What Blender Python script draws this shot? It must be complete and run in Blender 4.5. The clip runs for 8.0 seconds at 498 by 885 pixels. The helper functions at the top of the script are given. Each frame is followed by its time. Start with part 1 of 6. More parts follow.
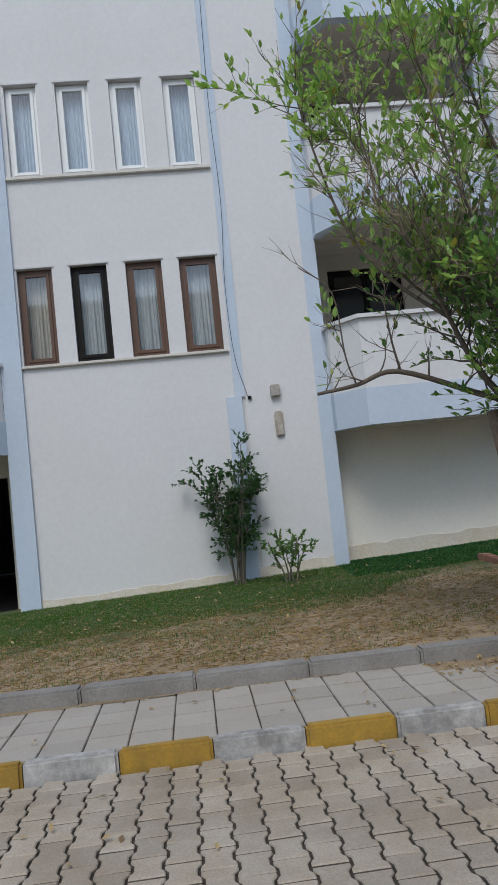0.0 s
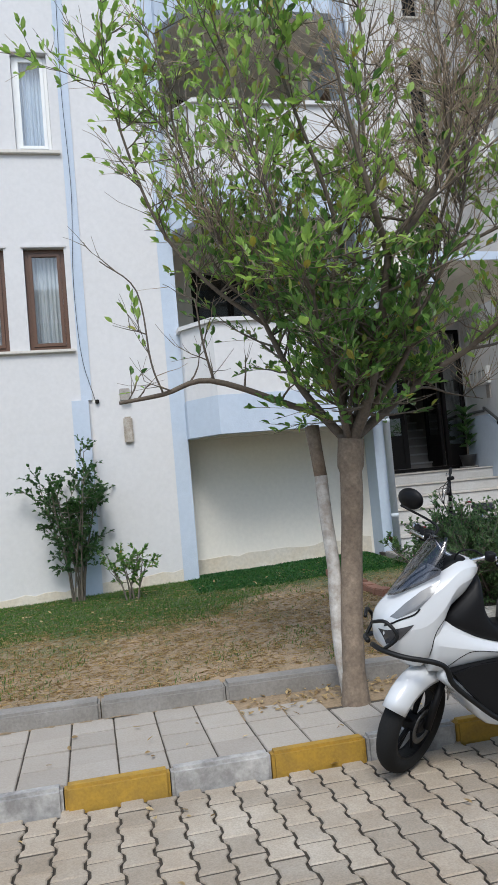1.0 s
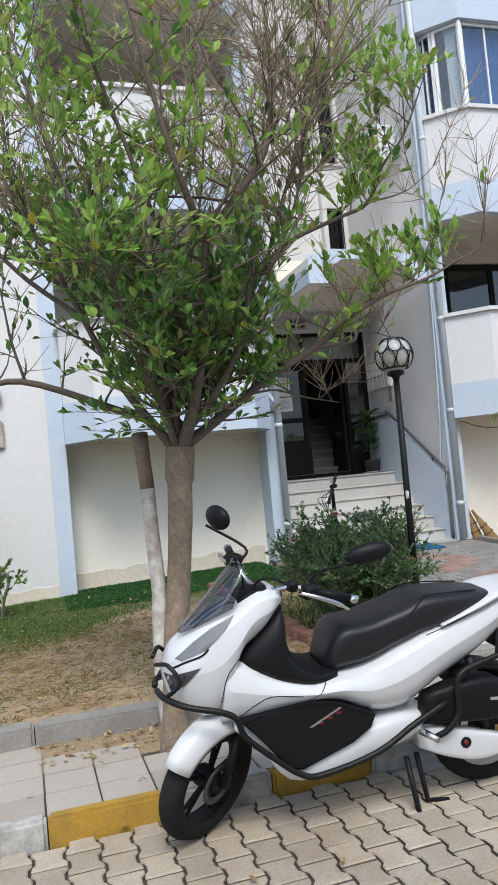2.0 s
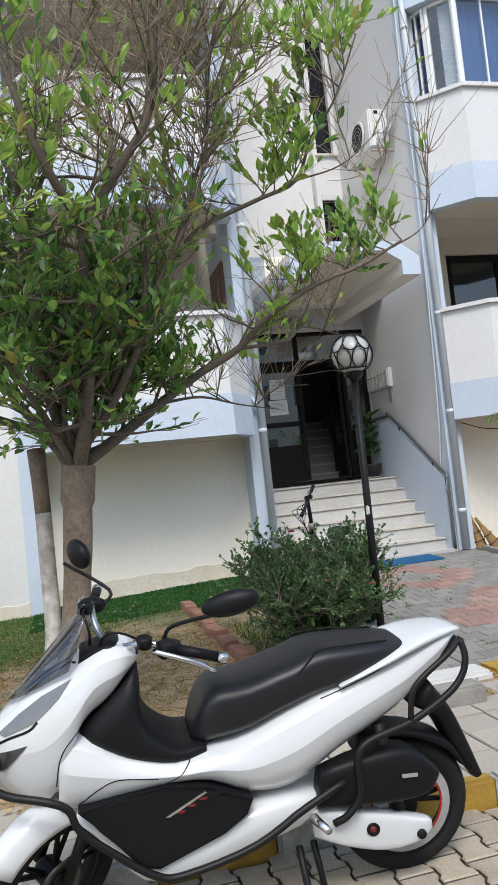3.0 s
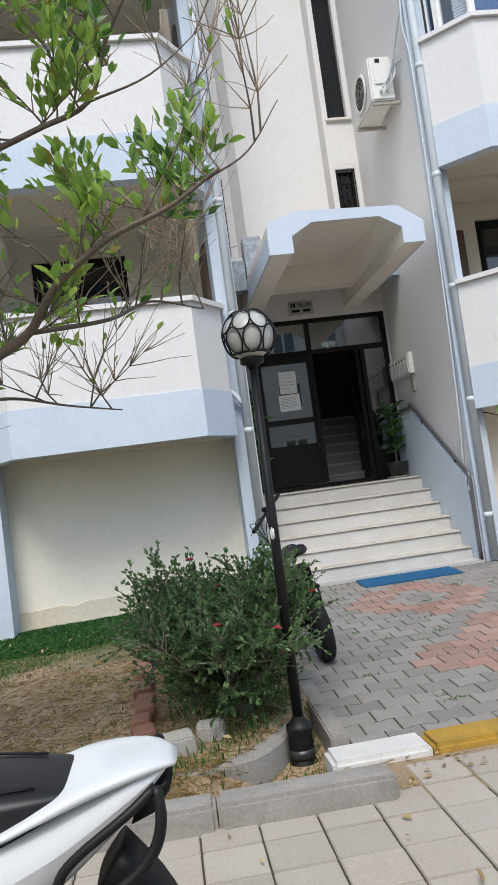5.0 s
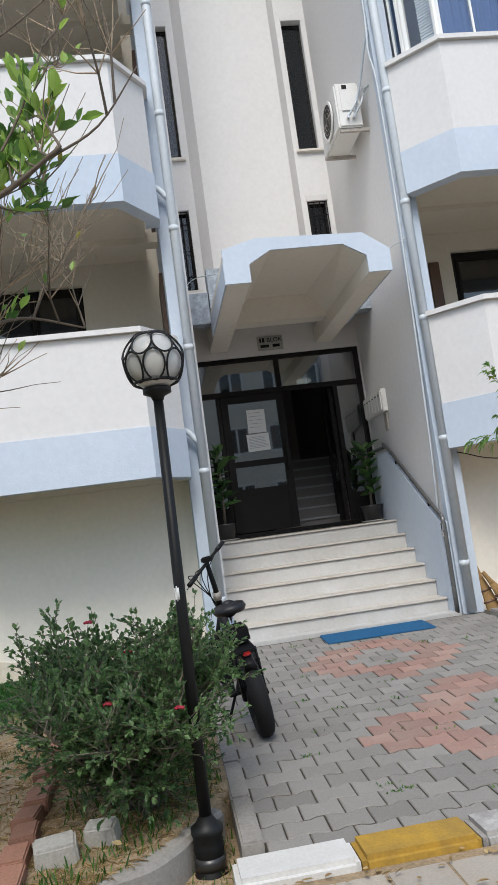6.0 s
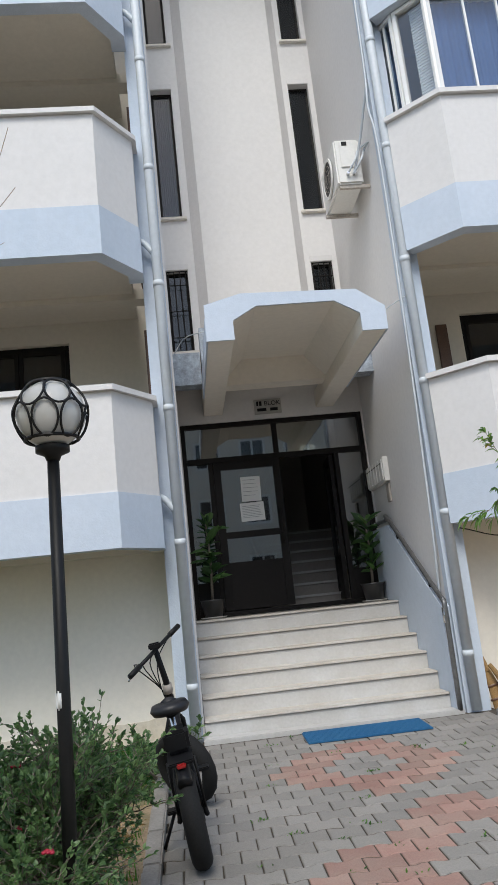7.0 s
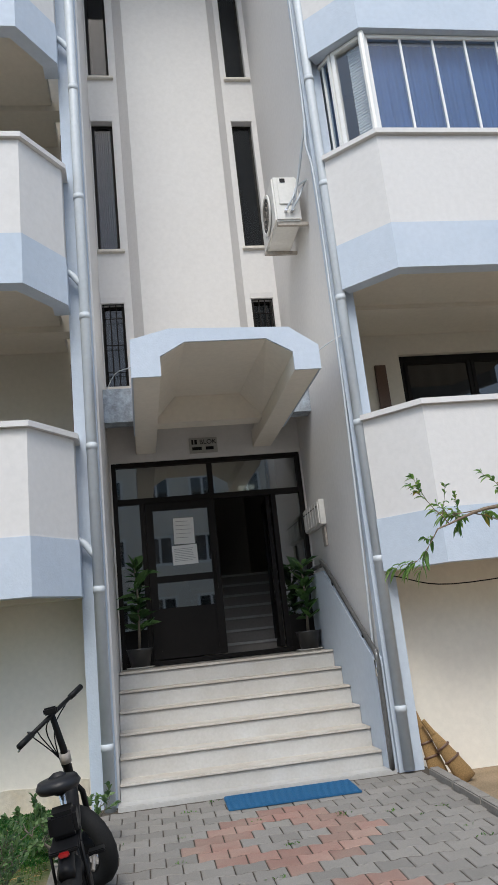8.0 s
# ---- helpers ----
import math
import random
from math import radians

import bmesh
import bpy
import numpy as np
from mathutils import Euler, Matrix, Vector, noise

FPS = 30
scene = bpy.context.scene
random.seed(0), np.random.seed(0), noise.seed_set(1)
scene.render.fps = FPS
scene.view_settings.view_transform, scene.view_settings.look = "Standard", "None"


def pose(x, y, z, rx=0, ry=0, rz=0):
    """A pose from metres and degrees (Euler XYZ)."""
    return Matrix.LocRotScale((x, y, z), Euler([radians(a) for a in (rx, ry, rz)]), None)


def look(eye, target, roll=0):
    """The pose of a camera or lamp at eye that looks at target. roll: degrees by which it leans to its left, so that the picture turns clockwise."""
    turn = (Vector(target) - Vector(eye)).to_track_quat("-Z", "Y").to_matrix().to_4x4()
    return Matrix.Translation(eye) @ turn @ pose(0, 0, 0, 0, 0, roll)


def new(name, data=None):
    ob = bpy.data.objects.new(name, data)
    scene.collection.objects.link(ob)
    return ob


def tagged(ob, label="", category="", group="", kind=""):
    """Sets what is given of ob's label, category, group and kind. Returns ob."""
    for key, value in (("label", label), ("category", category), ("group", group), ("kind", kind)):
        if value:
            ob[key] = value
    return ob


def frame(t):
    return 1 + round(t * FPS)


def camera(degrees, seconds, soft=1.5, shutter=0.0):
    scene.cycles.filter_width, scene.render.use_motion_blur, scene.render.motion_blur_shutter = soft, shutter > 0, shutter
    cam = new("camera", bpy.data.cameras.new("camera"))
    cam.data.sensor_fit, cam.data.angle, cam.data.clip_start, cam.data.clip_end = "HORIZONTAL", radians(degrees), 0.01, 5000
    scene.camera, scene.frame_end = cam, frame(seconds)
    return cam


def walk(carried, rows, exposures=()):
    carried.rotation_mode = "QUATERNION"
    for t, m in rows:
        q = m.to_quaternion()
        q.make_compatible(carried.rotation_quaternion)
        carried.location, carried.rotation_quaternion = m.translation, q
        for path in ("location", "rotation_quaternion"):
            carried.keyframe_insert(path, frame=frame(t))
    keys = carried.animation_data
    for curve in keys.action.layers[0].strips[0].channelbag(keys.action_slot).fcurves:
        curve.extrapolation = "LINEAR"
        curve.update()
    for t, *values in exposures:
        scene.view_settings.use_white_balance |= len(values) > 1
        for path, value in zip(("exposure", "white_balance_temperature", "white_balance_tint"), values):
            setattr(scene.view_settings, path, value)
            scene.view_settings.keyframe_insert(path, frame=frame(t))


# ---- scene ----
cam = camera(37.0, 8.0)
PATH = [
    (0, (-0.298, 0.871, 1.542), (-0.133, 2.861, 1.661), -5.9),
    (0.5, (0.039, 1.118, 1.555), (0.324, 3.094, 1.677), -5.9),
    (1, (0.423, 1.271, 1.587), (0.854, 3.222, 1.687), -5.0),
    (1.3, (0.683, 1.363, 1.606), (1.185, 3.298, 1.676), -4.5),
    (1.5, (0.83, 1.46, 1.546), (1.392, 3.378, 1.609), -3.8),
    (2, (1.253, 1.609, 1.585), (1.836, 3.52, 1.678), -5.3),
    (2.2, (1.439, 1.672, 1.569), (2.004, 3.588, 1.656), -5.8),
    (3.3, (2.279, 2.095, 1.634), (2.718, 4.043, 1.756), -5.9),
    (3.5, (2.431, 2.169, 1.604), (2.824, 4.125, 1.736), -5.9),
    (4, (2.855, 2.374, 1.619), (3.196, 4.342, 1.723), -6.3),
    (4.2, (2.999, 2.423, 1.626), (3.34, 4.392, 1.725), -6.5),
    (5.3, (3.722, 2.986, 1.587), (3.925, 4.97, 1.742), -8.1),
    (5.5, (3.822, 3.11, 1.606), (4.016, 5.092, 1.791), -8.3),
    (6, (4.072, 3.332, 1.582), (4.326, 5.302, 1.813), -7.6),
    (6.5, (4.373, 3.602, 1.592), (4.609, 5.562, 1.911), -6.8),
    (7, (4.622, 3.896, 1.617), (4.811, 5.842, 2.035), -6.1),
    (7.5, (4.862, 4.087, 1.71), (5.059, 6.021, 2.18), -5.7),
    (8, (4.924, 4.165, 1.716), (5.237, 6.077, 2.214), -6.1),
]
walk(cam, [(t, look(eye, target, roll)) for t, eye, target, roll in PATH], exposures=[(0.0, 0.06, 6200, 6), (0.6, 0.42, 6250, 6), (1.5, 0.76, 6300, 6), (2.0, 0.84, 6400, 6), (3.5, 0.9, 6500, 6), (5.5, 0.84, 6600, 6), (6.5, 0.76, 6600, 6), (8.0, 0.68, 6600, 6)])

# ---- sky and sun: bright overcast ----
world = bpy.data.worlds.new("overcast_sky")
scene.world = world
world.use_nodes = True
wn, wl = world.node_tree.nodes, world.node_tree.links
sky = wn.new("ShaderNodeTexSky")
sky.sky_type, sky.sun_disc = "NISHITA", False
sky.sun_elevation, sky.sun_rotation = radians(53), radians(192)
sky.air_density, sky.dust_density, sky.ozone_density = 1.0, 2.0, 1.0
wn["Background"].inputs["Strength"].default_value = 0.15
wl.new(sky.outputs["Color"], wn["Background"].inputs["Color"])

sun_data = bpy.data.lights.new("sun", "SUN")
sun_data.energy, sun_data.angle, sun_data.color = 1.15, radians(20), (1.0, 0.985, 0.97)
sun = new("sun", sun_data)
sun.matrix_world = look((-2.3, -10.8, 14.6), (0, 0, 0)) @ Matrix.Identity(4)

# ---- materials ----
def material(name, base, rough=0.6, metal=0.0, vary=0.08, grain=30.0, stain=1.2, bump=0.0, bump_scale=80.0,
             second=None, amount=0.5, per_object=0.0, coat=0.0, islands=False, spec=0.5):
    """A surface with variation at two scales; second: a colour that stains it; bump: depth of the fine relief in metres."""
    m = bpy.data.materials.new(name)
    m.use_nodes = True
    n, l = m.node_tree.nodes, m.node_tree.links
    b = n["Principled BSDF"]
    geo = n.new("ShaderNodeNewGeometry")
    fine, wide = n.new("ShaderNodeTexNoise"), n.new("ShaderNodeTexNoise")
    fine.inputs["Scale"].default_value, wide.inputs["Scale"].default_value = grain, stain
    fine.inputs["Detail"].default_value, wide.inputs["Detail"].default_value = 4, 6
    wide.inputs["Roughness"].default_value = 0.65
    for t in (fine, wide):
        l.new(geo.outputs["Position"], t.inputs["Vector"])
    ramp = n.new("ShaderNodeMapRange")
    ramp.inputs["From Min"].default_value, ramp.inputs["From Max"].default_value = 0.5 - 0.12 / max(amount, 0.05), 0.62
    ramp.inputs["To Max"].default_value = min(1.0, amount * 1.6) if second else 1.0
    l.new(wide.outputs["Fac"], ramp.inputs["Value"])
    mix = n.new("ShaderNodeMix")
    mix.data_type = "RGBA"
    other = second or tuple(c * (1 - vary) for c in base)
    mix.inputs["A"].default_value, mix.inputs["B"].default_value = (*base, 1), (*other, 1)
    l.new(ramp.outputs["Result"], mix.inputs["Factor"])
    hsv = n.new("ShaderNodeHueSaturation")
    l.new(mix.outputs["Result"], hsv.inputs["Color"])
    light = n.new("ShaderNodeMapRange")
    light.inputs["From Min"].default_value, light.inputs["From Max"].default_value = 0.3, 0.7
    light.inputs["To Min"].default_value, light.inputs["To Max"].default_value = 1 - vary, 1 + vary
    l.new(fine.outputs["Fac"], light.inputs["Value"])
    value = light.outputs["Result"]
    if per_object:
        spread = n.new("ShaderNodeMapRange")
        spread.inputs["To Min"].default_value, spread.inputs["To Max"].default_value = 1 - per_object, 1 + per_object
        l.new(geo.outputs["Random Per Island"] if islands else n.new("ShaderNodeObjectInfo").outputs["Random"], spread.inputs["Value"])
        times = n.new("ShaderNodeMath")
        times.operation = "MULTIPLY"
        l.new(value, times.inputs[0])
        l.new(spread.outputs["Result"], times.inputs[1])
        value = times.outputs["Value"]
    l.new(value, hsv.inputs["Value"])
    l.new(hsv.outputs["Color"], b.inputs["Base Color"])
    b.inputs["Metallic"].default_value = metal
    b.inputs["Specular IOR Level"].default_value = spec
    b.inputs["Coat Weight"].default_value = coat
    b.inputs["Coat Roughness"].default_value = 0.08
    shine = n.new("ShaderNodeMapRange")
    shine.inputs["To Min"].default_value, shine.inputs["To Max"].default_value = max(0.03, rough - 0.1), min(1, rough + 0.1)
    l.new(wide.outputs["Fac"], shine.inputs["Value"])
    l.new(shine.outputs["Result"], b.inputs["Roughness"])
    if bump:
        rel, bp = n.new("ShaderNodeTexNoise"), n.new("ShaderNodeBump")
        rel.inputs["Scale"].default_value, rel.inputs["Detail"].default_value = bump_scale, 3
        l.new(geo.outputs["Position"], rel.inputs["Vector"])
        bp.inputs["Strength"].default_value, bp.inputs["Distance"].default_value = 0.6, bump
        l.new(rel.outputs["Fac"], bp.inputs["Height"])
        l.new(bp.outputs["Normal"], b.inputs["Normal"])
    return m


def glass(name, tint=(0.8, 0.85, 0.85), rough=0.02, clear=0.75, shine=0.08):
    """A thin pane: mirror-like gloss by Fresnel over a see-through body."""
    m = bpy.data.materials.new(name)
    m.use_nodes = True
    n, l = m.node_tree.nodes, m.node_tree.links
    n.remove(n["Principled BSDF"])
    see, body, gloss = n.new("ShaderNodeBsdfTransparent"), n.new("ShaderNodeBsdfDiffuse"), n.new("ShaderNodeBsdfGlossy")
    see.inputs["Color"].default_value = (*tint, 1)
    body.inputs["Color"].default_value = (0.02, 0.022, 0.025, 1)
    gloss.inputs["Roughness"].default_value = rough
    inner, outer, face = n.new("ShaderNodeMixShader"), n.new("ShaderNodeMixShader"), n.new("ShaderNodeLayerWeight")
    steep, fres = n.new("ShaderNodeMath"), n.new("ShaderNodeMath")
    steep.operation, fres.operation = "POWER", "MULTIPLY_ADD"
    steep.inputs[1].default_value, fres.inputs[1].default_value, fres.inputs[2].default_value = 4.0, 0.8, shine
    l.new(face.outputs["Facing"], steep.inputs[0])
    l.new(steep.outputs[0], fres.inputs[0])
    inner.inputs["Fac"].default_value = clear
    l.new(body.outputs[0], inner.inputs[1])
    l.new(see.outputs[0], inner.inputs[2])
    l.new(fres.outputs[0], outer.inputs["Fac"])
    l.new(inner.outputs[0], outer.inputs[1])
    l.new(gloss.outputs[0], outer.inputs[2])
    l.new(outer.outputs[0], n["Material Output"].inputs["Surface"])
    return m


WHITE = material("white_render", (0.66, 0.648, 0.642), 0.85, vary=0.03, grain=18, stain=0.7, bump=0.0015, bump_scale=60, second=(0.615, 0.6, 0.588), amount=0.35)
CREAM = material("cream_render", (0.82, 0.76, 0.67), 0.85, vary=0.03, grain=18, stain=0.8, bump=0.0015, bump_scale=60, second=(0.72, 0.69, 0.62), amount=0.4)
PLINTH = material("bare_render", (0.6, 0.51, 0.38), 0.9, vary=0.08, grain=25, stain=3, bump=0.004, second=(0.66, 0.62, 0.55), amount=0.5)
BLUE = material("pale_blue_render", (0.44, 0.515, 0.605), 0.85, vary=0.03, grain=18, stain=0.8, bump=0.003, bump_scale=60, second=(0.56, 0.61, 0.69), amount=0.4)
GREY = material("warm_grey_render", (0.62, 0.605, 0.6), 0.85, vary=0.03, grain=18, stain=0.8, bump=0.003, bump_scale=60)
TREAD = material("worn_marble_tread", (0.58, 0.565, 0.535), 0.45, vary=0.08, grain=40, stain=3, second=(0.4, 0.34, 0.27), amount=0.38, per_object=0.06)
MARBLE = material("white_marble", (0.52, 0.52, 0.515), 0.35, vary=0.05, grain=40, stain=2.6, second=(0.42, 0.4, 0.37), amount=0.45, per_object=0.05)
SILL = material("marble_sill", (0.62, 0.58, 0.52), 0.5, vary=0.06, grain=30, stain=4)
# the dimness of hall and rooms is put into these two colours
HALL_STONE = material("hall_marble_in_shade", (0.4, 0.39, 0.38), 0.4, vary=0.08, grain=30, stain=3)
SHELL = material("plaster_in_shade", (0.26, 0.24, 0.22), 0.9, vary=0.05)
TAN = material("beige_balcony_plaster", (0.7, 0.645, 0.55), 0.85, vary=0.03, grain=18, stain=0.8, bump=0.002)
BROWN = material("brown_window_frame", (0.12, 0.06, 0.035), 0.45, vary=0.15, grain=60)
DARK = material("dark_brown_metal", (0.012, 0.01, 0.009), 0.6, vary=0.15, spec=0.2)
UPVC = material("white_upvc", (0.78, 0.78, 0.76), 0.35, vary=0.02)
PANE = glass("window_glass", (0.96, 0.97, 0.97), clear=0.97)
PANE_DARK = glass("tinted_glass", (0.35, 0.4, 0.45), clear=0.55)
PANE_BLUE = glass("blue_tinted_glass", (0.72, 0.8, 0.9), clear=0.93)
SHEER = material("sheer_curtain", (0.56, 0.59, 0.61), 0.9, vary=0.05, grain=50)
SHEER_WARM = material("cream_curtain", (0.55, 0.52, 0.47), 0.9, vary=0.05, grain=50)
CURTAIN_SKY_BLUE = material("blue_curtain_and_sky", (0.16, 0.25, 0.42), 0.9, vary=0.1, grain=50)
CURTAIN_PALE = material("pale_blue_curtain", (0.55, 0.64, 0.74), 0.9, vary=0.08, grain=50)
PVC = material("pale_pvc_pipe", (0.52, 0.56, 0.595), 0.5, vary=0.04, grain=20)
ASPHALT = material("dusty_ground", (0.2, 0.18, 0.16), 0.95, vary=0.15, grain=60, stain=1, bump=0.004)
JOINT = material("joint_sand", (0.075, 0.062, 0.047), 0.95, vary=0.25, grain=150, stain=5, bump=0.004)
PAVER = material("concrete_paver", (0.455, 0.4, 0.325), 0.9, vary=0.15, grain=120, stain=1.4, bump=0.002, bump_scale=300, second=(0.29, 0.225, 0.155), amount=0.5, per_object=0.15)
PAVER_MANY = material("concrete_paver_field", (0.455, 0.4, 0.325), 0.9, vary=0.15, grain=120, stain=1.4, bump=0.002, bump_scale=300, second=(0.29, 0.225, 0.155), amount=0.5, per_object=0.15, islands=True)
EDGE = material("dirty_paver_edge", (0.15, 0.13, 0.105), 0.95, vary=0.3, grain=90, stain=6)
PAVER_GREY = material("grey_path_paver", (0.24, 0.224, 0.208), 0.9, vary=0.1, grain=120, stain=1.6, bump=0.0015, bump_scale=300, second=(0.2, 0.19, 0.17), amount=0.4, per_object=0.14)
PAVER_RED = material("red_path_paver", (0.27, 0.14, 0.115), 0.9, vary=0.1, grain=120, stain=2.5, bump=0.0015, bump_scale=300, second=(0.3, 0.22, 0.18), amount=0.5, per_object=0.15)
SLAB = material("pavement_slab", (0.4, 0.365, 0.322), 0.9, vary=0.08, grain=90, stain=1.8, bump=0.0015, bump_scale=250, second=(0.35, 0.305, 0.25), amount=0.45, per_object=0.08)
KERB = material("bare_concrete_kerb", (0.31, 0.29, 0.265), 0.9, vary=0.12, grain=60, stain=3, bump=0.004, bump_scale=120, second=(0.19, 0.175, 0.155), amount=0.5, per_object=0.08)
KERB_WHITE = material("worn_white_kerb_paint", (0.58, 0.56, 0.53), 0.8, vary=0.08, grain=70, stain=7, bump=0.003, bump_scale=120, second=(0.17, 0.16, 0.15), amount=0.5, per_object=0.08)
KERB_CLEAN = material("white_kerb_paint", (0.68, 0.67, 0.65), 0.8, vary=0.06, grain=70, stain=6, bump=0.003, bump_scale=120, second=(0.4, 0.38, 0.35), amount=0.25)
KERB_YELLOW = material("worn_yellow_kerb_paint", (0.5, 0.29, 0.025), 0.75, vary=0.1, grain=70, stain=6, bump=0.003, bump_scale=120, second=(0.2, 0.13, 0.04), amount=0.42, per_object=0.08)
SOIL = material("dry_lawn_soil", (0.38, 0.275, 0.175), 0.95, vary=0.2, grain=60, stain=1.6, bump=0.01, bump_scale=50, second=(0.2, 0.15, 0.085), amount=0.5)
BRICK = material("red_brick", (0.3, 0.135, 0.085), 0.9, vary=0.15, grain=80, stain=8, bump=0.004, second=(0.2, 0.12, 0.085), amount=0.3, per_object=0.2)

# ---- mesh helpers ----
def part(name, bm, mat, parent=None, label="", smooth=False, m=None):
    """Links a bmesh as one mesh object, under a thing or part where parent is given."""
    me = bpy.data.meshes.new(name)
    bmesh.ops.recalc_face_normals(bm, faces=bm.faces)
    bm.to_mesh(me)
    bm.free()
    for mm in mat if isinstance(mat, (list, tuple)) else [mat]:
        me.materials.append(mm)
    if smooth:
        for p in me.polygons:
            p.use_smooth = True
    ob = new(name, me)
    if parent:
        ob.parent = parent
    if m is not None:
        ob.matrix_basis = m
    if label:
        ob["label"] = label
    return ob


def empty(name, m=None):
    ob = new(name)
    if m is not None:
        ob.matrix_basis = m
    return ob


def add_box(bm, x0, x1, y0, y1, z0, z1, bevel=0.0, mat=0):
    v = [bm.verts.new(p) for p in ((x0, y0, z0), (x1, y0, z0), (x1, y1, z0), (x0, y1, z0), (x0, y0, z1), (x1, y0, z1), (x1, y1, z1), (x0, y1, z1))]
    fs = [bm.faces.new([v[i] for i in q]) for q in ((3, 2, 1, 0), (4, 5, 6, 7), (0, 1, 5, 4), (1, 2, 6, 5), (2, 3, 7, 6), (3, 0, 4, 7))]
    for f in fs:
        f.material_index = mat
    if bevel:
        bmesh.ops.bevel(bm, geom=list({e for f in fs for e in f.edges}), offset=bevel, segments=2, affect="EDGES", clamp_overlap=True)
    return bm


def box(x0, x1, y0, y1, z0, z1, bevel=0.0):
    return add_box(bmesh.new(), x0, x1, y0, y1, z0, z1, bevel)


def add_prism(bm, poly, axis, a, b, mat=0):
    """A polygon of two coordinates drawn out along the third axis from a to b."""
    def put(p, c):
        return {"x": (c, p[0], p[1]), "y": (p[0], c, p[1]), "z": (p[0], p[1], c)}[axis]
    lo, hi = [bm.verts.new(put(p, a)) for p in poly], [bm.verts.new(put(p, b)) for p in poly]
    fs = [bm.faces.new(lo[::-1]), bm.faces.new(hi)]
    for i in range(len(poly)):
        j = (i + 1) % len(poly)
        fs.append(bm.faces.new((lo[i], lo[j], hi[j], hi[i])))
    for f in fs:
        f.material_index = mat
    return bm


def prism(poly, axis, a, b):
    return add_prism(bmesh.new(), poly, axis, a, b)


def add_tube(bm, pts, radii, sides=10, cap=True):
    """A round bar along points; radii: one number or one for each point."""
    pts = [Vector(p) for p in pts]
    radii = radii if isinstance(radii, (list, tuple)) else [radii] * len(pts)
    rings, ref = [], None
    for i, p in enumerate(pts):
        d = (pts[min(i + 1, len(pts) - 1)] - pts[max(i - 1, 0)]).normalized()
        if ref is None:
            ref = d.orthogonal().normalized()
        ref = (ref - d * ref.dot(d)).normalized()
        side = d.cross(ref)
        rings.append([bm.verts.new(p + radii[i] * (math.cos(2 * math.pi * k / sides) * ref + math.sin(2 * math.pi * k / sides) * side)) for k in range(sides)])
    for r, s in zip(rings, rings[1:]):
        for k in range(sides):
            bm.faces.new((r[k], r[(k + 1) % sides], s[(k + 1) % sides], s[k]))
    if cap:
        bm.faces.new(rings[0][::-1])
        bm.faces.new(rings[-1])
    return bm


def tube(pts, radii, sides=10):
    return add_tube(bmesh.new(), pts, radii, sides)


def smooth_path(pts, n=6):
    """Catmull-Rom through the points."""
    pts = [Vector(p) for p in pts]
    ext = [2 * pts[0] - pts[1]] + pts + [2 * pts[-1] - pts[-2]]
    out = []
    for i in range(1, len(ext) - 2):
        a, b, c, d = ext[i - 1 : i + 3]
        for k in range(n):
            t = k / n
            out.append(0.5 * (2 * b + (c - a) * t + (2 * a - 5 * b + 4 * c - d) * t * t + (3 * b - a - 3 * c + d) * t**3))
    return out + [pts[-1]]


def add_lathe(bm, profile, sides=24, centre=(0, 0, 0), m=None, hollow=False):
    """Turns a profile of (radius, height) round the z axis; hollow: the profile closes on itself, as a ring's does."""
    rings = []
    for r, z in profile:
        ring = []
        for k in range(sides):
            a = 2 * math.pi * k / sides
            p = Vector((centre[0] + r * math.cos(a), centre[1] + r * math.sin(a), centre[2] + z))
            ring.append(bm.verts.new(m @ p if m is not None else p))
        rings.append(ring)
    for r, s in zip(rings, rings[1:]):
        for k in range(sides):
            bm.faces.new((r[k], r[(k + 1) % sides], s[(k + 1) % sides], s[k]))
    if hollow:
        for k in range(sides):
            bm.faces.new((rings[-1][k], rings[-1][(k + 1) % sides], rings[0][(k + 1) % sides], rings[0][k]))
    else:
        bm.faces.new(rings[0][::-1])
        bm.faces.new(rings[-1])
    return bm


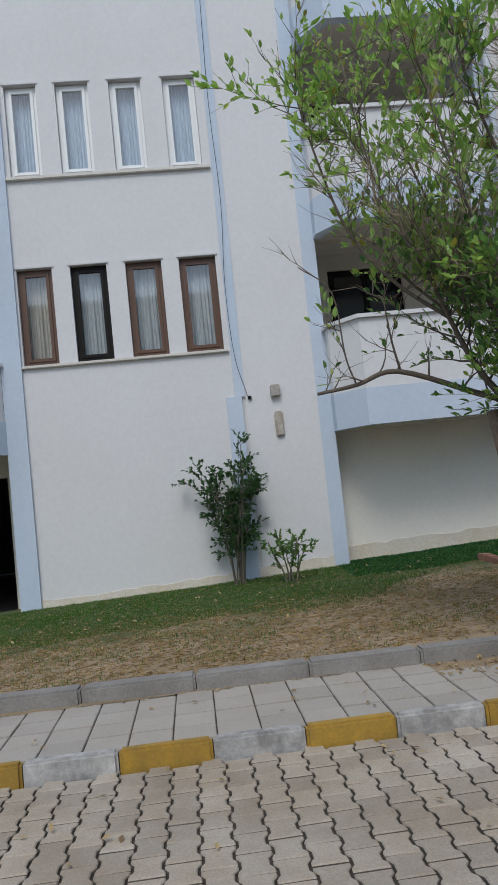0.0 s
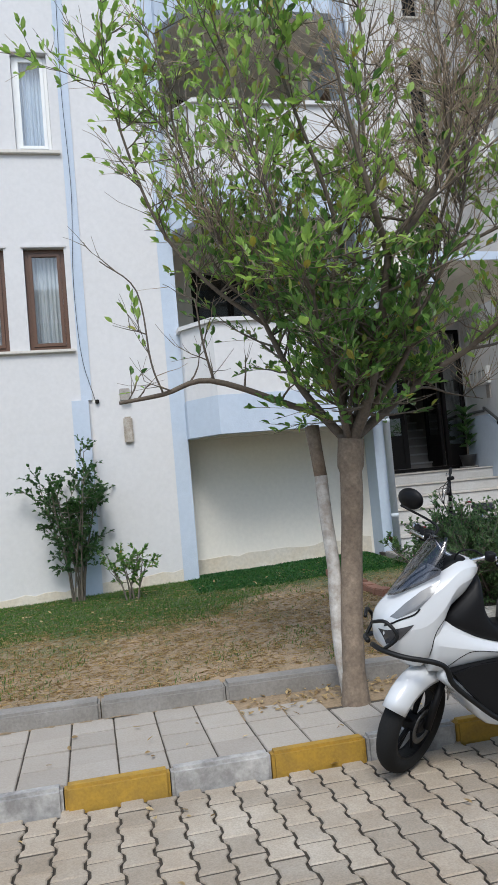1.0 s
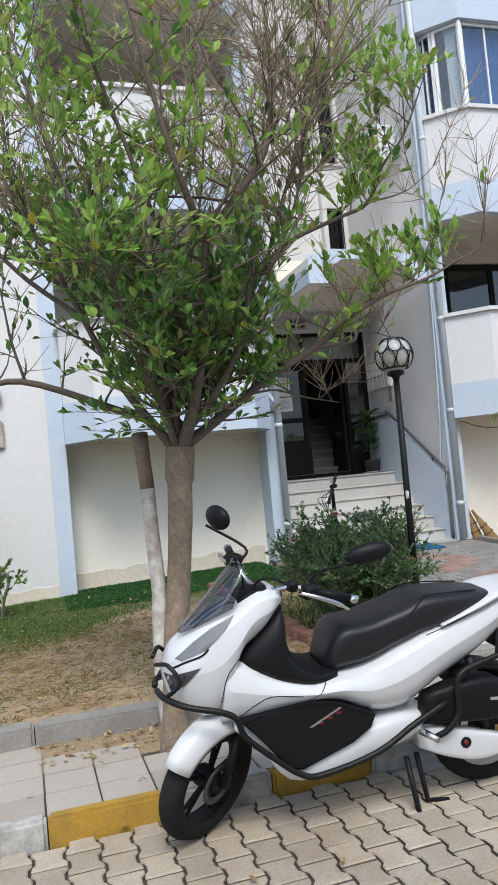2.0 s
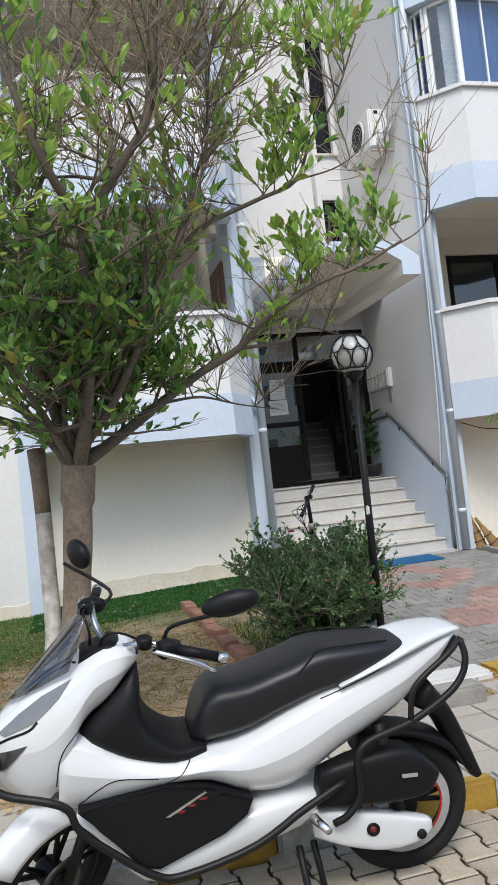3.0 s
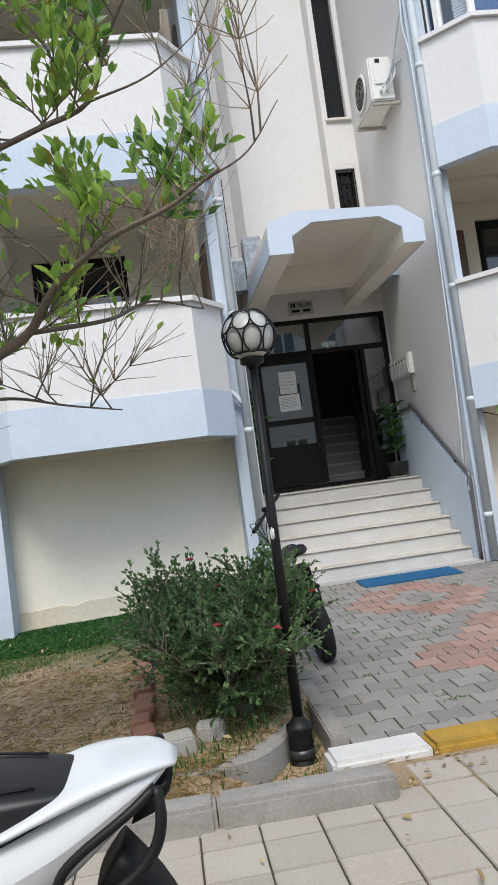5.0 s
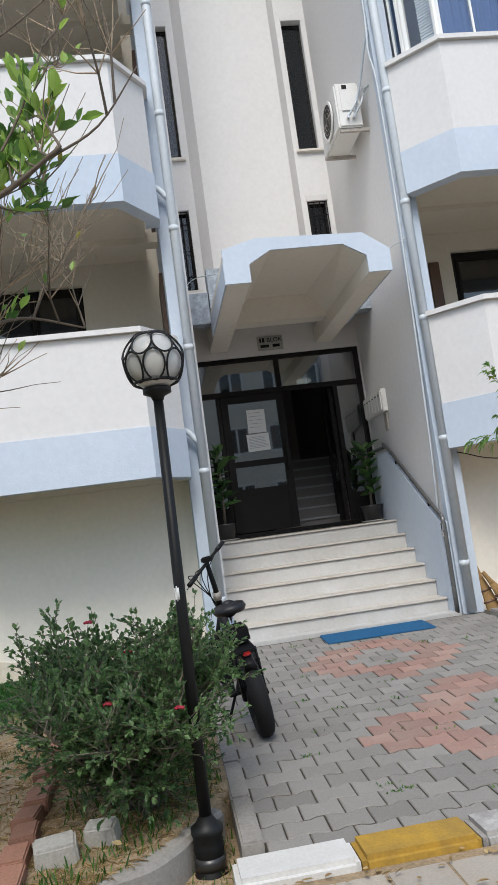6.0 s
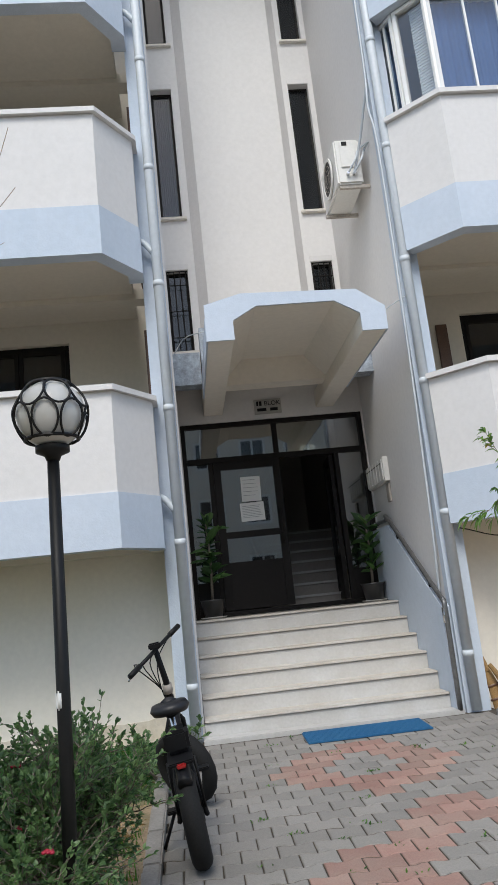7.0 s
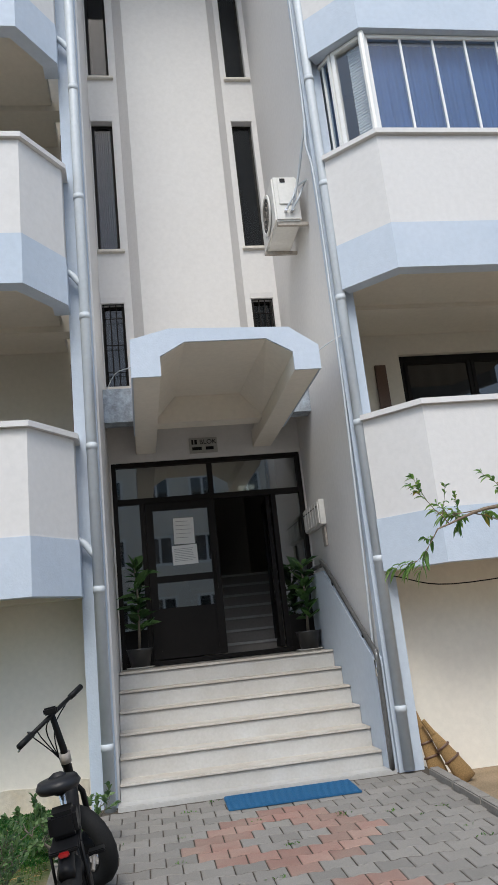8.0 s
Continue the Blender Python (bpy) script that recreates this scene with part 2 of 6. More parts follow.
def wall_y(name, x0, x1, z0, z1, y0, y1, holes, mat, parent):
    """A wall that faces -y, with thickness y0..y1 and rectangular openings (x0, x1, z0, z1) through it."""
    bm = bmesh.new()
    xs = sorted({x0, x1, *(h[0] for h in holes), *(h[1] for h in holes)})
    zs = sorted({z0, z1, *(h[2] for h in holes), *(h[3] for h in holes)})
    verts = {}

    def v(x, y, z):
        if (x, y, z) not in verts:
            verts[(x, y, z)] = bm.verts.new((x, y, z))
        return verts[(x, y, z)]

    def solid(i, k):
        if not (0 <= i < len(xs) - 1 and 0 <= k < len(zs) - 1):
            return False
        cx, cz = (xs[i] + xs[i + 1]) / 2, (zs[k] + zs[k + 1]) / 2
        return not any(h[0] < cx < h[1] and h[2] < cz < h[3] for h in holes)

    for i in range(len(xs) - 1):
        for k in range(len(zs) - 1):
            if not solid(i, k):
                continue
            a, b, c, d = xs[i], xs[i + 1], zs[k], zs[k + 1]
            bm.faces.new((v(a, y0, c), v(b, y0, c), v(b, y0, d), v(a, y0, d)))
            bm.faces.new((v(a, y1, d), v(b, y1, d), v(b, y1, c), v(a, y1, c)))
            if not solid(i - 1, k):
                bm.faces.new((v(a, y0, c), v(a, y0, d), v(a, y1, d), v(a, y1, c)))
            if not solid(i + 1, k):
                bm.faces.new((v(b, y0, d), v(b, y0, c), v(b, y1, c), v(b, y1, d)))
            if not solid(i, k - 1):
                bm.faces.new((v(b, y0, c), v(a, y0, c), v(a, y1, c), v(b, y1, c)))
            if not solid(i, k + 1):
                bm.faces.new((v(a, y0, d), v(b, y0, d), v(b, y1, d), v(a, y1, d)))
    return part(name, bm, mat, parent)


def frame_y(x0, x1, z0, z1, y0, y1, w, bevel=0.004, foot=None):
    """A rectangular frame of bars of width w that faces -y."""
    bm = bmesh.new()
    f = w if foot is None else foot
    for a, b, c, d in ((x0, x0 + w, z0, z1), (x1 - w, x1, z0, z1), (x0 + w, x1 - w, z1 - w, z1), (x0 + w, x1 - w, z0, z0 + f)):
        add_box(bm, a, b, y0, y1, c, d, bevel)
    return bm


def drape(x0, x1, z0, z1, y, folds=9, depth=0.02, seed=0):
    """A hanging curtain with folds."""
    r = random.Random(seed)
    bm = bmesh.new()
    n = folds * 6
    ph = r.random() * 6
    cols = []
    for i in range(n + 1):
        u = i / n
        dy = depth * (math.sin(u * folds * 2 * math.pi + ph) + 0.5 * math.sin(u * folds * 3.7 + ph))
        cols.append([bm.verts.new((x0 + u * (x1 - x0), y + dy * s, z)) for z, s in ((z0, 1.0), ((z0 + z1) / 2, 0.8), (z1, 0.5))])
    for a, b in zip(cols, cols[1:]):
        for k in range(2):
            bm.faces.new((a[k], b[k], b[k + 1], a[k + 1]))
    return bm


def window(name, x0, x1, z0, z1, y, frame_mat, pane_mat, parent, w=0.06, curtain=None, sash=True, sill=True, seed=0, split=0, label=""):
    """A window in an opening whose wall face is at y: outer frame, sash, pane, sill and curtain."""
    g = 0.003
    ob = part(name, frame_y(x0 + g, x1 - g, z0 + g, z1 - g, y + 0.07, y + 0.13, w), frame_mat, parent, label)
    n = split + 1
    step = (x1 - x0 - 2 * w) / n
    for k in range(n):
        a, b = x0 + w + k * step, x0 + w + (k + 1) * step
        s = 0.0
        if sash:
            s = 0.045
            part("sash", frame_y(a + 0.004, b - 0.004, z0 + w + 0.004, z1 - w - 0.004, y + 0.055, y + 0.1, s), frame_mat, ob)
        pane = part("pane", box(a + s, b - s, y + 0.078, y + 0.084, z0 + w + s, z1 - w - s), pane_mat, ob)
        pane.visible_shadow = False
    if curtain:
        part("curtain", drape(x0 + 0.02, x1 - 0.02, z0 + 0.02, z1 - 0.02, y + 0.2, seed=seed), curtain, ob)
    if sill:
        part("sill", box(x0 - 0.03, x1 + 0.03, y - 0.035, y + 0.07, z0 - 0.035, z0 - 0.002, 0.006), SILL, ob)
    return ob

# ---- ground levels ----
def lawn_back(x):
    return 0.28 + 0.033 * max(-6.0, min(x, 5.0))


def lawn_height(x, y):
    u = max(0.0, min(1.0, (y - 6.35) / 4.8))
    return 0.262 + (lawn_back(x) - 0.262) * u - 0.18 * pit(x, y)


def pit(x, y):
    """1 in the hollow between the curved bed edge and the kerbs, where the lamp stands."""
    rim = 6.58 + 1.6 * max(0.0, x - 3.6) ** 1.6
    return max(0.0, min(1.0, (rim - y) / 0.08)) * max(0.0, min(1.0, (x - 3.35) / 0.3))


def walk_height(y):
    return 0.19 + (min(max(y, 6.7), 10.95) - 6.7) * 0.057


# ---- apartment building ----
building = tagged(empty("apartment_building", pose(0, 0, 0)), "white rendered apartment building with pale blue bands", "building")
TOP = 13.2
Y0, REC, BACK, WIN = 11.15, 11.5, 12.5, 13.45
BW = [(-2.405, -1.925), (-1.675, -1.175), (-0.915, -0.415), (-0.17, 0.345)]
UW = [(-2.37, -1.93), (-1.665, -1.205), (-0.915, -0.465), (-0.16, 0.3)]
holes = [(a, b, 3.49, 4.835) for a, b in BW] + [(a, b, 6.14, 7.46) for a, b in UW]
wall_y("wall", -2.66, 1.6, 0.0, TOP, Y0, Y0 + 0.25, holes, WHITE, building)

def strip(poly, z0, z1, mat, label=""):
    return part("pilaster", prism(poly, "z", z0, z1), mat, building, label)

def rect(x0, x1, y0, y1):
    return [(x0, y0), (x1, y0), (x1, y1), (x0, y1)]

strip(rect(-2.71, -2.435, Y0 - 0.05, Y0 + 0.6), 0.0, TOP, BLUE)
strip(rect(0.425, 0.565, Y0 - 0.035, Y0 + 0.002), 2.8, TOP, BLUE)
strip(rect(0.3, 0.515, Y0 - 0.05, Y0 + 0.002), 0.0, 2.8, BLUE)
strip(rect(1.57, 1.775, Y0 - 0.02, BACK), 0.0, TOP, BLUE)
# wall between the pilasters stands a little proud
part("wall_panel", box(0.565, 1.57, Y0 - 0.02, Y0 + 0.002, 0.0, TOP), WHITE, building)
# bare strip at the foot of the walls
def foot_strip(x0, x1, y, h=0.13):
    bm = bmesh.new()
    n = max(2, int((x1 - x0) / 0.12))
    r = random.Random(int(x0 * 100))
    top = [(x0 + (x1 - x0) * i / n, lawn_back(x0 + (x1 - x0) * i / n) + h + r.uniform(-0.02, 0.025)) for i in range(n + 1)]
    add_prism(bm, [(x0, 0.0), (x1, 0.0)] + top[::-1], "y", y - 0.012, y + 0.005)
    return part("bare_plinth", bm, PLINTH, building, "bare patchy render at the wall's foot")

foot_strip(-2.435, 0.3, Y0, 0.1)
foot_strip(0.515, 1.57, Y0 - 0.02, 0.14)
foot_strip(1.775, 4.36, REC, 0.2)

for k, (a, b) in enumerate(BW):
    window("brown_window", a, b, 3.49, 4.835, Y0, BROWN if k != 1 else DARK, PANE, building, 0.05, (SHEER_WARM, SHEER, SHEER, SHEER)[k], sill=False, seed=k)
part("window_ledge", box(-2.44, 0.4, Y0 - 0.05, Y0 + 0.06, 3.445, 3.486, 0.008), SILL, building)
for k, (a, b) in enumerate(UW):
    window("white_window", a, b, 6.14, 7.46, Y0, UPVC, PANE, building, 0.045, CURTAIN_PALE, sill=False, seed=9 + k)
part("window_ledge", box(-2.44, 0.4, Y0 - 0.05, Y0 + 0.06, 6.085, 6.136, 0.008), SILL, building)
for a, b, z in [(p, q, 4.835) for p, q in BW] + [(p, q, 7.46) for p, q in UW]:
    part("drip_edge", box(a - 0.03, b + 0.03, Y0 - 0.02, Y0 + 0.0, z + 0.002, z + 0.035, 0.005), GREY, building)


def balcony(name, pts, z0, band, top, parent, label=""):
    """A balcony parapet along the plan points, with slab, pale blue band below, white wall and coping."""
    def offset(d):
        out = []
        for i, p in enumerate(pts):
            a, b = Vector(pts[max(i - 1, 0)]), Vector(pts[min(i + 1, len(pts) - 1)])
            p = Vector(p)
            d1 = (p - a).normalized() if i else (b - p).normalized()
            d2 = (b - p).normalized() if i < len(pts) - 1 else d1
            n1, n2 = Vector((-d1.y, d1.x)), Vector((-d2.y, d2.x))
            m = (n1 + n2).normalized()
            out.append(p + m * d / max(0.3, m.dot(n1)))
        return [tuple(q) for q in out]

    def shell(out, inn, a, b):
        o, i = offset(out), offset(inn)
        return prism([*o, *i[::-1]], "z", a, b)

    ob = part(name, shell(0.0, 0.12, band + 0.001, top - 0.055), WHITE, parent, label)
    part("band", shell(-0.012, 0.14, z0, band), BLUE, ob, "pale blue band")
    part("coping", shell(-0.045, 0.15, top - 0.052, top), WHITE, ob, "white coping")
    inner = offset(0.142)
    part("slab", prism([*inner, (inner[-1][0], BACK - 0.005), (inner[0][0], BACK - 0.005)], "z", z0 + 0.17, z0 + 0.33), TAN, ob)
    return ob


LEFT = [(1.776, 11.15), (1.776, 10.92), (2.1, 10.42), (4.06, 10.42), (4.405, 10.9), (4.405, 11.125)]
RIGHT = [(7.26, 11.05), (7.14, 10.83), (7.58, 10.39), (10.0, 10.39), (10.4, 11.05)]
FAR = [(-5.35, 11.15), (-5.0, 10.41), (-3.05, 10.41), (-2.715, 11.1)]
for z0, band, top in ((2.19, 2.68, 3.66), (4.95, 5.45, 6.5), (7.73, 8.22, 9.28), (10.5, 11.0, 12.05)):
    balcony("balcony", LEFT, z0, band, top, building)
for z0, band, top in ((2.15, 2.63, 3.64), (4.98, 5.465, 6.52), (7.78, 8.28, 9.33), (10.58, 11.08, 12.1)):
    balcony("balcony", RIGHT[1:], z0, band, top, building)
balcony("balcony", FAR, 2.3, 2.75, 3.55, building)
balcony("balcony", FAR, 5.0, 5.5, 6.5, building)

# recessed walls behind and below the balconies
part("garage_wall", box(1.776, 4.42, REC, REC + 0.15, 0.0, 2.52), CREAM, building, "cream rendered wall below the balcony")
part("soffit_beam", box(1.776, 4.4, 11.3, 11.5, 2.2, 2.35), CREAM, building)
for z in (5.12, 7.9, 10.7):
    part("soffit_beam", box(1.776, 4.4, 11.75, 11.95, z - 0.07, z + 0.05), TAN, building)
balc_holes = [(2.2, 3.42, 3.2, 4.87), (2.2, 3.42, 6.0, 7.65), (2.2, 3.42, 8.8, 10.4)]
wall_y("balcony_back_wall", 1.776, 4.4, 2.36, TOP, BACK, BACK + 0.2, balc_holes, TAN, building)
for k, h in enumerate(balc_holes):
    window("balcony_window", *h, BACK, DARK, PANE_DARK, building, 0.06, SHEER_WARM if k == 0 else None, split=1, sill=False, seed=20 + k)
for z in (2.55, 5.3):
    part("balcony_door", box(4.36, 4.398, 11.55, 12.3, z, z + 2.05, 0.004), BROWN, building, "dark wooden balcony door")

# stair wing: side walls, door wall, window wall with chamfered panel
part("wing_wall", box(4.4, 4.62, 11.13, WIN + 0.2, 0.0, TOP), BLUE, building, "pale blue side wall beside the stairs")
part("wing_face", box(4.621, 4.64, 11.15, WIN, 0.0, TOP), WHITE, building)
part("wing_wall", box(7.06, 7.27, 11.0, WIN + 0.2, 0.0, TOP), WHITE, building)
part("wing_edge", prism([(7.05, 10.95), (7.28, 10.95), (7.28, 11.05), (7.05, 11.05)], "z", 0.0, TOP), BLUE, building, "pale blue corner strip")
PANE_SLIT = glass("slit_glass", (0.5, 0.56, 0.62), clear=0.75, shine=0.04)
LW, RW = (4.655, 4.955), (6.685, 6.985)
slits = []
for a, b in (LW, RW):
    slits += [(a, b, 4.99, 6.17), (a, b, 6.97, 9.02), (a, b, 9.78, 11.85)]
wall_y("stair_wall", 4.625, 7.1, 4.9, TOP, WIN, WIN + 0.2, slits, WHITE, building)
for k, h in enumerate(slits):
    # no curtain in the left middle slit: its blue drape paints the reflected sky
    window("slit_window", *h, WIN + 0.02, DARK, PANE_SLIT, building, 0.032, CURTAIN_SKY_BLUE if k == 1 else None, sash=False, sill=False, seed=40 + k)
    part("window_ledge", box(h[0] - 0.04, h[1] + 0.06, WIN - 0.05, WIN + 0.06, h[2] - 0.05, h[2] - 0.004, 0.008), SILL, building)
    part("lintel_strip", box(h[0] - 0.01, h[1] + 0.01, WIN - 0.015, WIN - 0.001, h[3] + 0.003, h[3] + 0.09, 0.004), GREY, building)
# iron bars in the lowest slit windows
for a, b in (LW, RW):
    bars = part("window_bars", frame_y(a + 0.004, b - 0.004, 4.995, 6.165, WIN + 0.005, WIN + 0.015, 0.01, 0.0), DARK, building, "black iron window bars")
    for i in range(4):
        x = a + 0.03 + i * 0.08
        part("bar", tube([(x, WIN + 0.03, 5.0), (x, WIN + 0.03, 6.16)], 0.007, 6), DARK, bars)
    for z in (5.2, 5.58, 5.96):
        part("bar", tube([(a + 0.004, WIN + 0.015, z), (b - 0.004, WIN + 0.015, z)], 0.007, 6), DARK, bars)
part("stair_panel", prism([(5.19, WIN - 0.15), (6.47, WIN - 0.15), (6.47, WIN - 0.002), (5.19, WIN - 0.002)], "z", 4.9, TOP), WHITE, building)
for poly in ([(5.06, WIN - 0.002), (5.189, WIN - 0.149), (5.189, WIN - 0.002)], [(6.471, WIN - 0.149), (6.6, WIN - 0.002), (6.471, WIN - 0.002)]):
    part("panel_edge", prism(poly, "z", 4.9, TOP), GREY, building, "grey splayed edge of the panel")

STAINED = material("stained_blue_render", (0.46, 0.53, 0.61), 0.85, vary=0.12, grain=45, stain=11, bump=0.003, second=(0.12, 0.12, 0.12), amount=0.42)
DOOR = 13.25
DX0, DX1, DZ0, DZ1 = 4.66, 7.045, 1.5, 3.925
wall_y("door_wall", 4.63, 7.08, 1.0, 4.9, DOOR, DOOR + 0.19, [(DX0, DX1, 1.47, DZ1)], WHITE, building)
# canopy over the door
slab = add_prism(bmesh.new(), [(5.226, 4.195), (5.46, 4.33), (6.215, 4.33), (6.454, 4.185), (6.454, 4.3), (6.43, 4.42), (5.33, 4.45), (5.226, 4.42)], "y", 10.472, 12.378)
for v in slab.verts:
    v.co.z += (0.13 if v.co.z > 4.31 else 0.0) * (v.co.y - 10.47) / 1.93
part("canopy", slab, CREAM, building, "cream concrete canopy rising towards the wall")
for x0, x1, z1 in ((4.98, 5.225, 4.36), (6.455, 6.69, 4.24)):
    part("rib", box(x0, x1, 10.472, DOOR - 0.002, 4.02, z1, 0.006), CREAM, building, "cream concrete rib under the canopy")
part("canopy_fascia", prism([(4.97, 4.015), (5.23, 4.015), (5.23, 4.205), (5.462, 4.335), (6.213, 4.335), (6.45, 4.195), (6.45, 4.015), (6.7, 4.015), (6.7, 4.25), (6.435, 4.44), (5.325, 4.47), (4.97, 4.375)], "y", 10.45, 10.47), BLUE, building, "pale blue canopy edge")
for x0, x1 in ((4.965, 4.98), (6.69, 6.705)):
    part("canopy_side", box(x0, x1, 10.47, 12.4, 4.02, 4.25), BLUE, building)
part("cross_beam", box(5.227, 6.453, 12.38, 12.62, 4.15, 4.9), CREAM, building, "cream cross beam under the canopy")
for x0, x1 in ((4.982, 5.223), (6.457, 6.688)):
    part("beam_end", box(x0, x1, 12.385, 12.618, 4.362, 4.9), STAINED, building)
for x0, x1 in ((4.642, 4.969), (6.701, 7.058)):
    part("beam_end", box(x0, x1, 12.4, 12.62, 4.2, 4.6), STAINED, building, "stained pale blue beam end")
part("porch_ceiling", box(4.642, 7.058, 12.622, DOOR - 0.002, 4.46, 4.6), CREAM, building)

# outer shell, unseen: added so that the rooms behind the windows stay dark
part("roof", box(-8.0, 14.0, 11.2, 20.2, TOP, TOP + 0.2), WHITE, building)
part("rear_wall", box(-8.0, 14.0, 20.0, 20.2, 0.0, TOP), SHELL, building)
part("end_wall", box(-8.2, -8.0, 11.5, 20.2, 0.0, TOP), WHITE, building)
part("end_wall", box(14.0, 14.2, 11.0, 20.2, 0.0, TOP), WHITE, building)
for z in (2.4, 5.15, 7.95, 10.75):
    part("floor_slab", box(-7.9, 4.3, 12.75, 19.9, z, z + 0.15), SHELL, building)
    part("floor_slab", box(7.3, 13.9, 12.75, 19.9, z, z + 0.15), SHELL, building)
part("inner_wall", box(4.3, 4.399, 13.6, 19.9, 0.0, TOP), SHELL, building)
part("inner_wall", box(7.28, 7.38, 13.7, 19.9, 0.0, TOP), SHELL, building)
# bay with the glazed balcony
part("garage_wall", box(7.29, 11.0, 11.3, 11.45, 0.0, 2.4), CREAM, building, "cream rendered wall below the balcony")
rh = [(8.28, 10.2, 3.2, 4.89), (8.28, 10.2, 5.9, 7.6)]
wall_y("balcony_back_wall", 7.28, 11.0, 2.36, TOP, BACK, BACK + 0.2, rh, TAN, building)
for k, h in enumerate(rh):
    window("balcony_window", *h, BACK, DARK, PANE_DARK, building, 0.07, SHEER_WARM if k == 0 else None, split=1, sill=False, seed=30 + k)
part("balcony_door", box(7.94, 8.08, BACK - 0.04, BACK - 0.005, 2.5, 4.75, 0.004), BROWN, building, "brown wooden balcony door")
for z in (2.15, 4.98, 7.78):
    part("soffit_beam", box(7.3, 10.9, 11.6, 11.8, z + 0.12, z + 0.2), TAN, building)
part("wall", box(10.9, 14.0, 11.1, 11.35, 0.0, TOP), WHITE, building)
# far bay
part("garage_wall", box(-5.3, -3.9, 12.2, 12.35, 0.0, 2.5), CREAM, building)
part("garage_wall", box(-3.0, -2.72, 12.2, 12.35, 0.0, 2.5), CREAM, building)
part("garage_wall", box(-3.9, -3.0, 12.2, 12.35, 2.05, 2.5), CREAM, building)
wall_y("balcony_back_wall", -5.4, -2.72, 2.5, TOP, BACK, BACK + 0.2, [(-4.6, -2.9, 3.0, 4.4)], TAN, building)
window("balcony_window", -4.6, -2.9, 3.0, 4.4, BACK, DARK, PANE_DARK, building, 0.06, None, split=1, sill=False)
part("wall", box(-8.0, -5.4, 11.15, 11.4, 0.0, TOP), WHITE, building)

# glazed enclosure of the second balcony
encl = part("balcony_glazing", tube([(7.615, 10.44, 6.53), (7.615, 10.44, 7.77)], 0.035, 8), UPVC, building, "white framed glazing with blue curtains")
def glazed(p, q, n, z0=6.525, z1=7.775):
    p, q = Vector((*p, 0)), Vector((*q, 0))
    d = (q - p).normalized()
    nrm = Vector((d.y, -d.x, 0))
    L = (q - p).length
    m = Matrix(((d.x, -nrm.x, 0, p.x), (d.y, -nrm.y, 0, p.y), (0, 0, 1, 0), (0, 0, 0, 1)))
    fr = part("glazing_frame", frame_y(0.0, L, z0, z1, 0.03, 0.09, 0.045), UPVC, encl, m=m)
    for k in range(n):
        a, b = 0.045 + (L - 0.09) * k / n, 0.045 + (L - 0.09) * (k + 1) / n
        pn = part("pane", box(a + 0.012, b - 0.012, 0.055, 0.061, z0 + 0.045, z1 - 0.045), PANE_BLUE if n > 1 else PANE, encl, m=m)
        pn.visible_shadow = False
        if k:
            part("mullion", box(a - 0.012, a + 0.012, 0.04, 0.085, z0 + 0.045, z1 - 0.045, 0.003), UPVC, encl, m=m)
    if n == 1:  # slatted blind
        for i in range(34):
            z = z0 + 0.07 + i * 0.034
            part("blind_slat", box(0.16, L - 0.05, 0.12, 0.14, z, z + 0.026), SHEER, encl, "pale blind slat", m=m)
        return
    part("curtain", drape(0.05, L - 0.05, z0 + 0.03, z1 - 0.03, 0.16, int(6 + 8 * L), 0.018, n), CURTAIN_SKY_BLUE, encl, "blue curtain", m=m)
glazed((7.33, 10.72), (7.6, 10.43), 1)
glazed((7.2, 11.02), (7.31, 10.74), 2)
glazed((7.64, 10.43), (9.95, 10.43), 6)

# door frame of dark metal with glass
door = part("entrance_door", frame_y(DX0, DX1, 1.474, DZ1, DOOR + 0.03, DOOR + 0.11, 0.055), DARK, building, "dark metal and glass entrance door")
def bar(x0, x1, z0, z1, y0=DOOR + 0.035, y1=DOOR + 0.105, name="rail", parent=None):
    return part(name, box(x0, x1, y0, y1, z0, z1, 0.004), DARK, parent or door)
def gl(x0, x1, z0, z1, y=DOOR + 0.07, parent=None, mat=None):
    g = part("pane", box(x0, x1, y, y + 0.006, z0, z1), mat or PANE_DOOR, parent or door)
    g.visible_shadow = False
    return g
PANE_DOOR = glass("door_glass", (0.5, 0.54, 0.54), clear=0.85, shine=0.25)
bar(4.716, 6.989, 3.4, 3.47, name="transom")
bar(5.845, 5.91, 3.471, 3.869, name="mullion")
gl(4.716, 5.845, 3.471, 3.869)
gl(5.91, 6.989, 3.471, 3.869)
bar(4.975, 5.03, 1.53, 3.399, name="mullion")
gl(4.716, 4.974, 1.9, 3.399)
bar(4.716, 4.974, 1.53, 1.9, name="kick_panel")
leaf = part("door_leaf", frame_y(5.035, 5.9, 1.54, 3.395, DOOR + 0.02, DOOR + 0.08, 0.095), DARK, door)
bar(5.13, 5.805, 1.635, 2.12, DOOR + 0.03, DOOR + 0.07, "kick_panel", leaf)
bar(5.13, 5.805, 2.42, 2.5, DOOR + 0.025, DOOR + 0.075, "mid_rail", leaf)
gl(5.13, 5.805, 2.5, 3.3, DOOR + 0.05, leaf)
gl(5.13, 5.805, 2.12, 2.42, DOOR + 0.05, leaf)
part("handle", tube([(5.84, DOOR - 0.02, 2.3), (5.84, DOOR - 0.02, 2.75)], 0.012, 8), DARK, leaf)
bar(6.62, 6.68, 1.53, 3.399, name="mullion")
gl(6.68, 6.989, 1.9, 3.399)
bar(6.68, 6.989, 1.53, 1.9, name="kick_panel")
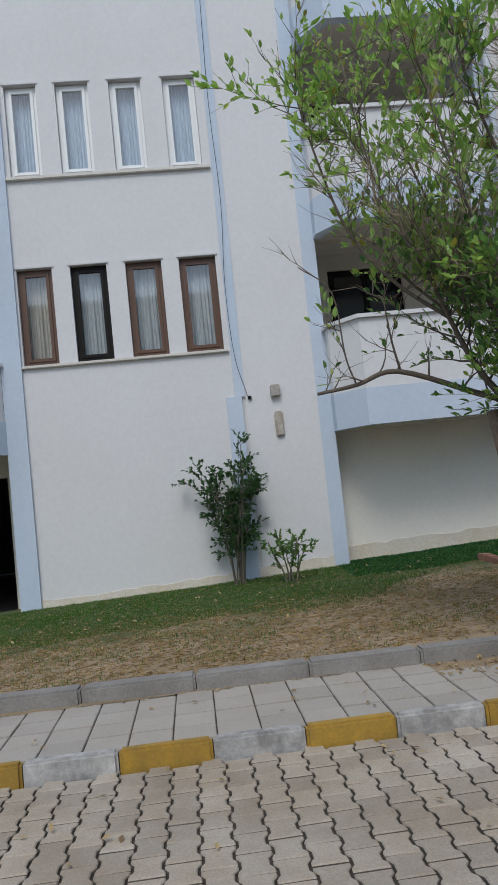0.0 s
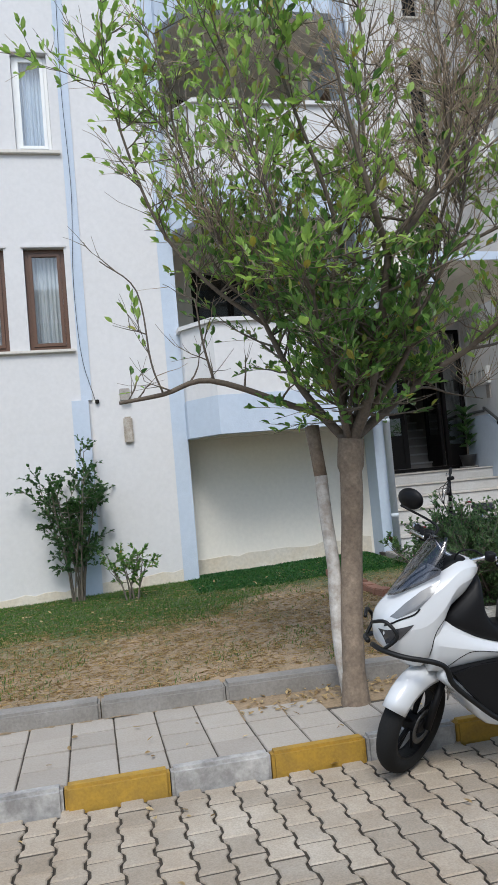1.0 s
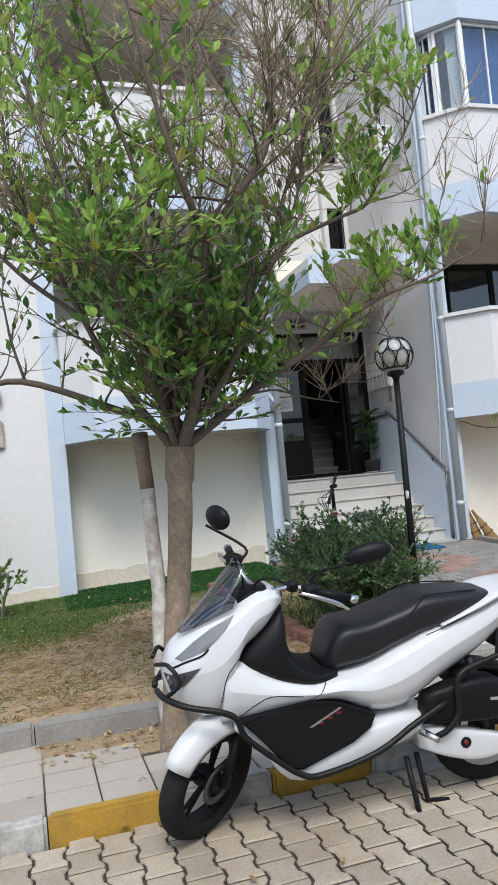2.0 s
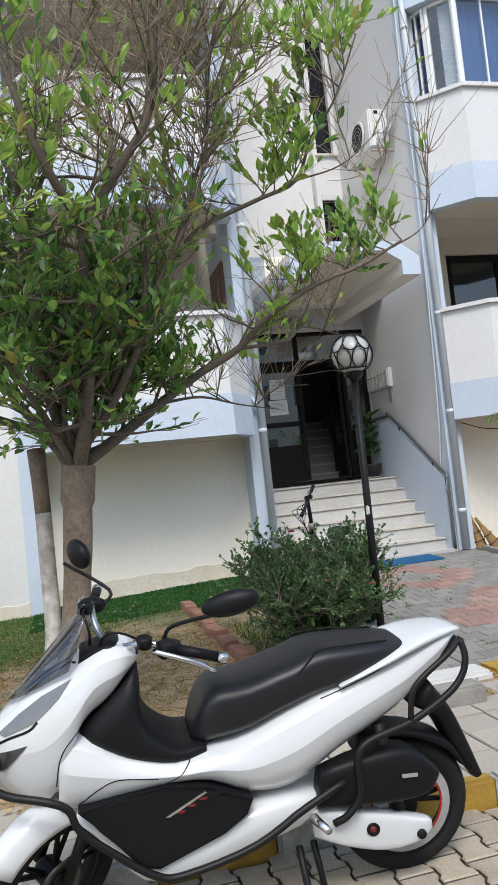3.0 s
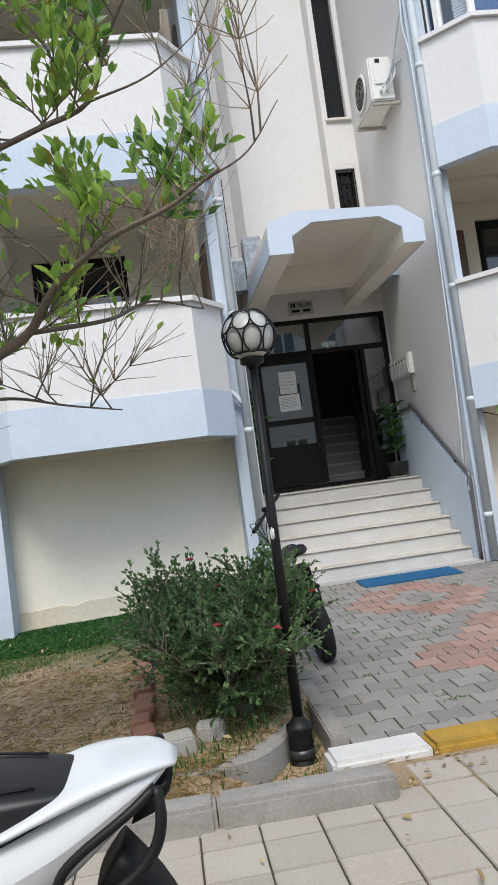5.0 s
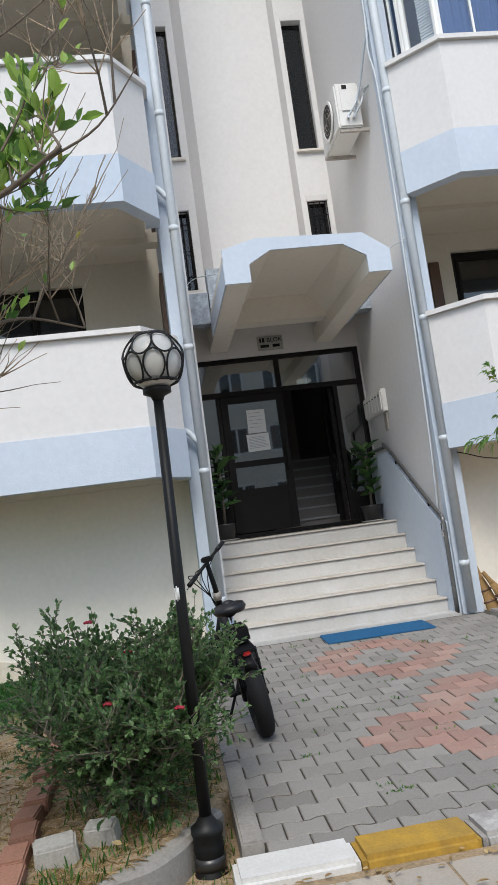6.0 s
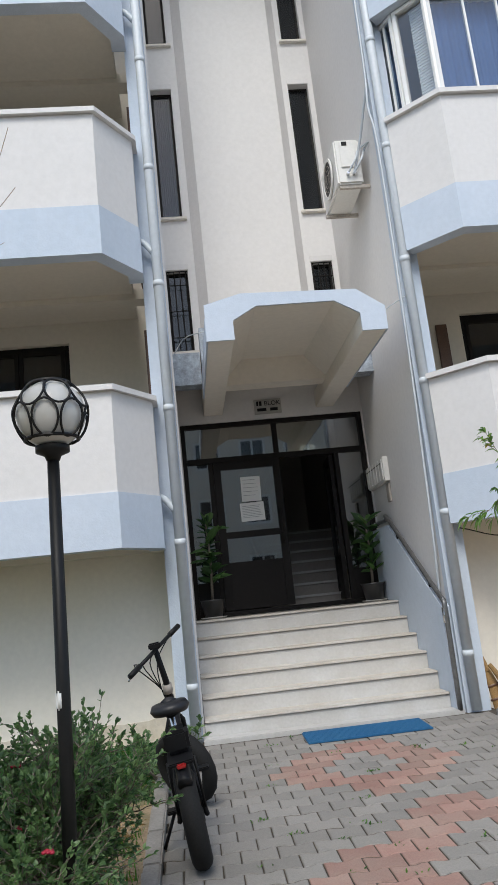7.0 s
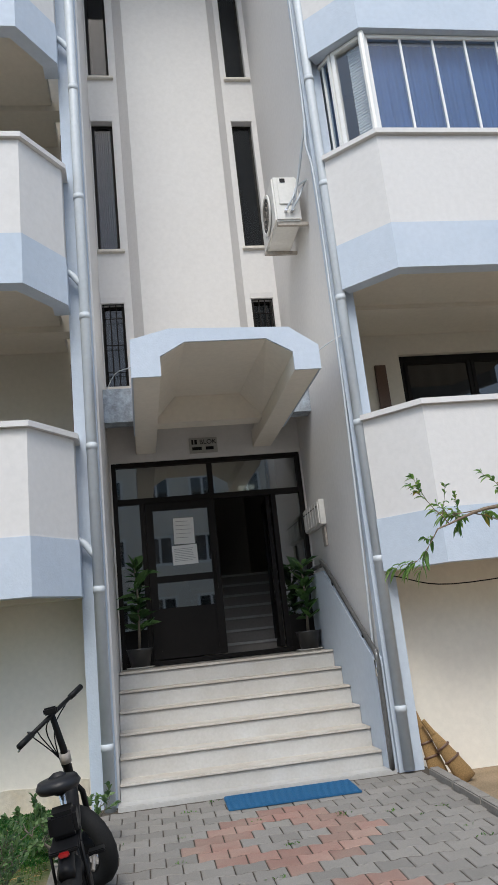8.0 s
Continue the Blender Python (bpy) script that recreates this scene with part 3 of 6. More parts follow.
open_leaf = part("open_door_leaf", frame_y(0.0, 0.68, 1.54, 3.395, 0.0, 0.05, 0.09), DARK, door, "door leaf standing open inwards", m=pose(6.61, DOOR + 0.11, 0, 0, 0, 86))
gl(0.09, 0.59, 2.1, 3.3, 0.02, open_leaf)
bar(0.09, 0.59, 1.63, 2.1, 0.01, 0.04, "kick_panel", open_leaf)

# stair hall behind the door, its shade put into dark wall colours
part("hall_floor", box(4.4, 7.28, DOOR + 0.12, 14.2, 1.3, 1.47), SILL, building)
part("hall_ceiling", box(4.64, 7.06, DOOR + 0.2, 14.9, 4.3, 4.4), WHITE, building)
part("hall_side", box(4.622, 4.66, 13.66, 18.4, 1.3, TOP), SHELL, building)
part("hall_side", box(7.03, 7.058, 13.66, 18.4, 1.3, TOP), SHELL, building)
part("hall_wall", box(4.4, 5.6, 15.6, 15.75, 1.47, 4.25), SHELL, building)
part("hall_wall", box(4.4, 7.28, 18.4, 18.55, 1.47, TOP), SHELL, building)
part("hall_beam", box(4.66, 7.03, 14.9, 15.05, 3.72, 4.4), CREAM, building)
GLOW = bpy.data.materials.new("lit_lamp_cover")
GLOW.use_nodes = True
GLOW.node_tree.nodes["Principled BSDF"].inputs["Emission Color"].default_value = (1.0, 0.96, 0.88, 1)
GLOW.node_tree.nodes["Principled BSDF"].inputs["Emission Strength"].default_value = 0.4
hall_lamp = tagged(part("hall_lamp", box(6.45, 6.68, 14.84, 14.898, 3.79, 3.85, 0.01), GLOW), "lit white lamp in the dim hall", "lamp")

# ---- ground, road, pavement ----
def sheet(name, x0, x1, y0, y1, nx, ny, h, mat, label, category, jitter=0.0, seed=0):
    r = random.Random(seed)
    bm = bmesh.new()
    grid = [[bm.verts.new((x0 + (x1 - x0) * i / nx, y0 + (y1 - y0) * j / ny, h(x0 + (x1 - x0) * i / nx, y0 + (y1 - y0) * j / ny) + r.uniform(-jitter, jitter))) for j in range(ny + 1)] for i in range(nx + 1)]
    for i in range(nx):
        for j in range(ny):
            bm.faces.new((grid[i][j], grid[i + 1][j], grid[i + 1][j + 1], grid[i][j + 1]))
    ob = part(name, bm, mat, None, smooth=True)
    return tagged(ob, label, category, kind="structure")

ROAD_Z = 0.072
def lawn_material():
    """Soil and straw that turns to green thatch towards the house."""
    m = SOIL.copy()
    m.name = "patchy_lawn"
    n, l = m.node_tree.nodes, m.node_tree.links
    geo, sep, blot = n.new("ShaderNodeNewGeometry"), n.new("ShaderNodeSeparateXYZ"), n.new("ShaderNodeTexNoise")
    l.new(geo.outputs["Position"], sep.inputs[0])
    l.new(geo.outputs["Position"], blot.inputs["Vector"])
    blot.inputs["Scale"].default_value, blot.inputs["Detail"].default_value = 1.6, 7
    along, add, fac, mix = n.new("ShaderNodeMapRange"), n.new("ShaderNodeMath"), n.new("ShaderNodeMapRange"), n.new("ShaderNodeMix")
    along.inputs["From Min"].default_value, along.inputs["From Max"].default_value = 0.6, 2.6
    along.inputs["To Min"].default_value, along.inputs["To Max"].default_value = 0.0, -1.3
    l.new(sep.outputs["X"], along.inputs["Value"])
    add.operation = "ADD"
    l.new(sep.outputs["Y"], add.inputs[0])
    l.new(along.outputs["Result"], add.inputs[1])
    two = n.new("ShaderNodeMath")
    two.operation = "MULTIPLY_ADD"
    two.inputs[1].default_value = 3.2
    l.new(blot.outputs["Fac"], two.inputs[0])
    l.new(add.outputs[0], two.inputs[2])
    fac.inputs["From Min"].default_value, fac.inputs["From Max"].default_value = 9.3, 10.3
    fac.inputs["To Max"].default_value = 0.9
    l.new(two.outputs[0], fac.inputs["Value"])
    mix.data_type = "RGBA"
    bsdf = n["Principled BSDF"]
    was = bsdf.inputs["Base Color"].links[0].from_socket
    l.new(fac.outputs["Result"], mix.inputs["Factor"])
    l.new(was, mix.inputs["A"])
    mix.inputs["B"].default_value = (0.055, 0.085, 0.022, 1)
    l.new(mix.outputs["Result"], bsdf.inputs["Base Color"])
    return m
LAWN = lawn_material()
ground = tagged(part("ground", prism([(-900, -900), (900, -900), (900, 900), (-900, 900)], "z", -0.3, -0.02), ASPHALT), "dusty bare ground reaching to the horizon", "ground", kind="structure")
road = tagged(part("road", box(-30, 30, -12, 5.066, -0.02, ROAD_Z - 0.018), JOINT), "road of interlocking concrete pavers with sandy joints", "road", kind="structure")
lawn = sheet("lawn", -8.0, 4.25, 6.13, 11.5, 174, 76, lambda x, y: (lawn_height(x, y) + 0.02 * noise.noise((x * 1.3, y * 1.3, 0))) if y > 6.36 - 0.026 * (x + 1) else 0.17, LAWN, "dry patchy lawn of soil, straw and grass", "lawn", 0.006, 1)
part("soil_bed", box(-8.0, 4.24, 6.2, 12.3, -0.02, 0.05), SOIL, lawn)
tagged(part("ground_strip", box(7.33, 14.0, 6.35, 12.4, -0.02, 0.3), SOIL), "bare soil strip beside the path", "soil", kind="structure")
pavement = tagged(part("pavement", box(-30, 30, 5.152, 6.42, -0.02, 0.158), JOINT), "pavement of square concrete slabs", "pavement", kind="structure")
path = tagged(part("path", prism([(6.72, 0.0), (11.2, 0.0), (11.2, walk_height(10.95) - 0.012), (10.95, walk_height(10.95) - 0.012), (6.72, walk_height(6.72) - 0.012)], "x", 4.35, 7.33), JOINT), "entrance path of grey and red interlocking pavers", "path", kind="structure")


def kerb_block(name, x0, x1, y0, y1, z0, z1, mat, parent, seed=0, turn=0.0):
    r = random.Random(seed)
    g = 0.003
    bm = box(x0 + g, x1 - g, y0, y1, z0, z1, min(0.022, 0.2 * (y1 - y0)))
    for v in bm.verts:
        v.co += Vector((0, r.uniform(-1, 1), r.uniform(-1, 1))) * 0.001
    return part(name, bm, mat, parent)

kerb = tagged(empty("road_kerb"), "worn kerb painted in yellow and white blocks", "kerb", kind="structure")
for k in range(-9, 16):
    x = 0.2 + 0.518 * k
    kerb_block("kerb_block", x, x + 0.518, 5.068, 5.15, 0.0, 0.187, KERB_YELLOW if k % 2 == 0 else KERB_WHITE, kerb, k)
inner = tagged(empty("lawn_kerb"), "bare grey concrete kerb along the lawn", "kerb", kind="structure")
def inner_y(x):
    return 6.19 - 0.026 * (x + 1)
for k in range(-11, 9):
    x0 = 3.6 - 0.8 * k
    x1 = x0 + 0.8
    if x1 > 4.45 or x0 < -9:
        continue
    bm = box(-0.397, 0.397, 0.0, 0.17, 0.0, 0.275, 0.018)
    for v in bm.verts:
        v.co.z += noise.noise((v.co.x * 3 + x0 * 7, v.co.y * 5, 1)) * 0.006
    xc = (x0 + x1) / 2
    part("kerb_block", bm, KERB, inner, m=pose(xc, inner_y(xc), 0, 0, 0, math.degrees(math.atan(-0.026))))
walk_kerb = tagged(empty("path_kerb"), "painted kerb at the entrance of the path", "kerb", kind="structure")
for x0, x1, mat in ((4.19, 4.71, KERB_CLEAN), (4.71, 5.23, KERB_YELLOW), (5.23, 5.75, KERB_WHITE), (5.75, 6.27, KERB_YELLOW), (6.27, 6.79, KERB_WHITE), (6.79, 7.31, KERB_YELLOW)):
    kerb_block("kerb_block", x0, x1, 6.47, 6.71, 0.05, 0.212, mat, walk_kerb, int(x0 * 10))
edge = tagged(empty("path_edging"), "narrow concrete edging along the path", "edging", kind="structure")
for k in range(8):
    y0 = 6.73 + 0.5 * k
    if y0 > 10.6:
        break
    for x0, x1 in ((4.245, 4.345), (7.235, 7.33)):
        bm = box(x0, x1, y0 + 0.003, y0 + 0.497, 0.0, walk_height(y0 + 0.25) + 0.055, 0.01)
        for v in bm.verts:
            if v.co.z > 0.1:
                v.co.z += (v.co.y - y0 - 0.25) * 0.057
        part("edging_block", bm, KERB, edge)


def bone(length, wide, waist, top, joint=0.008):
    """An interlocking paver: long along y, with a narrow waist; top face at z 0."""
    L, w, n = length / 2 - min(joint * 0.7, 0.0035), wide / 2 - joint / 2, waist / 2 - joint / 2
    q = L * 0.36
    side = [(w, -L), (w, -L + 0.028), (n, -q), (n, q), (w, L - 0.028), (w, L)]
    ring = side + [(-x, y) for x, y in side[::-1]]
    return ring


def bone_verts(ring, x, y, z, slope=0.0, turn=False, cham=0.006, tilt=(0, 0)):
    """Vertices and faces of one paver for from_pydata: two rings, chamfered edge."""
    def at(px, py, inset, dz):
        k = 1 - inset / max(abs(px), abs(py), 0.03)
        px, py = px * k, py * k
        if turn:
            px, py = -py, px
        return (x + px, y + py, z + dz + slope * py + tilt[0] * px + tilt[1] * py)
    n = len(ring)
    vs = [at(px, py, 0, -0.03) for px, py in ring] + [at(px, py, 0, -cham) for px, py in ring] + [at(px, py, cham, 0) for px, py in ring]
    fs = [(i, (i + 1) % n, n + (i + 1) % n, n + i) for i in range(n)] + [(n + i, n + (i + 1) % n, 2 * n + (i + 1) % n, 2 * n + i) for i in range(n)]
    fs.append(tuple(range(2 * n, 3 * n)))
    return vs, fs


def mesh_of(name, vs, fs, mat, edge=None, sides=12):
    """A mesh from lists; edge: a second material for the sides of pavers of so many corners."""
    me = bpy.data.meshes.new(name)
    me.from_pydata(vs, [], fs)
    me.materials.append(mat)
    if edge:
        me.materials.append(edge)
        for i, p in enumerate(me.polygons):
            p.material_index = 1 if i % (2 * sides + 1) < sides else 0
    return me

# ---- more materials ----
BLACK = material("black_plastic", (0.008, 0.008, 0.009), 0.5, vary=0.1, grain=90, spec=0.2)
RUBBER = material("tyre_rubber", (0.014, 0.014, 0.014), 0.8, vary=0.15, grain=90, bump=0.001, spec=0.25)
IRON = material("black_painted_iron", (0.008, 0.008, 0.008), 0.5, vary=0.15, grain=60, spec=0.3)
PEARL = material("pearl_white_paint", (0.62, 0.63, 0.64), 0.22, vary=0.01, coat=0.6)
CHROME = material("brushed_steel", (0.62, 0.62, 0.62), 0.25, metal=1.0, vary=0.06)
VINYL = material("black_vinyl", (0.012, 0.012, 0.014), 0.42, vary=0.1, grain=200, bump=0.0006, bump_scale=500, spec=0.4)
SMOKED = glass("smoked_screen", (0.68, 0.68, 0.7), clear=0.86)
LENS = glass("headlight_lens", (0.35, 0.36, 0.38), clear=0.6)
RED_LENS = material("red_plastic", (0.35, 0.01, 0.012), 0.25, vary=0.05)
GLOBE = material("opal_globe", (0.56, 0.555, 0.53), 0.3, vary=0.03, stain=9)
BLUE_MAT = material("blue_rubber_mat", (0.008, 0.09, 0.22), 0.75, vary=0.15, grain=200, stain=3, bump=0.003, bump_scale=250, second=(0.02, 0.12, 0.24), amount=0.4)
STRAW = material("broom_straw", (0.33, 0.2, 0.08), 0.9, vary=0.25, grain=120)
PAPER = material("white_paper", (0.75, 0.75, 0.73), 0.8, vary=0.02)
INK = material("grey_print", (0.2, 0.2, 0.22), 0.8)
PLATE = material("grey_sign_plate", (0.4, 0.39, 0.36), 0.6, vary=0.08, stain=12)
AC_WHITE = material("aged_white_metal", (0.68, 0.67, 0.64), 0.45, vary=0.04, stain=5)
GALV = material("weathered_bracket", (0.42, 0.4, 0.37), 0.6, metal=0.2, vary=0.15, stain=8, second=(0.28, 0.22, 0.17), amount=0.3)
RAIL = material("worn_grey_rail", (0.16, 0.16, 0.16), 0.35, metal=0.5, vary=0.15, stain=6)
POT = material("dark_pot", (0.03, 0.03, 0.03), 0.35, vary=0.1)
RUST = material("stained_plaster", (0.5, 0.46, 0.4), 0.9, vary=0.15, grain=60, stain=14, second=(0.3, 0.25, 0.2), amount=0.5)
BLOCK = material("broken_concrete_block", (0.42, 0.4, 0.36), 0.9, vary=0.12, grain=60, stain=6, bump=0.006, bump_scale=90)


# ---- entrance stairs ----
SX0, SX1 = 4.645, 6.965
stairs = tagged(empty("entrance_stairs", pose(0, 0, 0)), "worn white marble entrance steps with stained nosings", "stairs", kind="structure")
RISE, RUN, TOPZ = 0.1733, 0.265, 1.47
for k in range(6):
    z, y = TOPZ - RISE * k, 12.43 - RUN * k
    part("riser", box(SX0, SX1, y + 0.022, y + 0.05, z - RISE, z - 0.029), MARBLE, stairs)
    deep = RUN + 0.03 if k else DOOR + 0.03 - y
    bm = box(SX0, SX1, y, y + deep, z - 0.024, z, 0.006)
    part("tread", bm, TREAD, stairs)
part("base_slab", box(SX0 - 0.02, SX1 + 0.06, 10.93, 11.13, 0.2, walk_height(10.95) + 0.028, 0.006), MARBLE, stairs)
# blue side wall with sloping top, and its steel rail
side = tagged(part("stair_side_wall", prism([(10.99, 0.2), (13.24, 0.2), (13.24, 2.33), (12.5, 2.33), (10.99, 1.39)], "x", 6.97, 7.048), BLUE), "pale blue sloping side wall of the stairs", "wall", kind="structure")
rail = tagged(part("handrail", tube(smooth_path([(6.99, 10.95, 0.45), (6.99, 10.94, 1.3), (6.99, 10.97, 1.45), (6.99, 11.1, 1.53), (6.99, 12.45, 2.38), (6.99, 12.6, 2.4), (6.99, 13.1, 2.4)], 5), 0.024, 10), RAIL, smooth=True), "worn grey metal handrail on the sloping wall", "handrail")
part("sleeve", tube([(6.99, 10.95, 1.24), (6.99, 10.95, 1.38)], 0.03, 12), CHROME, rail, "shiny steel sleeve", smooth=True)
for y, z in ((11.3, 1.58), (12.2, 2.14)):
    part("bracket", tube([(6.99, y, z + 0.07), (6.99, y, z - 0.01)], 0.01, 6), DARK, rail)
mat_bm = box(-0.54, 0.54, -0.19, 0.19, 0.0, 0.014, 0.003)
door_mat = tagged(part("door_mat", mat_bm, BLUE_MAT, m=pose(6.03, 10.66, walk_height(10.66) + 0.003, 3.26, 0, 0)), "blue rubber door mat lying before the steps", "mat")
for i in range(13):
    part("ridge", box(-0.53, 0.53, -0.185 + i * 0.0305, -0.172 + i * 0.0305, 0.013, 0.018), BLUE_MAT, door_mat)

# hall stairs seen through the open leaf
hall = tagged(empty("hall_stairs", pose(0, 0, 0)), "marble stairs rising in the dim hall", "stairs", kind="structure")
for k in range(7):
    y, z = 13.85 + 0.28 * k, 1.47 + 0.165 * (k + 1)
    # risers are coloured darker as painted shade, so that the steps show
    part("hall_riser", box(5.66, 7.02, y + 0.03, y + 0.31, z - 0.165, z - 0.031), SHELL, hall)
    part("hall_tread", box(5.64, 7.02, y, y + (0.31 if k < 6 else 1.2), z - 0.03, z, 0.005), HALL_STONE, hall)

# ---- downpipes ----
def downpipe(x, y, z0, spurs, label, turn=-1):
    ob = part("downpipe", tube([(x, y, z0), (x, y, TOP - 0.1)], 0.05, 14), PVC, smooth=True)
    tagged(ob, label, "downpipe", group="downpipes on the facade")
    z = z0 + 0.5
    while z < TOP - 0.5:
        part("collar", tube([(x, y, z - 0.03), (x, y, z + 0.03)], 0.055, 14), PVC, ob, smooth=True)
        part("clip", box(x - 0.012, x + 0.012, y + 0.045, y + 0.11, z + 0.2, z + 0.225), GALV, ob)
        z += 1.32
    for zs in spurs:
        part("spur", tube(smooth_path([(x + turn * 0.27, y + 0.03, zs + 0.1), (x + turn * 0.13, y + 0.01, zs + 0.06), (x + turn * 0.02, y, zs - 0.08)], 4), 0.032, 10), PVC, ob, smooth=True)
    return ob

downpipe(4.56, 11.02, 0.42, (2.62, 5.3, 8.1), "pale grey plastic downpipe beside the steps", -1)
downpipe(7.12, 10.88, 0.45, (2.75, 5.35, 8.2), "pale grey plastic downpipe at the corner", 1)
tagged(part("cable", tube(smooth_path([(0.5, 11.1, 8.6), (0.47, 11.09, 7.0), (0.5, 11.09, 5.6), (0.44, 11.09, 4.4), (0.47, 11.09, 3.4), (0.6, 11.12, 2.8)], 6), 0.0035, 5), DARK), "thin dark cable running down the wall", "cable")
tagged(part("cable", tube(smooth_path([(7.04, 11.2, 1.4), (7.02, 11.02, 2.4), (7.035, 10.93, 4.6), (7.035, 10.92, 6.3), (7.0, 10.94, 6.75), (7.02, 10.93, 7.2), (7.035, 10.92, 8.6), (7.035, 10.92, 11.5)], 6), 0.013, 6), PVC, smooth=True), "pale cable duct running down the corner", "cable")
tagged(part("cable", tube(smooth_path([(7.02, 10.93, 7.05), (6.99, 11.05, 6.85), (6.96, 11.2, 6.62), (6.9, 11.33, 6.35), (6.86, 11.36, 6.22)], 6), 0.014, 6), PVC, smooth=True), "pale wrapped hose of the air conditioner", "hose")
tagged(part("cable", tube(smooth_path([(7.2, 10.8, 2.1), (7.8, 10.9, 1.98), (9.2, 11.1, 2.05)], 6), 0.006, 5), DARK), "thin black cable slung below the balcony", "cable")
tagged(part("cable", tube(smooth_path([(4.66, 13.2, 4.86), (4.8, 12.3, 4.75), (4.98, 11.2, 4.4)], 4), 0.006, 5), PVC), "thin pale cable at the canopy", "cable")
tagged(part("cable", tube(smooth_path([(6.7, 11.3, 4.3), (6.9, 11.1, 4.46), (7.1, 10.86, 4.52)], 4), 0.006, 5), PVC), "thin pale cable from canopy to corner", "cable")

# ---- air conditioner on the side wall ----
ac = tagged(part("air_conditioner", box(6.68, 6.98, 11.4, 12.18, 6.13, 6.69, 0.02), AC_WHITE), "aged white air conditioner on a wall bracket", "air conditioner")
m_fan = Matrix.Translation((6.67, 11.78, 6.42)) @ Euler((0, radians(-90), 0)).to_matrix().to_4x4()
part("fan_ring", add_lathe(bmesh.new(), [(0.2, 0.0), (0.235, 0.0), (0.235, 0.018), (0.2, 0.018)], 28, m=m_fan, hollow=True), AC_WHITE, ac)
part("fan_grille", add_lathe(bmesh.new(), [(0.001, 0.002), (0.2, 0.002), (0.2, 0.008), (0.001, 0.008)], 28, m=m_fan), BLACK, ac, "dark fan opening")
for i in range(3):
    r0 = 0.05 + 0.05 * i
    part("grille_ring", add_lathe(bmesh.new(), [(r0, 0.012), (r0 + 0.003, 0.012), (r0 + 0.003, 0.016), (r0, 0.016)], 24, m=m_fan, hollow=True), GALV, ac)
part("service_cover", box(6.74, 6.92, 11.385, 11.399, 6.33, 6.66, 0.004), AC_WHITE, ac)
part("label_plate", box(6.77, 6.83, 11.381, 11.384, 6.6, 6.65), BLACK, ac)
for x in (6.8, 6.87):
    part("valve", tube([(x, 11.4, 6.24), (x, 11.35, 6.24)], 0.018, 8), CHROME, ac)
    part("hose", tube(smooth_path([(x, 11.36, 6.24), (x + 0.08, 11.3, 6.36), (x + 0.14, 11.33, 6.5), (7.05, 11.25, 6.55)], 5), 0.012, 6), PVC, ac)
bracket = part("wall_bracket", box(6.7, 7.055, 11.43, 11.47, 6.09, 6.128), GALV, ac)
part("arm", box(6.66, 7.055, 12.08, 12.12, 6.09, 6.128), GALV, bracket)

# ---- boxes on the walls ----
tagged(part("junction_box", box(0.92, 1.05, 11.05, 11.129, 2.76, 2.92, 0.008), GALV), "small grey junction box on the wall", "junction box")
tagged(part("wall_lamp_base", box(0.94, 1.06, 11.08, 11.129, 2.2, 2.55, 0.02), RUST), "broken stained wall fitting", "wall fitting")
tagged(part("cable_clip", box(0.6, 0.65, 11.09, 11.129, 2.75, 2.8, 0.006), DARK), "dark cable outlet on the wall", "cable outlet")

mail = tagged(part("mailbox_rack", box(6.99, 7.055, 12.36, 13.16, 2.84, 3.13, 0.006), AC_WHITE), "row of small white mailboxes on the side wall", "mailbox")
for i in range(6):
    y = 12.38 + i * 0.13
    part("mailbox_door", box(6.975, 6.989, y + 0.006, y + 0.122, 2.86, 3.11, 0.004), AC_WHITE, mail)
    part("slot", box(6.971, 6.9745, y + 0.03, y + 0.1, 3.05, 3.062), BLACK, mail)
tagged(part("bell_panel", box(7.03, 7.055, 12.4, 12.52, 2.6, 2.82, 0.005), GALV), "grey doorbell panel below the mailboxes", "doorbell")

# ---- sign over the door, notices ----
sign = tagged(part("door_sign", box(5.645, 6.0, DOOR - 0.025, DOOR - 0.001, 3.985, 4.18, 0.004), PLATE), "grey metal block sign over the door", "sign")
txt = bpy.data.curves.new("word", "FONT")
txt.body, txt.size, txt.extrude, txt.align_x = "BLOK", 0.085, 0.002, "LEFT"
word = new("word", txt)
word.data.materials.append(BLACK)
word.parent = sign
word.matrix_basis = pose(5.775, DOOR - 0.028, 4.095, 90, 0, 0)
for x0, x1 in ((5.675, 5.7), (5.712, 5.745)):
    part("bar", box(x0, x1, DOOR - 0.029, DOOR - 0.0255, 4.095, 4.155), BLACK, sign)
for x0, x1 in ((5.68, 5.8), (5.85, 5.95)):
    part("bar", box(x0, x1, DOOR - 0.029, DOOR - 0.0255, 4.02, 4.06), BLACK, sign)
def notice(x0, x1, z0, z1, lines, label, tilt):
    xc, zc = (x0 + x1) / 2, (z0 + z1) / 2
    w, h = (x1 - x0) / 2, (z1 - z0) / 2
    ob = tagged(part("notice", box(-w, w, -0.001, 0.001, -h, h), PAPER, m=pose(xc, DOOR + 0.044, zc, 0, tilt, 0)), label, "notice")
    r = random.Random(int(z0 * 100))
    for i in range(lines):
        z = h - 0.04 - i * (2 * h - 0.07) / lines
        part("print_line", box(-w + 0.025, w - r.uniform(0.025, 0.1), -0.0022, -0.0012, z - 0.004, z), INK, ob)
    return ob
notice(5.37, 5.62, 2.87, 3.19, 5, "white paper notice stuck on the door glass", 1)
notice(5.335, 5.64, 2.62, 2.855, 8, "printed white sheet stuck on the door glass", -1)

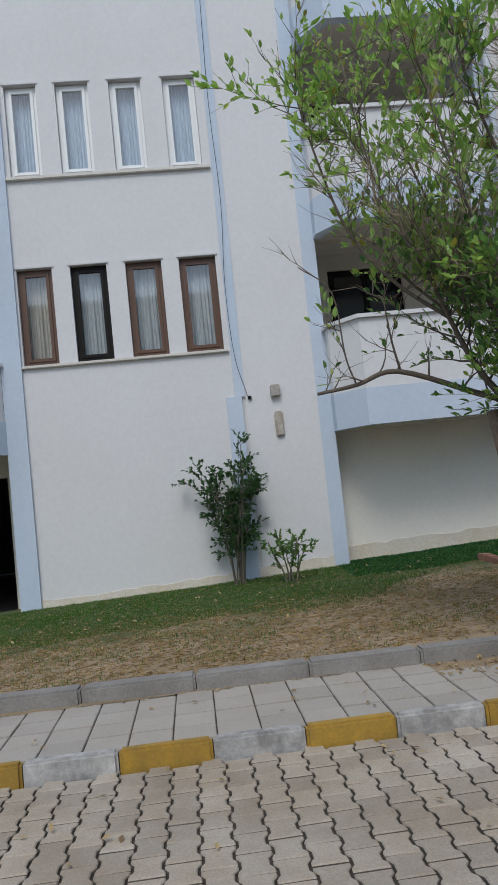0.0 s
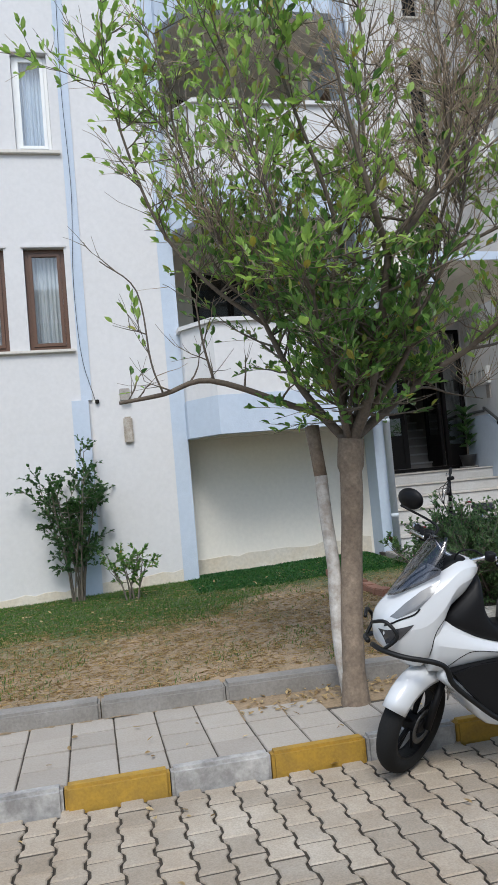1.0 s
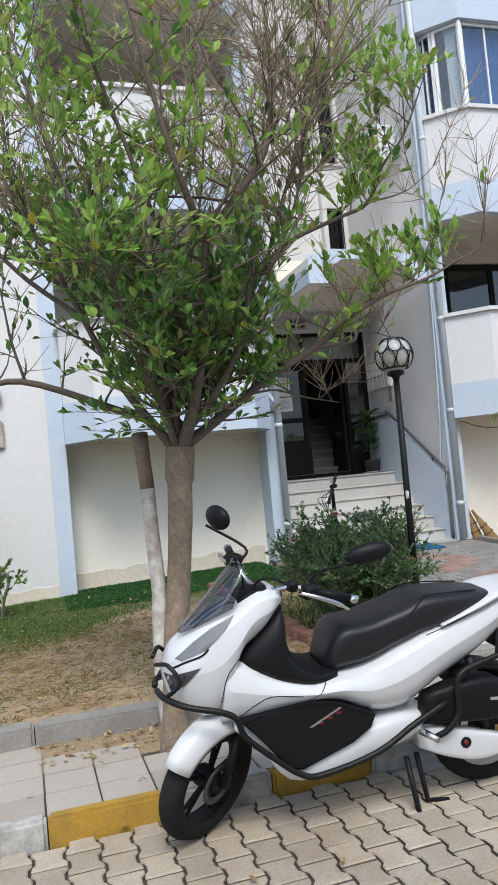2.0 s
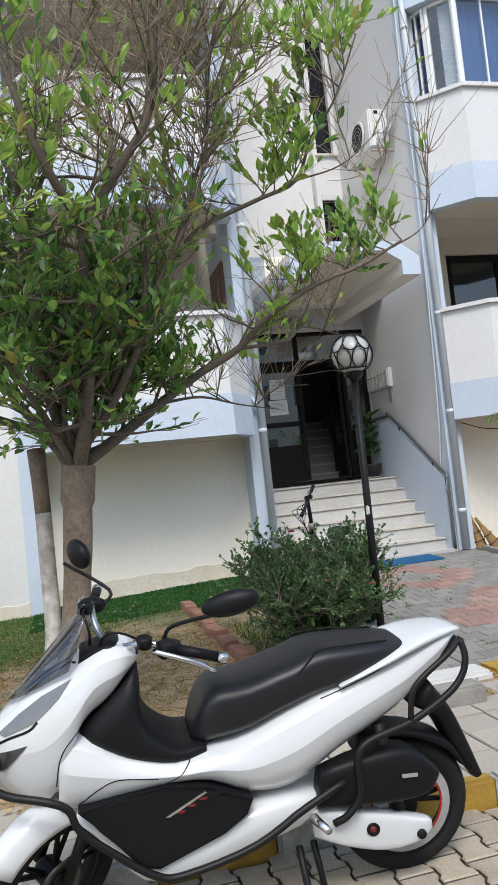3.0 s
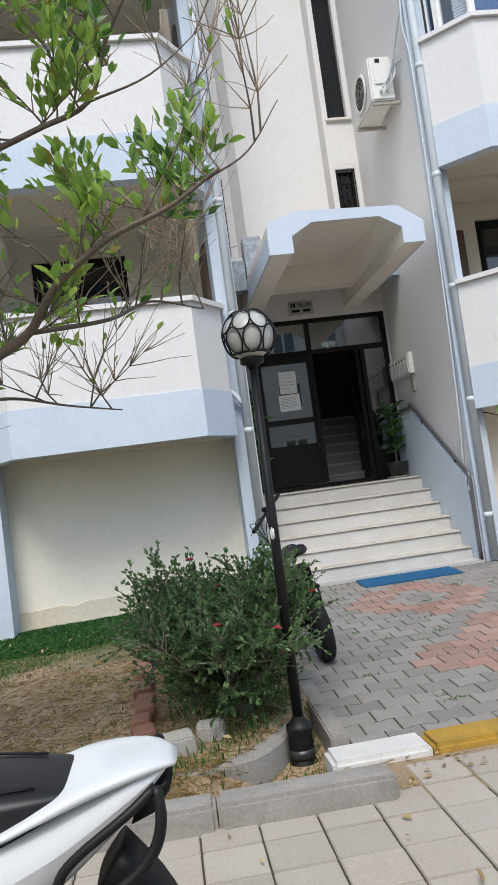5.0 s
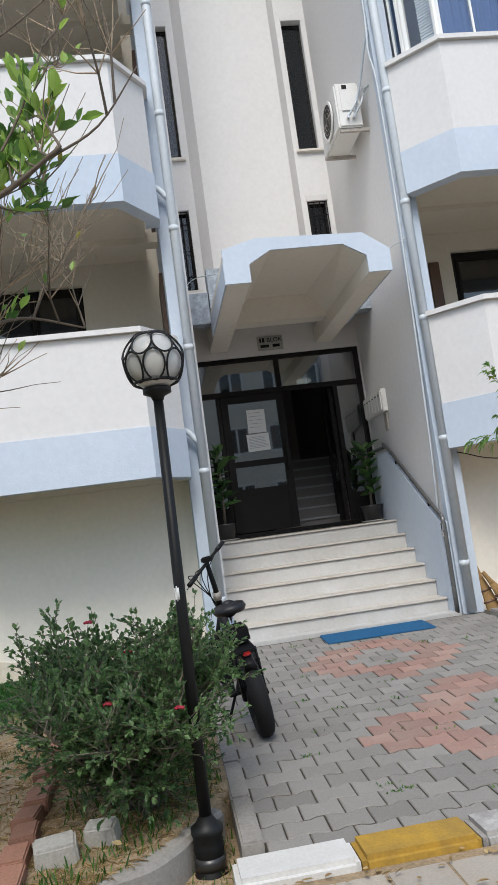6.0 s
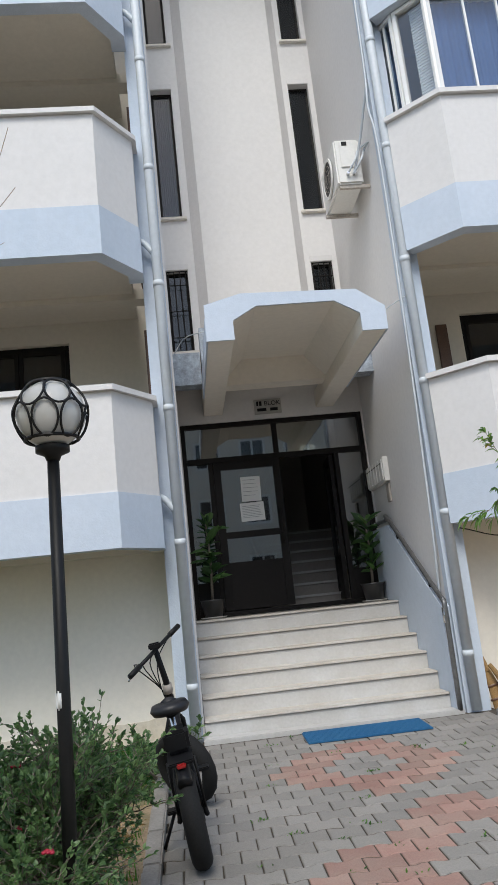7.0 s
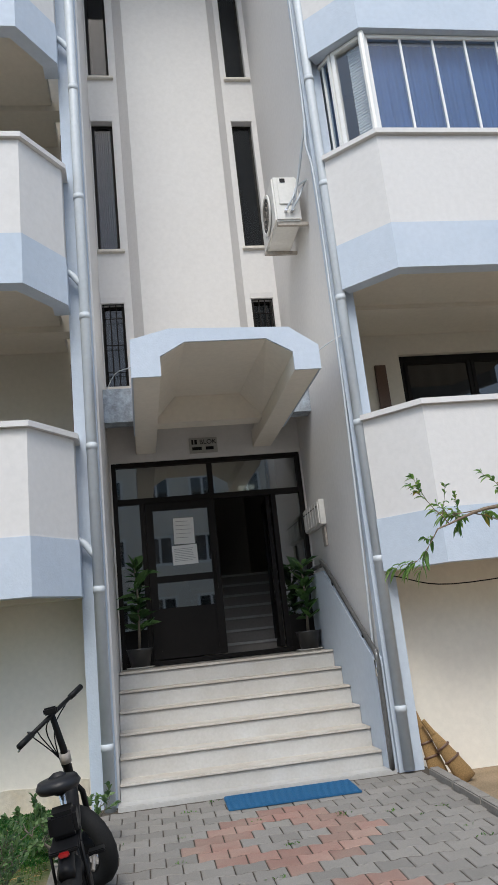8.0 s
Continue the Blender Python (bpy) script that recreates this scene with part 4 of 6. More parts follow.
# ---- leaves ----
def leaf_material(name, dark, light, yellow=0.0):
    m = bpy.data.materials.new(name)
    m.use_nodes = True
    n, l = m.node_tree.nodes, m.node_tree.links
    b = n["Principled BSDF"]
    geo, ramp = n.new("ShaderNodeNewGeometry"), n.new("ShaderNodeValToRGB")
    l.new(geo.outputs["Random Per Island"], ramp.inputs["Fac"])
    ramp.color_ramp.elements[0].color, ramp.color_ramp.elements[1].color = (*dark, 1), (*light, 1)
    ramp.color_ramp.elements[1].position = 0.9
    if yellow:
        e = ramp.color_ramp.elements.new(1.0 - yellow * 0.5)
        e.color = (*light, 1)
        ramp.color_ramp.elements[-1].color = (0.3, 0.26, 0.06, 1)
    tr, mix = n.new("ShaderNodeBsdfTranslucent"), n.new("ShaderNodeMixShader")
    mix.inputs["Fac"].default_value = 0.44
    l.new(ramp.outputs["Color"], b.inputs["Base Color"])
    b.inputs["Roughness"].default_value = 0.42
    bright = n.new("ShaderNodeHueSaturation")
    bright.inputs["Value"].default_value, bright.inputs["Saturation"].default_value = 1.5, 1.1
    l.new(ramp.outputs["Color"], bright.inputs["Color"])
    l.new(bright.outputs["Color"], tr.inputs["Color"])
    l.new(b.outputs[0], mix.inputs[1])
    l.new(tr.outputs[0], mix.inputs[2])
    l.new(mix.outputs[0], n["Material Output"].inputs["Surface"])
    return m

# sun and shade in the crown are painted with these two leaf colours
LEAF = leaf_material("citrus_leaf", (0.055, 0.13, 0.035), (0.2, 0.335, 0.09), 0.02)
LEAF_LIGHT = leaf_material("sunlit_citrus_leaf", (0.2, 0.33, 0.075), (0.4, 0.55, 0.15), 0.05)
LEAF_DARK = leaf_material("dark_shrub_leaf", (0.022, 0.06, 0.022), (0.08, 0.16, 0.05))
LEAF_ROSE = leaf_material("rose_leaf", (0.046, 0.1, 0.042), (0.18, 0.28, 0.115))
GRASS = leaf_material("grass_blade", (0.025, 0.085, 0.014), (0.1, 0.215, 0.03))
COVER = leaf_material("ground_cover_leaf", (0.012, 0.06, 0.015), (0.04, 0.14, 0.03))
DRY = leaf_material("dry_straw", (0.24, 0.16, 0.075), (0.55, 0.42, 0.22))
PETAL = material("rose_petal", (0.42, 0.02, 0.05), 0.6, vary=0.2, grain=200)
# bark of the limbs, with the crown's shade put into its colour
LIMB = material("shaded_limb_bark", (0.15, 0.12, 0.092), 0.9, vary=0.2, grain=60, stain=6, bump=0.004, bump_scale=90)
BARK = material("citrus_bark", (0.27, 0.205, 0.145), 0.9, vary=0.2, grain=50, stain=11, bump=0.014, bump_scale=32, second=(0.13, 0.095, 0.068), amount=0.5)
DRY_TWIG = material("dry_tan_twig", (0.4, 0.31, 0.22), 0.9, vary=0.2, grain=60)
TWIG = material("grey_twig", (0.19, 0.16, 0.125), 0.9, vary=0.2, grain=60)
LIME = material("flaking_whitewash", (0.62, 0.6, 0.56), 0.9, vary=0.08, grain=40, stain=12, bump=0.005, second=(0.2, 0.145, 0.1), amount=0.45)


def leaves(name, spots, size, mat, parent, seed, width=0.42, droop=0.06, kind="stuff"):
    """One mesh of folded leaves at the spots (place, direction)."""
    r = random.Random(seed)
    vs, fs = [], []
    for p, d in spots:
        d = (Vector(d) + Vector((r.uniform(-1, 1), r.uniform(-1, 1), r.uniform(-0.8, 1))) * 0.75)
        d = d.normalized() if d.length > 1e-4 else Vector((0, 0, 1))
        up = Vector((r.uniform(-0.6, 0.6), r.uniform(-0.6, 0.6), 1))
        s = d.cross(up)
        s = s.normalized() if s.length > 1e-4 else Vector((1, 0, 0))
        n = s.cross(d)
        L = size * r.uniform(0.55, 1.25)
        w = L * width * 0.5
        p = Vector(p)
        m1, m2 = p + d * L * 0.33 - n * 0.02 * L, p + d * L * 0.68 - n * 0.04 * L - Vector((0, 0, 0.4 * droop * L))
        tip = p + d * L - Vector((0, 0, droop * L)) - n * 0.05 * L
        o = len(vs)
        a, b, lift = s * w * 0.95, s * w * 0.82, n * w * 0.35
        vs += [tuple(p), tuple(m1 + a + lift), tuple(m2 + b + lift), tuple(tip), tuple(m2 - b + lift), tuple(m1 - a + lift), tuple(m1), tuple(m2)]
        fs += [(o, o + 1, o + 6), (o, o + 6, o + 5), (o + 1, o + 2, o + 7, o + 6), (o + 6, o + 7, o + 4, o + 5), (o + 2, o + 3, o + 7), (o + 7, o + 3, o + 4)]
    ob = new(name, mesh_of(name, vs, fs, mat))
    ob.parent = parent
    if kind:
        ob["kind"] = kind
    return ob


def twig_tree(limbs, seed, sub=(5, 0.55, 4, 0.28), leaf_rule=None, up=0.35):
    """Grows branches and twigs from limbs (smoothed points with radii); gives tubes and leaf spots."""
    r = random.Random(seed)
    tubes, spots = [], []
    n1, l1, n2, l2 = sub

    def wander(p, d, length, r0, steps=4, wob=0.35):
        pts, rad = [Vector(p)], [r0]
        d = d.normalized()
        for k in range(steps):
            d = (d + Vector((r.uniform(-1, 1), r.uniform(-1, 1), r.uniform(-0.6, 1))) * wob * 0.6).normalized()
            pts.append(pts[-1] + d * length / steps)
            rad.append(max(0.0015, r0 * (1 - 0.8 * (k + 1) / steps)))
        return pts, rad

    for pts, r0, r1, start, dens in limbs:
        path = smooth_path(pts, 5)
        rad = [r0 + (r1 - r0) * i / (len(path) - 1) for i in range(len(path))]
        tubes.append((path, rad, 9))
        count = max(1, int(n1 * dens))
        for k in range(count):
            i = int(len(path) * (start + (1 - start) * (k + r.random()) / count))
            i = min(i, len(path) - 1)
            d = Vector((r.uniform(-1, 1), r.uniform(-1, 1), r.uniform(-0.5, 1) + up))
            q, qr = wander(path[i], d, l1 * r.uniform(0.6, 1.3), max(0.005, rad[i] * 0.45))
            tubes.append((q, qr, 5))
            for j in range(n2):
                b = q[r.randrange(1, len(q))]
                d2 = (q[-1] - q[0]).normalized() + Vector((r.uniform(-1, 1), r.uniform(-1, 1), r.uniform(-0.6, 1)))
                t, tr = wander(b, d2, l2 * r.uniform(0.5, 1.4), 0.0035, 3)
                tubes.append((t, tr, 3))
                keep = leaf_rule(t[-1], r) if leaf_rule else 1.0
                for a, c in zip(t, t[1:]):
                    for s in range(3):
                        if r.random() < keep:
                            spots.append((a.lerp(c, r.random()), (c - a).normalized()))
                if r.random() < keep:
                    spots += [(t[-1], (t[-1] - t[-2]).normalized())] * 3
    return tubes, spots


def branches(name, tubes, mat, parent, label=""):
    bm = bmesh.new()
    for pts, rad, sides in tubes:
        add_tube(bm, pts, list(rad), sides, cap=False)
    return part(name, bm, mat, parent, label, smooth=True)

# ---- scooter ----
from mathutils import bvhtree
def loft(rungs, e=0.62, n=24, v0=0.0):
    """A closed smooth shell along rungs ((u, w) low, (u, w) high, half width)."""
    def sp(t):
        return math.copysign(abs(t) ** e, t)
    bm = bmesh.new()
    rings = []
    for (ub, wb), (ut, wt), hw in rungs:
        ring = []
        for k in range(n):
            a = 2 * math.pi * k / n
            s = sp(math.sin(a))
            ring.append(bm.verts.new(((ub + ut) / 2 + (ut - ub) / 2 * s, v0 + hw * sp(math.cos(a)), (wb + wt) / 2 + (wt - wb) / 2 * s)))
        rings.append(ring)
    for r, s in zip(rings, rings[1:]):
        for k in range(n):
            bm.faces.new((r[k], r[(k + 1) % n], s[(k + 1) % n], s[k]))
    bm.faces.new(rings[0][::-1])
    bm.faces.new(rings[-1])
    return bm


def shell(rungs, crease=(3, 6), v0=0.0):
    """A body shell with folded flanks: sharp lines run along it at the crease corners of its section."""
    corners = [(0.0, 1.0), (0.42, 1.0), (0.66, 0.92), (0.86, 0.66), (0.94, 0.4), (0.985, 0.22), (1.0, 0.08), (0.96, -0.25), (0.88, -0.62), (0.74, -0.9), (0.5, -1.0), (0.0, -1.0)]
    sect = corners + [(-a, b) for a, b in corners[-2:0:-1]]
    n = len(sect)
    sharp = set(crease) | {(n - c) % n for c in crease}
    bm = bmesh.new()
    rings = [[bm.verts.new(((ub + ut) / 2 + (ut - ub) / 2 * b, v0 + hw * a, (wb + wt) / 2 + (wt - wb) / 2 * b)) for a, b in sect] for (ub, wb), (ut, wt), hw in rungs]
    for r, s in zip(rings, rings[1:]):
        for k in range(n):
            bm.faces.new((r[k], r[(k + 1) % n], s[(k + 1) % n], s[k]))
        for k in sharp:
            e = bm.edges.get((r[k], s[k]))
            e.smooth = False
    bm.faces.new(rings[0][::-1])
    bm.faces.new(rings[-1])
    return bm


def dense(rungs, n=3):
    """More rungs between the given ones, on a smooth curve."""
    flat = [Vector((a[0], a[1], b[0])) for a, b, _ in rungs]
    rest = [Vector((b[1], h, 0)) for _, b, h in rungs]
    p, q = smooth_path(flat, n), smooth_path(rest, n)
    return [((a.x, a.y), (a.z, b.x), max(0.005, b.y)) for a, b in zip(p, q)]


def wheel(name, parent, m, R, tyre_r, spokes, label, rim_mat):
    """A motor wheel: axis along local y, centre at m."""
    turn = Euler((radians(90), 0, 0)).to_matrix().to_4x4()
    prof = []
    for k in range(16):
        a = 2 * math.pi * k / 16
        prof.append((R - tyre_r * 0.92 + tyre_r * 0.92 * math.cos(a), tyre_r * math.sin(a)))
    def ring_of(profile, sides=40):
        bm = bmesh.new()
        rings = []
        for r, z in profile:
            rings.append([bm.verts.new(turn @ Vector((r * math.cos(2 * math.pi * k / sides), r * math.sin(2 * math.pi * k / sides), z))) for k in range(sides)])
        for i in range(len(rings)):
            a, b = rings[i], rings[(i + 1) % len(rings)]
            for k in range(sides):
                bm.faces.new((a[k], a[(k + 1) % sides], b[(k + 1) % sides], b[k]))
        return bm
    ob = part(name, ring_of(prof), RUBBER, parent, label, smooth=True, m=m)
    ri = R - tyre_r * 1.75
    part("rim", ring_of([(ri, -0.035), (ri + 0.028, -0.04), (ri + 0.028, 0.04), (ri, 0.035)]), rim_mat, ob)
    part("hub", add_lathe(bmesh.new(), [(0.035, -0.06), (0.05, -0.04), (0.05, 0.04), (0.035, 0.06)], 18, m=turn), rim_mat, ob)
    for k in range(spokes):
        a = 2 * math.pi * k / spokes
        for da in (-0.14, 0.14):
            p0 = Vector((0.045 * math.cos(a), 0, 0.045 * math.sin(a)))
            p1 = Vector(((ri + 0.004) * math.cos(a + da), 0, (ri + 0.004) * math.sin(a + da)))
            part("spoke", tube([p0, p1], [0.013, 0.009], 6), rim_mat, ob)
    return ob


DISC = material("dull_brake_steel", (0.12, 0.12, 0.12), 0.4, metal=0.8, vary=0.1)
RED_DULL = material("dull_red_plastic", (0.16, 0.012, 0.014), 0.4, vary=0.05)
STRIP = material("smoked_light_strip", (0.16, 0.165, 0.17), 0.15, vary=0.05, coat=0.5)
RIM_GREY = material("dull_silver_rim", (0.42, 0.42, 0.42), 0.45, metal=0.3, vary=0.08)
LENS_DARK = material("dark_lamp_glass", (0.05, 0.05, 0.055), 0.12, vary=0.05, coat=0.5)


def build_scooter():
    s = tagged(empty("scooter", pose(1.86, 4.82, ROAD_Z + 0.046, 6.0, 0, -2.0) @ Matrix.Diagonal((0.984, 0.99, 0.965, 1))), "pearl white motor scooter with black seat and crash bars", "scooter")
    def P(n, bm, mat, lab="", sm=True, par=None):
        """A part of the scooter; the tail sinks a little towards its end."""
        for vert in bm.verts:
            vert.co.z -= 0.06 * max(0.0, vert.co.x - 0.9) / 0.75
        return part(n, bm, mat, par or s, lab, sm)
    # bodywork
    cowl_bm = shell(dense([((-0.12, 0.69), (-0.12, 0.74), 0.035), ((-0.1, 0.64), (-0.085, 0.82), 0.105), ((-0.03, 0.57), (0.0, 0.885), 0.15), ((0.06, 0.53), (0.1, 0.95), 0.17), ((0.13, 0.62), (0.2, 1.0), 0.175), ((0.2, 0.79), (0.3, 1.045), 0.165), ((0.3, 0.865), (0.38, 1.04), 0.14), ((0.38, 0.945), (0.42, 1.0), 0.08)]), (3, 6))
    body_bm = shell(dense([((0.1, 0.5), (0.13, 0.79), 0.165), ((0.2, 0.5), (0.22, 0.755), 0.188), ((0.32, 0.52), (0.34, 0.69), 0.195), ((0.48, 0.54), (0.5, 0.63), 0.198), ((0.62, 0.52), (0.64, 0.64), 0.198), ((0.76, 0.45), (0.76, 0.66), 0.198), ((0.92, 0.445), (0.92, 0.725), 0.198), ((1.1, 0.555), (1.1, 0.8), 0.188), ((1.3, 0.66), (1.3, 0.87), 0.165), ((1.4, 0.725), (1.42, 0.91), 0.148), ((1.55, 0.85), (1.56, 0.955), 0.11), ((1.63, 0.93), (1.65, 0.965), 0.06)]), (3, 6))
    skins = [bvhtree.BVHTree.FromBMesh(cowl_bm), bvhtree.BVHTree.FromBMesh(body_bm)]
    cowl = P("front_cowl", cowl_bm, PEARL, "pearl white front cowl")
    body = P("leg_body", body_bm, PEARL, "pearl white body side")

    def skin(u, w, v, lift=0.003):
        """The point of the bodywork at (u, w) on the side v."""
        best = 0.03
        for tree in skins:
            hit = tree.ray_cast(Vector((u, v, w)), Vector((0, -v, 0)))[0]
            if hit is not None:
                best = max(best, abs(hit.y))
        return Vector((u, v * (best + lift), w))

    def plate(name, poly, mat, parent, label="", lift=0.004):
        for v in (-1, 1):
            bm = bmesh.new()
            bm.faces.new([bm.verts.new((u, 0, w)) for u, w in poly])
            bmesh.ops.triangulate(bm, faces=bm.faces)
            for _ in range(2):
                bmesh.ops.subdivide_edges(bm, edges=bm.edges, cuts=1, use_grid_fill=True)
            for vert in bm.verts:
                vert.co = skin(vert.co.x, vert.co.z, v, lift)
            ob = P(name, bm, mat, label, False, parent)
            ob.modifiers.new("thickness", "SOLIDIFY").thickness = 0.004

    def gap_line(points, parent, r=0.0022):
        for v in (-1, 1):
            path = smooth_path([Vector((u, 0, w)) for u, w in points], 5)
            P("panel_gap", tube([skin(p.x, p.z, v, 0.0) for p in path], r, 5), BLACK, "", True, parent)
    P("lower_fairing", loft(dense([((0.15, 0.46), (0.17, 0.52), 0.155), ((0.25, 0.36), (0.29, 0.43), 0.185), ((0.36, 0.22), (0.39, 0.31), 0.192), ((0.53, 0.2), (0.55, 0.34), 0.192), ((0.73, 0.24), (0.75, 0.41), 0.188), ((0.93, 0.28), (0.95, 0.42), 0.17), ((1.05, 0.36), (1.06, 0.4), 0.12)]), 0.5), PEARL, "white lower fairing")
    PANEL = [(0.165, 0.525), (0.3, 0.545), (0.47, 0.56), (0.595, 0.535), (0.76, 0.458), (0.735, 0.405), (0.65, 0.352), (0.42, 0.275), (0.36, 0.29), (0.23, 0.455)]
    bm = prism(PANEL, "y", -0.212, 0.212)
    bmesh.ops.bevel(bm, geom=[e for e in bm.edges if abs(e.verts[0].co.y - e.verts[1].co.y) < 0.01], offset=0.012, segments=2, affect="EDGES")
    sp = P("side_panel", bm, BLACK, "black side panel", False)
    for v in (-1, 1):
        bm = bmesh.new()
        add_prism(bm, [(0.45, 0.462), (0.59, 0.527), (0.66, 0.511), (0.52, 0.452)], "y", v * 0.2115, v * 0.2145)
        part("emblem", bm, BLACK, sp, "dark and red emblem plate")
        part("emblem_edge", prism([(0.45, 0.462), (0.59, 0.527), (0.6, 0.522), (0.465, 0.459)], "y", v * 0.2146, v * 0.217), CHROME, sp)
        for k in range(3):
            part("red_stripe", prism([(0.49 + k * 0.04, 0.468 + k * 0.016), (0.5 + k * 0.04, 0.476 + k * 0.016), (0.52 + k * 0.04, 0.472 + k * 0.016), (0.51 + k * 0.04, 0.464 + k * 0.016)], "y", v * 0.2146, v * 0.2165), RED_DULL, sp)
    P("leg_shield", loft(dense([((0.17, 0.75), (0.41, 0.96), 0.125), ((0.21, 0.715), (0.412, 0.9), 0.158), ((0.28, 0.68), (0.41, 0.8), 0.17), ((0.36, 0.645), (0.45, 0.72), 0.172), ((0.5, 0.61), (0.53, 0.662), 0.165), ((0.62, 0.61), (0.62, 0.665), 0.14)]), 0.5), BLACK, "black inner leg shield")
    seat = P("seat", loft(dense([((0.572, 0.66), (0.578, 0.7), 0.085), ((0.602, 0.645), (0.622, 0.8), 0.13), ((0.665, 0.65), (0.675, 0.842), 0.148), ((0.78, 0.67), (0.79, 0.85), 0.155), ((0.95, 0.735), (0.95, 0.893), 0.155), ((1.04, 0.765), (1.05, 0.935), 0.15), ((1.17, 0.8), (1.17, 0.945), 0.15), ((1.32, 0.85), (1.32, 0.945), 0.135), ((1.44, 0.89), (1.45, 0.935), 0.1)]), 0.5), VINYL, "black vinyl seat with stitched seam")
    for v in (-1, 1):
        P("seam", tube(smooth_path([(0.97, v * 0.15, 0.86), (1.02, v * 0.14, 0.91), (1.06, v * 0.12, 0.938), (1.18, v * 0.115, 0.946), (1.34, v * 0.09, 0.946)], 4), 0.0035, 5), BLACK, "", True, seat)
    P("tail_fairing", loft(dense([((1.12, 0.8), (1.13, 0.815), 0.165), ((1.3, 0.862), (1.32, 0.9), 0.163), ((1.45, 0.91), (1.46, 0.957), 0.14), ((1.58, 0.942), (1.6, 0.977), 0.1), ((1.66, 0.948), (1.67, 0.962), 0.05)])), PEARL, "white tail fairing")
    P("tail_lamp", loft([((1.54, 0.8), (1.58, 0.9), 0.05), ((1.6, 0.83), (1.63, 0.92), 0.06), ((1.64, 0.88), (1.655, 0.925), 0.05)]), BLACK, "dark tail lamp")
    # headlights and screen
    plate("headlight", [(-0.118, 0.735), (-0.05, 0.752), (0.02, 0.77), (-0.05, 0.695), (-0.1, 0.668)], LENS_DARK, cowl, "dark angular headlight", 0.005)
    plate("indicator_strip", [(-0.075, 0.805), (0.0, 0.865), (0.079, 0.917), (0.182, 0.965), (0.138, 0.911), (0.055, 0.842), (-0.05, 0.797)], STRIP, cowl, "smoked grey light strip")
    gap_line([(-0.1, 0.76), (-0.04, 0.79), (0.03, 0.815), (0.06, 0.84)], cowl, 0.005)
    gap_line([(0.02, 0.9), (0.1, 0.955), (0.2, 1.0)], cowl, 0.005)
    gap_line([(0.17, 0.53), (0.24, 0.585), (0.31, 0.61), (0.44, 0.59)], body)
    gap_line([(0.57, 0.63), (0.52, 0.59), (0.47, 0.562)], body)
    gap_line([(0.1, 0.6), (0.13, 0.72), (0.2, 0.8)], body)
    gap_line([(1.05, 0.76), (1.25, 0.83), (1.42, 0.9)], body)
    bm = bmesh.new()
    grid = []
    for i in range(9):
        t = i / 8
        row = []
        for j in range(9):
            e = 2 * j / 8 - 1
            row.append(bm.verts.new((-0.045 + 0.27 * t + 0.2 * e * e * (1 - t) + 0.02 * e * e, 0.14 * (1 - 0.35 * t * t) * e, 0.885 + 0.28 * t + 0.11 * e * e * (1 - t))))
        grid.append(row)
    for a, b in zip(grid, grid[1:]):
        for j in range(8):
            bm.faces.new((a[j], a[j + 1], b[j + 1], b[j]))
    scr = P("windscreen", bm, SMOKED, "smoked plastic windscreen")
    solid = scr.modifiers.new("thickness", "SOLIDIFY")
    solid.thickness = 0.004
    P("dash", loft([((0.2, 0.98), (0.22, 1.03), 0.09), ((0.3, 0.99), (0.33, 1.06), 0.1), ((0.4, 0.97), (0.42, 1.01), 0.07)]), BLACK)
    # steering group, turned to the left lock
    axis = Vector((0.42, 0, 1)).normalized()
    steer = Matrix.Translation((0.02, 0, 0.285)) @ Matrix.Rotation(radians(38), 4, axis) @ Matrix.Translation((0.0, 0, -0.26))
    low_steer = Matrix.Translation((0.045, 0, 0.217)) @ Matrix.Rotation(radians(38), 4, axis) @ Matrix.Translation((0.0, 0, -0.262))
    def S(n, bm, mat, par=None, lab="", sm=True):
        bm.transform(low_steer if n in ("front_fender", "fork_leg", "brake_disc") else steer)
        return part(n, bm, mat, par or s, lab, sm)
    wm = low_steer @ Matrix.Translation((0, 0, 0.262))
    wheel("front_wheel", s, wm, 0.272, 0.052, 5, "black cast front wheel", BLACK)
    bm = bmesh.new()
    rings = []
    for k in range(15):
        a = radians(20 + k * 9.5)
        for_r = 0.29
        c = Vector((-math.cos(a + radians(18)) * for_r, 0, 0.262 + math.sin(a + radians(18)) * for_r))
        out = Vector((-math.cos(a + radians(18)), 0, math.sin(a + radians(18))))
        w = 0.075 * (1 - 0.5 * abs(k / 14 - 0.45) ** 1.5)
        rings.append([bm.verts.new(c + out * (0.03 * math.cos(t)) - out * 0.045 * (abs(math.sin(t)) ** 3) + Vector((0, w * math.sin(t), 0))) for t in [radians(-90 + 180 * j / 10) for j in range(11)]])
    for r, q in zip(rings, rings[1:]):
        for j in range(10):
            bm.faces.new((r[j], r[j + 1], q[j + 1], q[j]))
    fen = S("front_fender", bm, PEARL, None, "white front fender")
    sol = fen.modifiers.new("thickness", "SOLIDIFY")
    sol.thickness = 0.005
    for v in (-0.085, 0.085):
        S("fork_leg", tube([(0.0, v, 0.262), (0.1, v, 0.5)], 0.02, 10), BLACK)
    S("brake_disc", add_lathe(bmesh.new(), [(0.06, 0.058), (0.09, 0.058), (0.09, 0.062), (0.06, 0.062)], 28, m=Matrix.Translation((0, 0, 0.262)) @ Euler((radians(90), 0, 0)).to_matrix().to_4x4(), hollow=True), DISC)
    bar = S("handlebar", tube(smooth_path([(0.46, -0.3, 1.03), (0.34, -0.16, 1.06), (0.3, -0.06, 1.02), (0.3, 0.06, 1.02), (0.34, 0.16, 1.06), (0.46, 0.3, 1.03)], 5), 0.013, 10), CHROME, None, "steel handlebar")
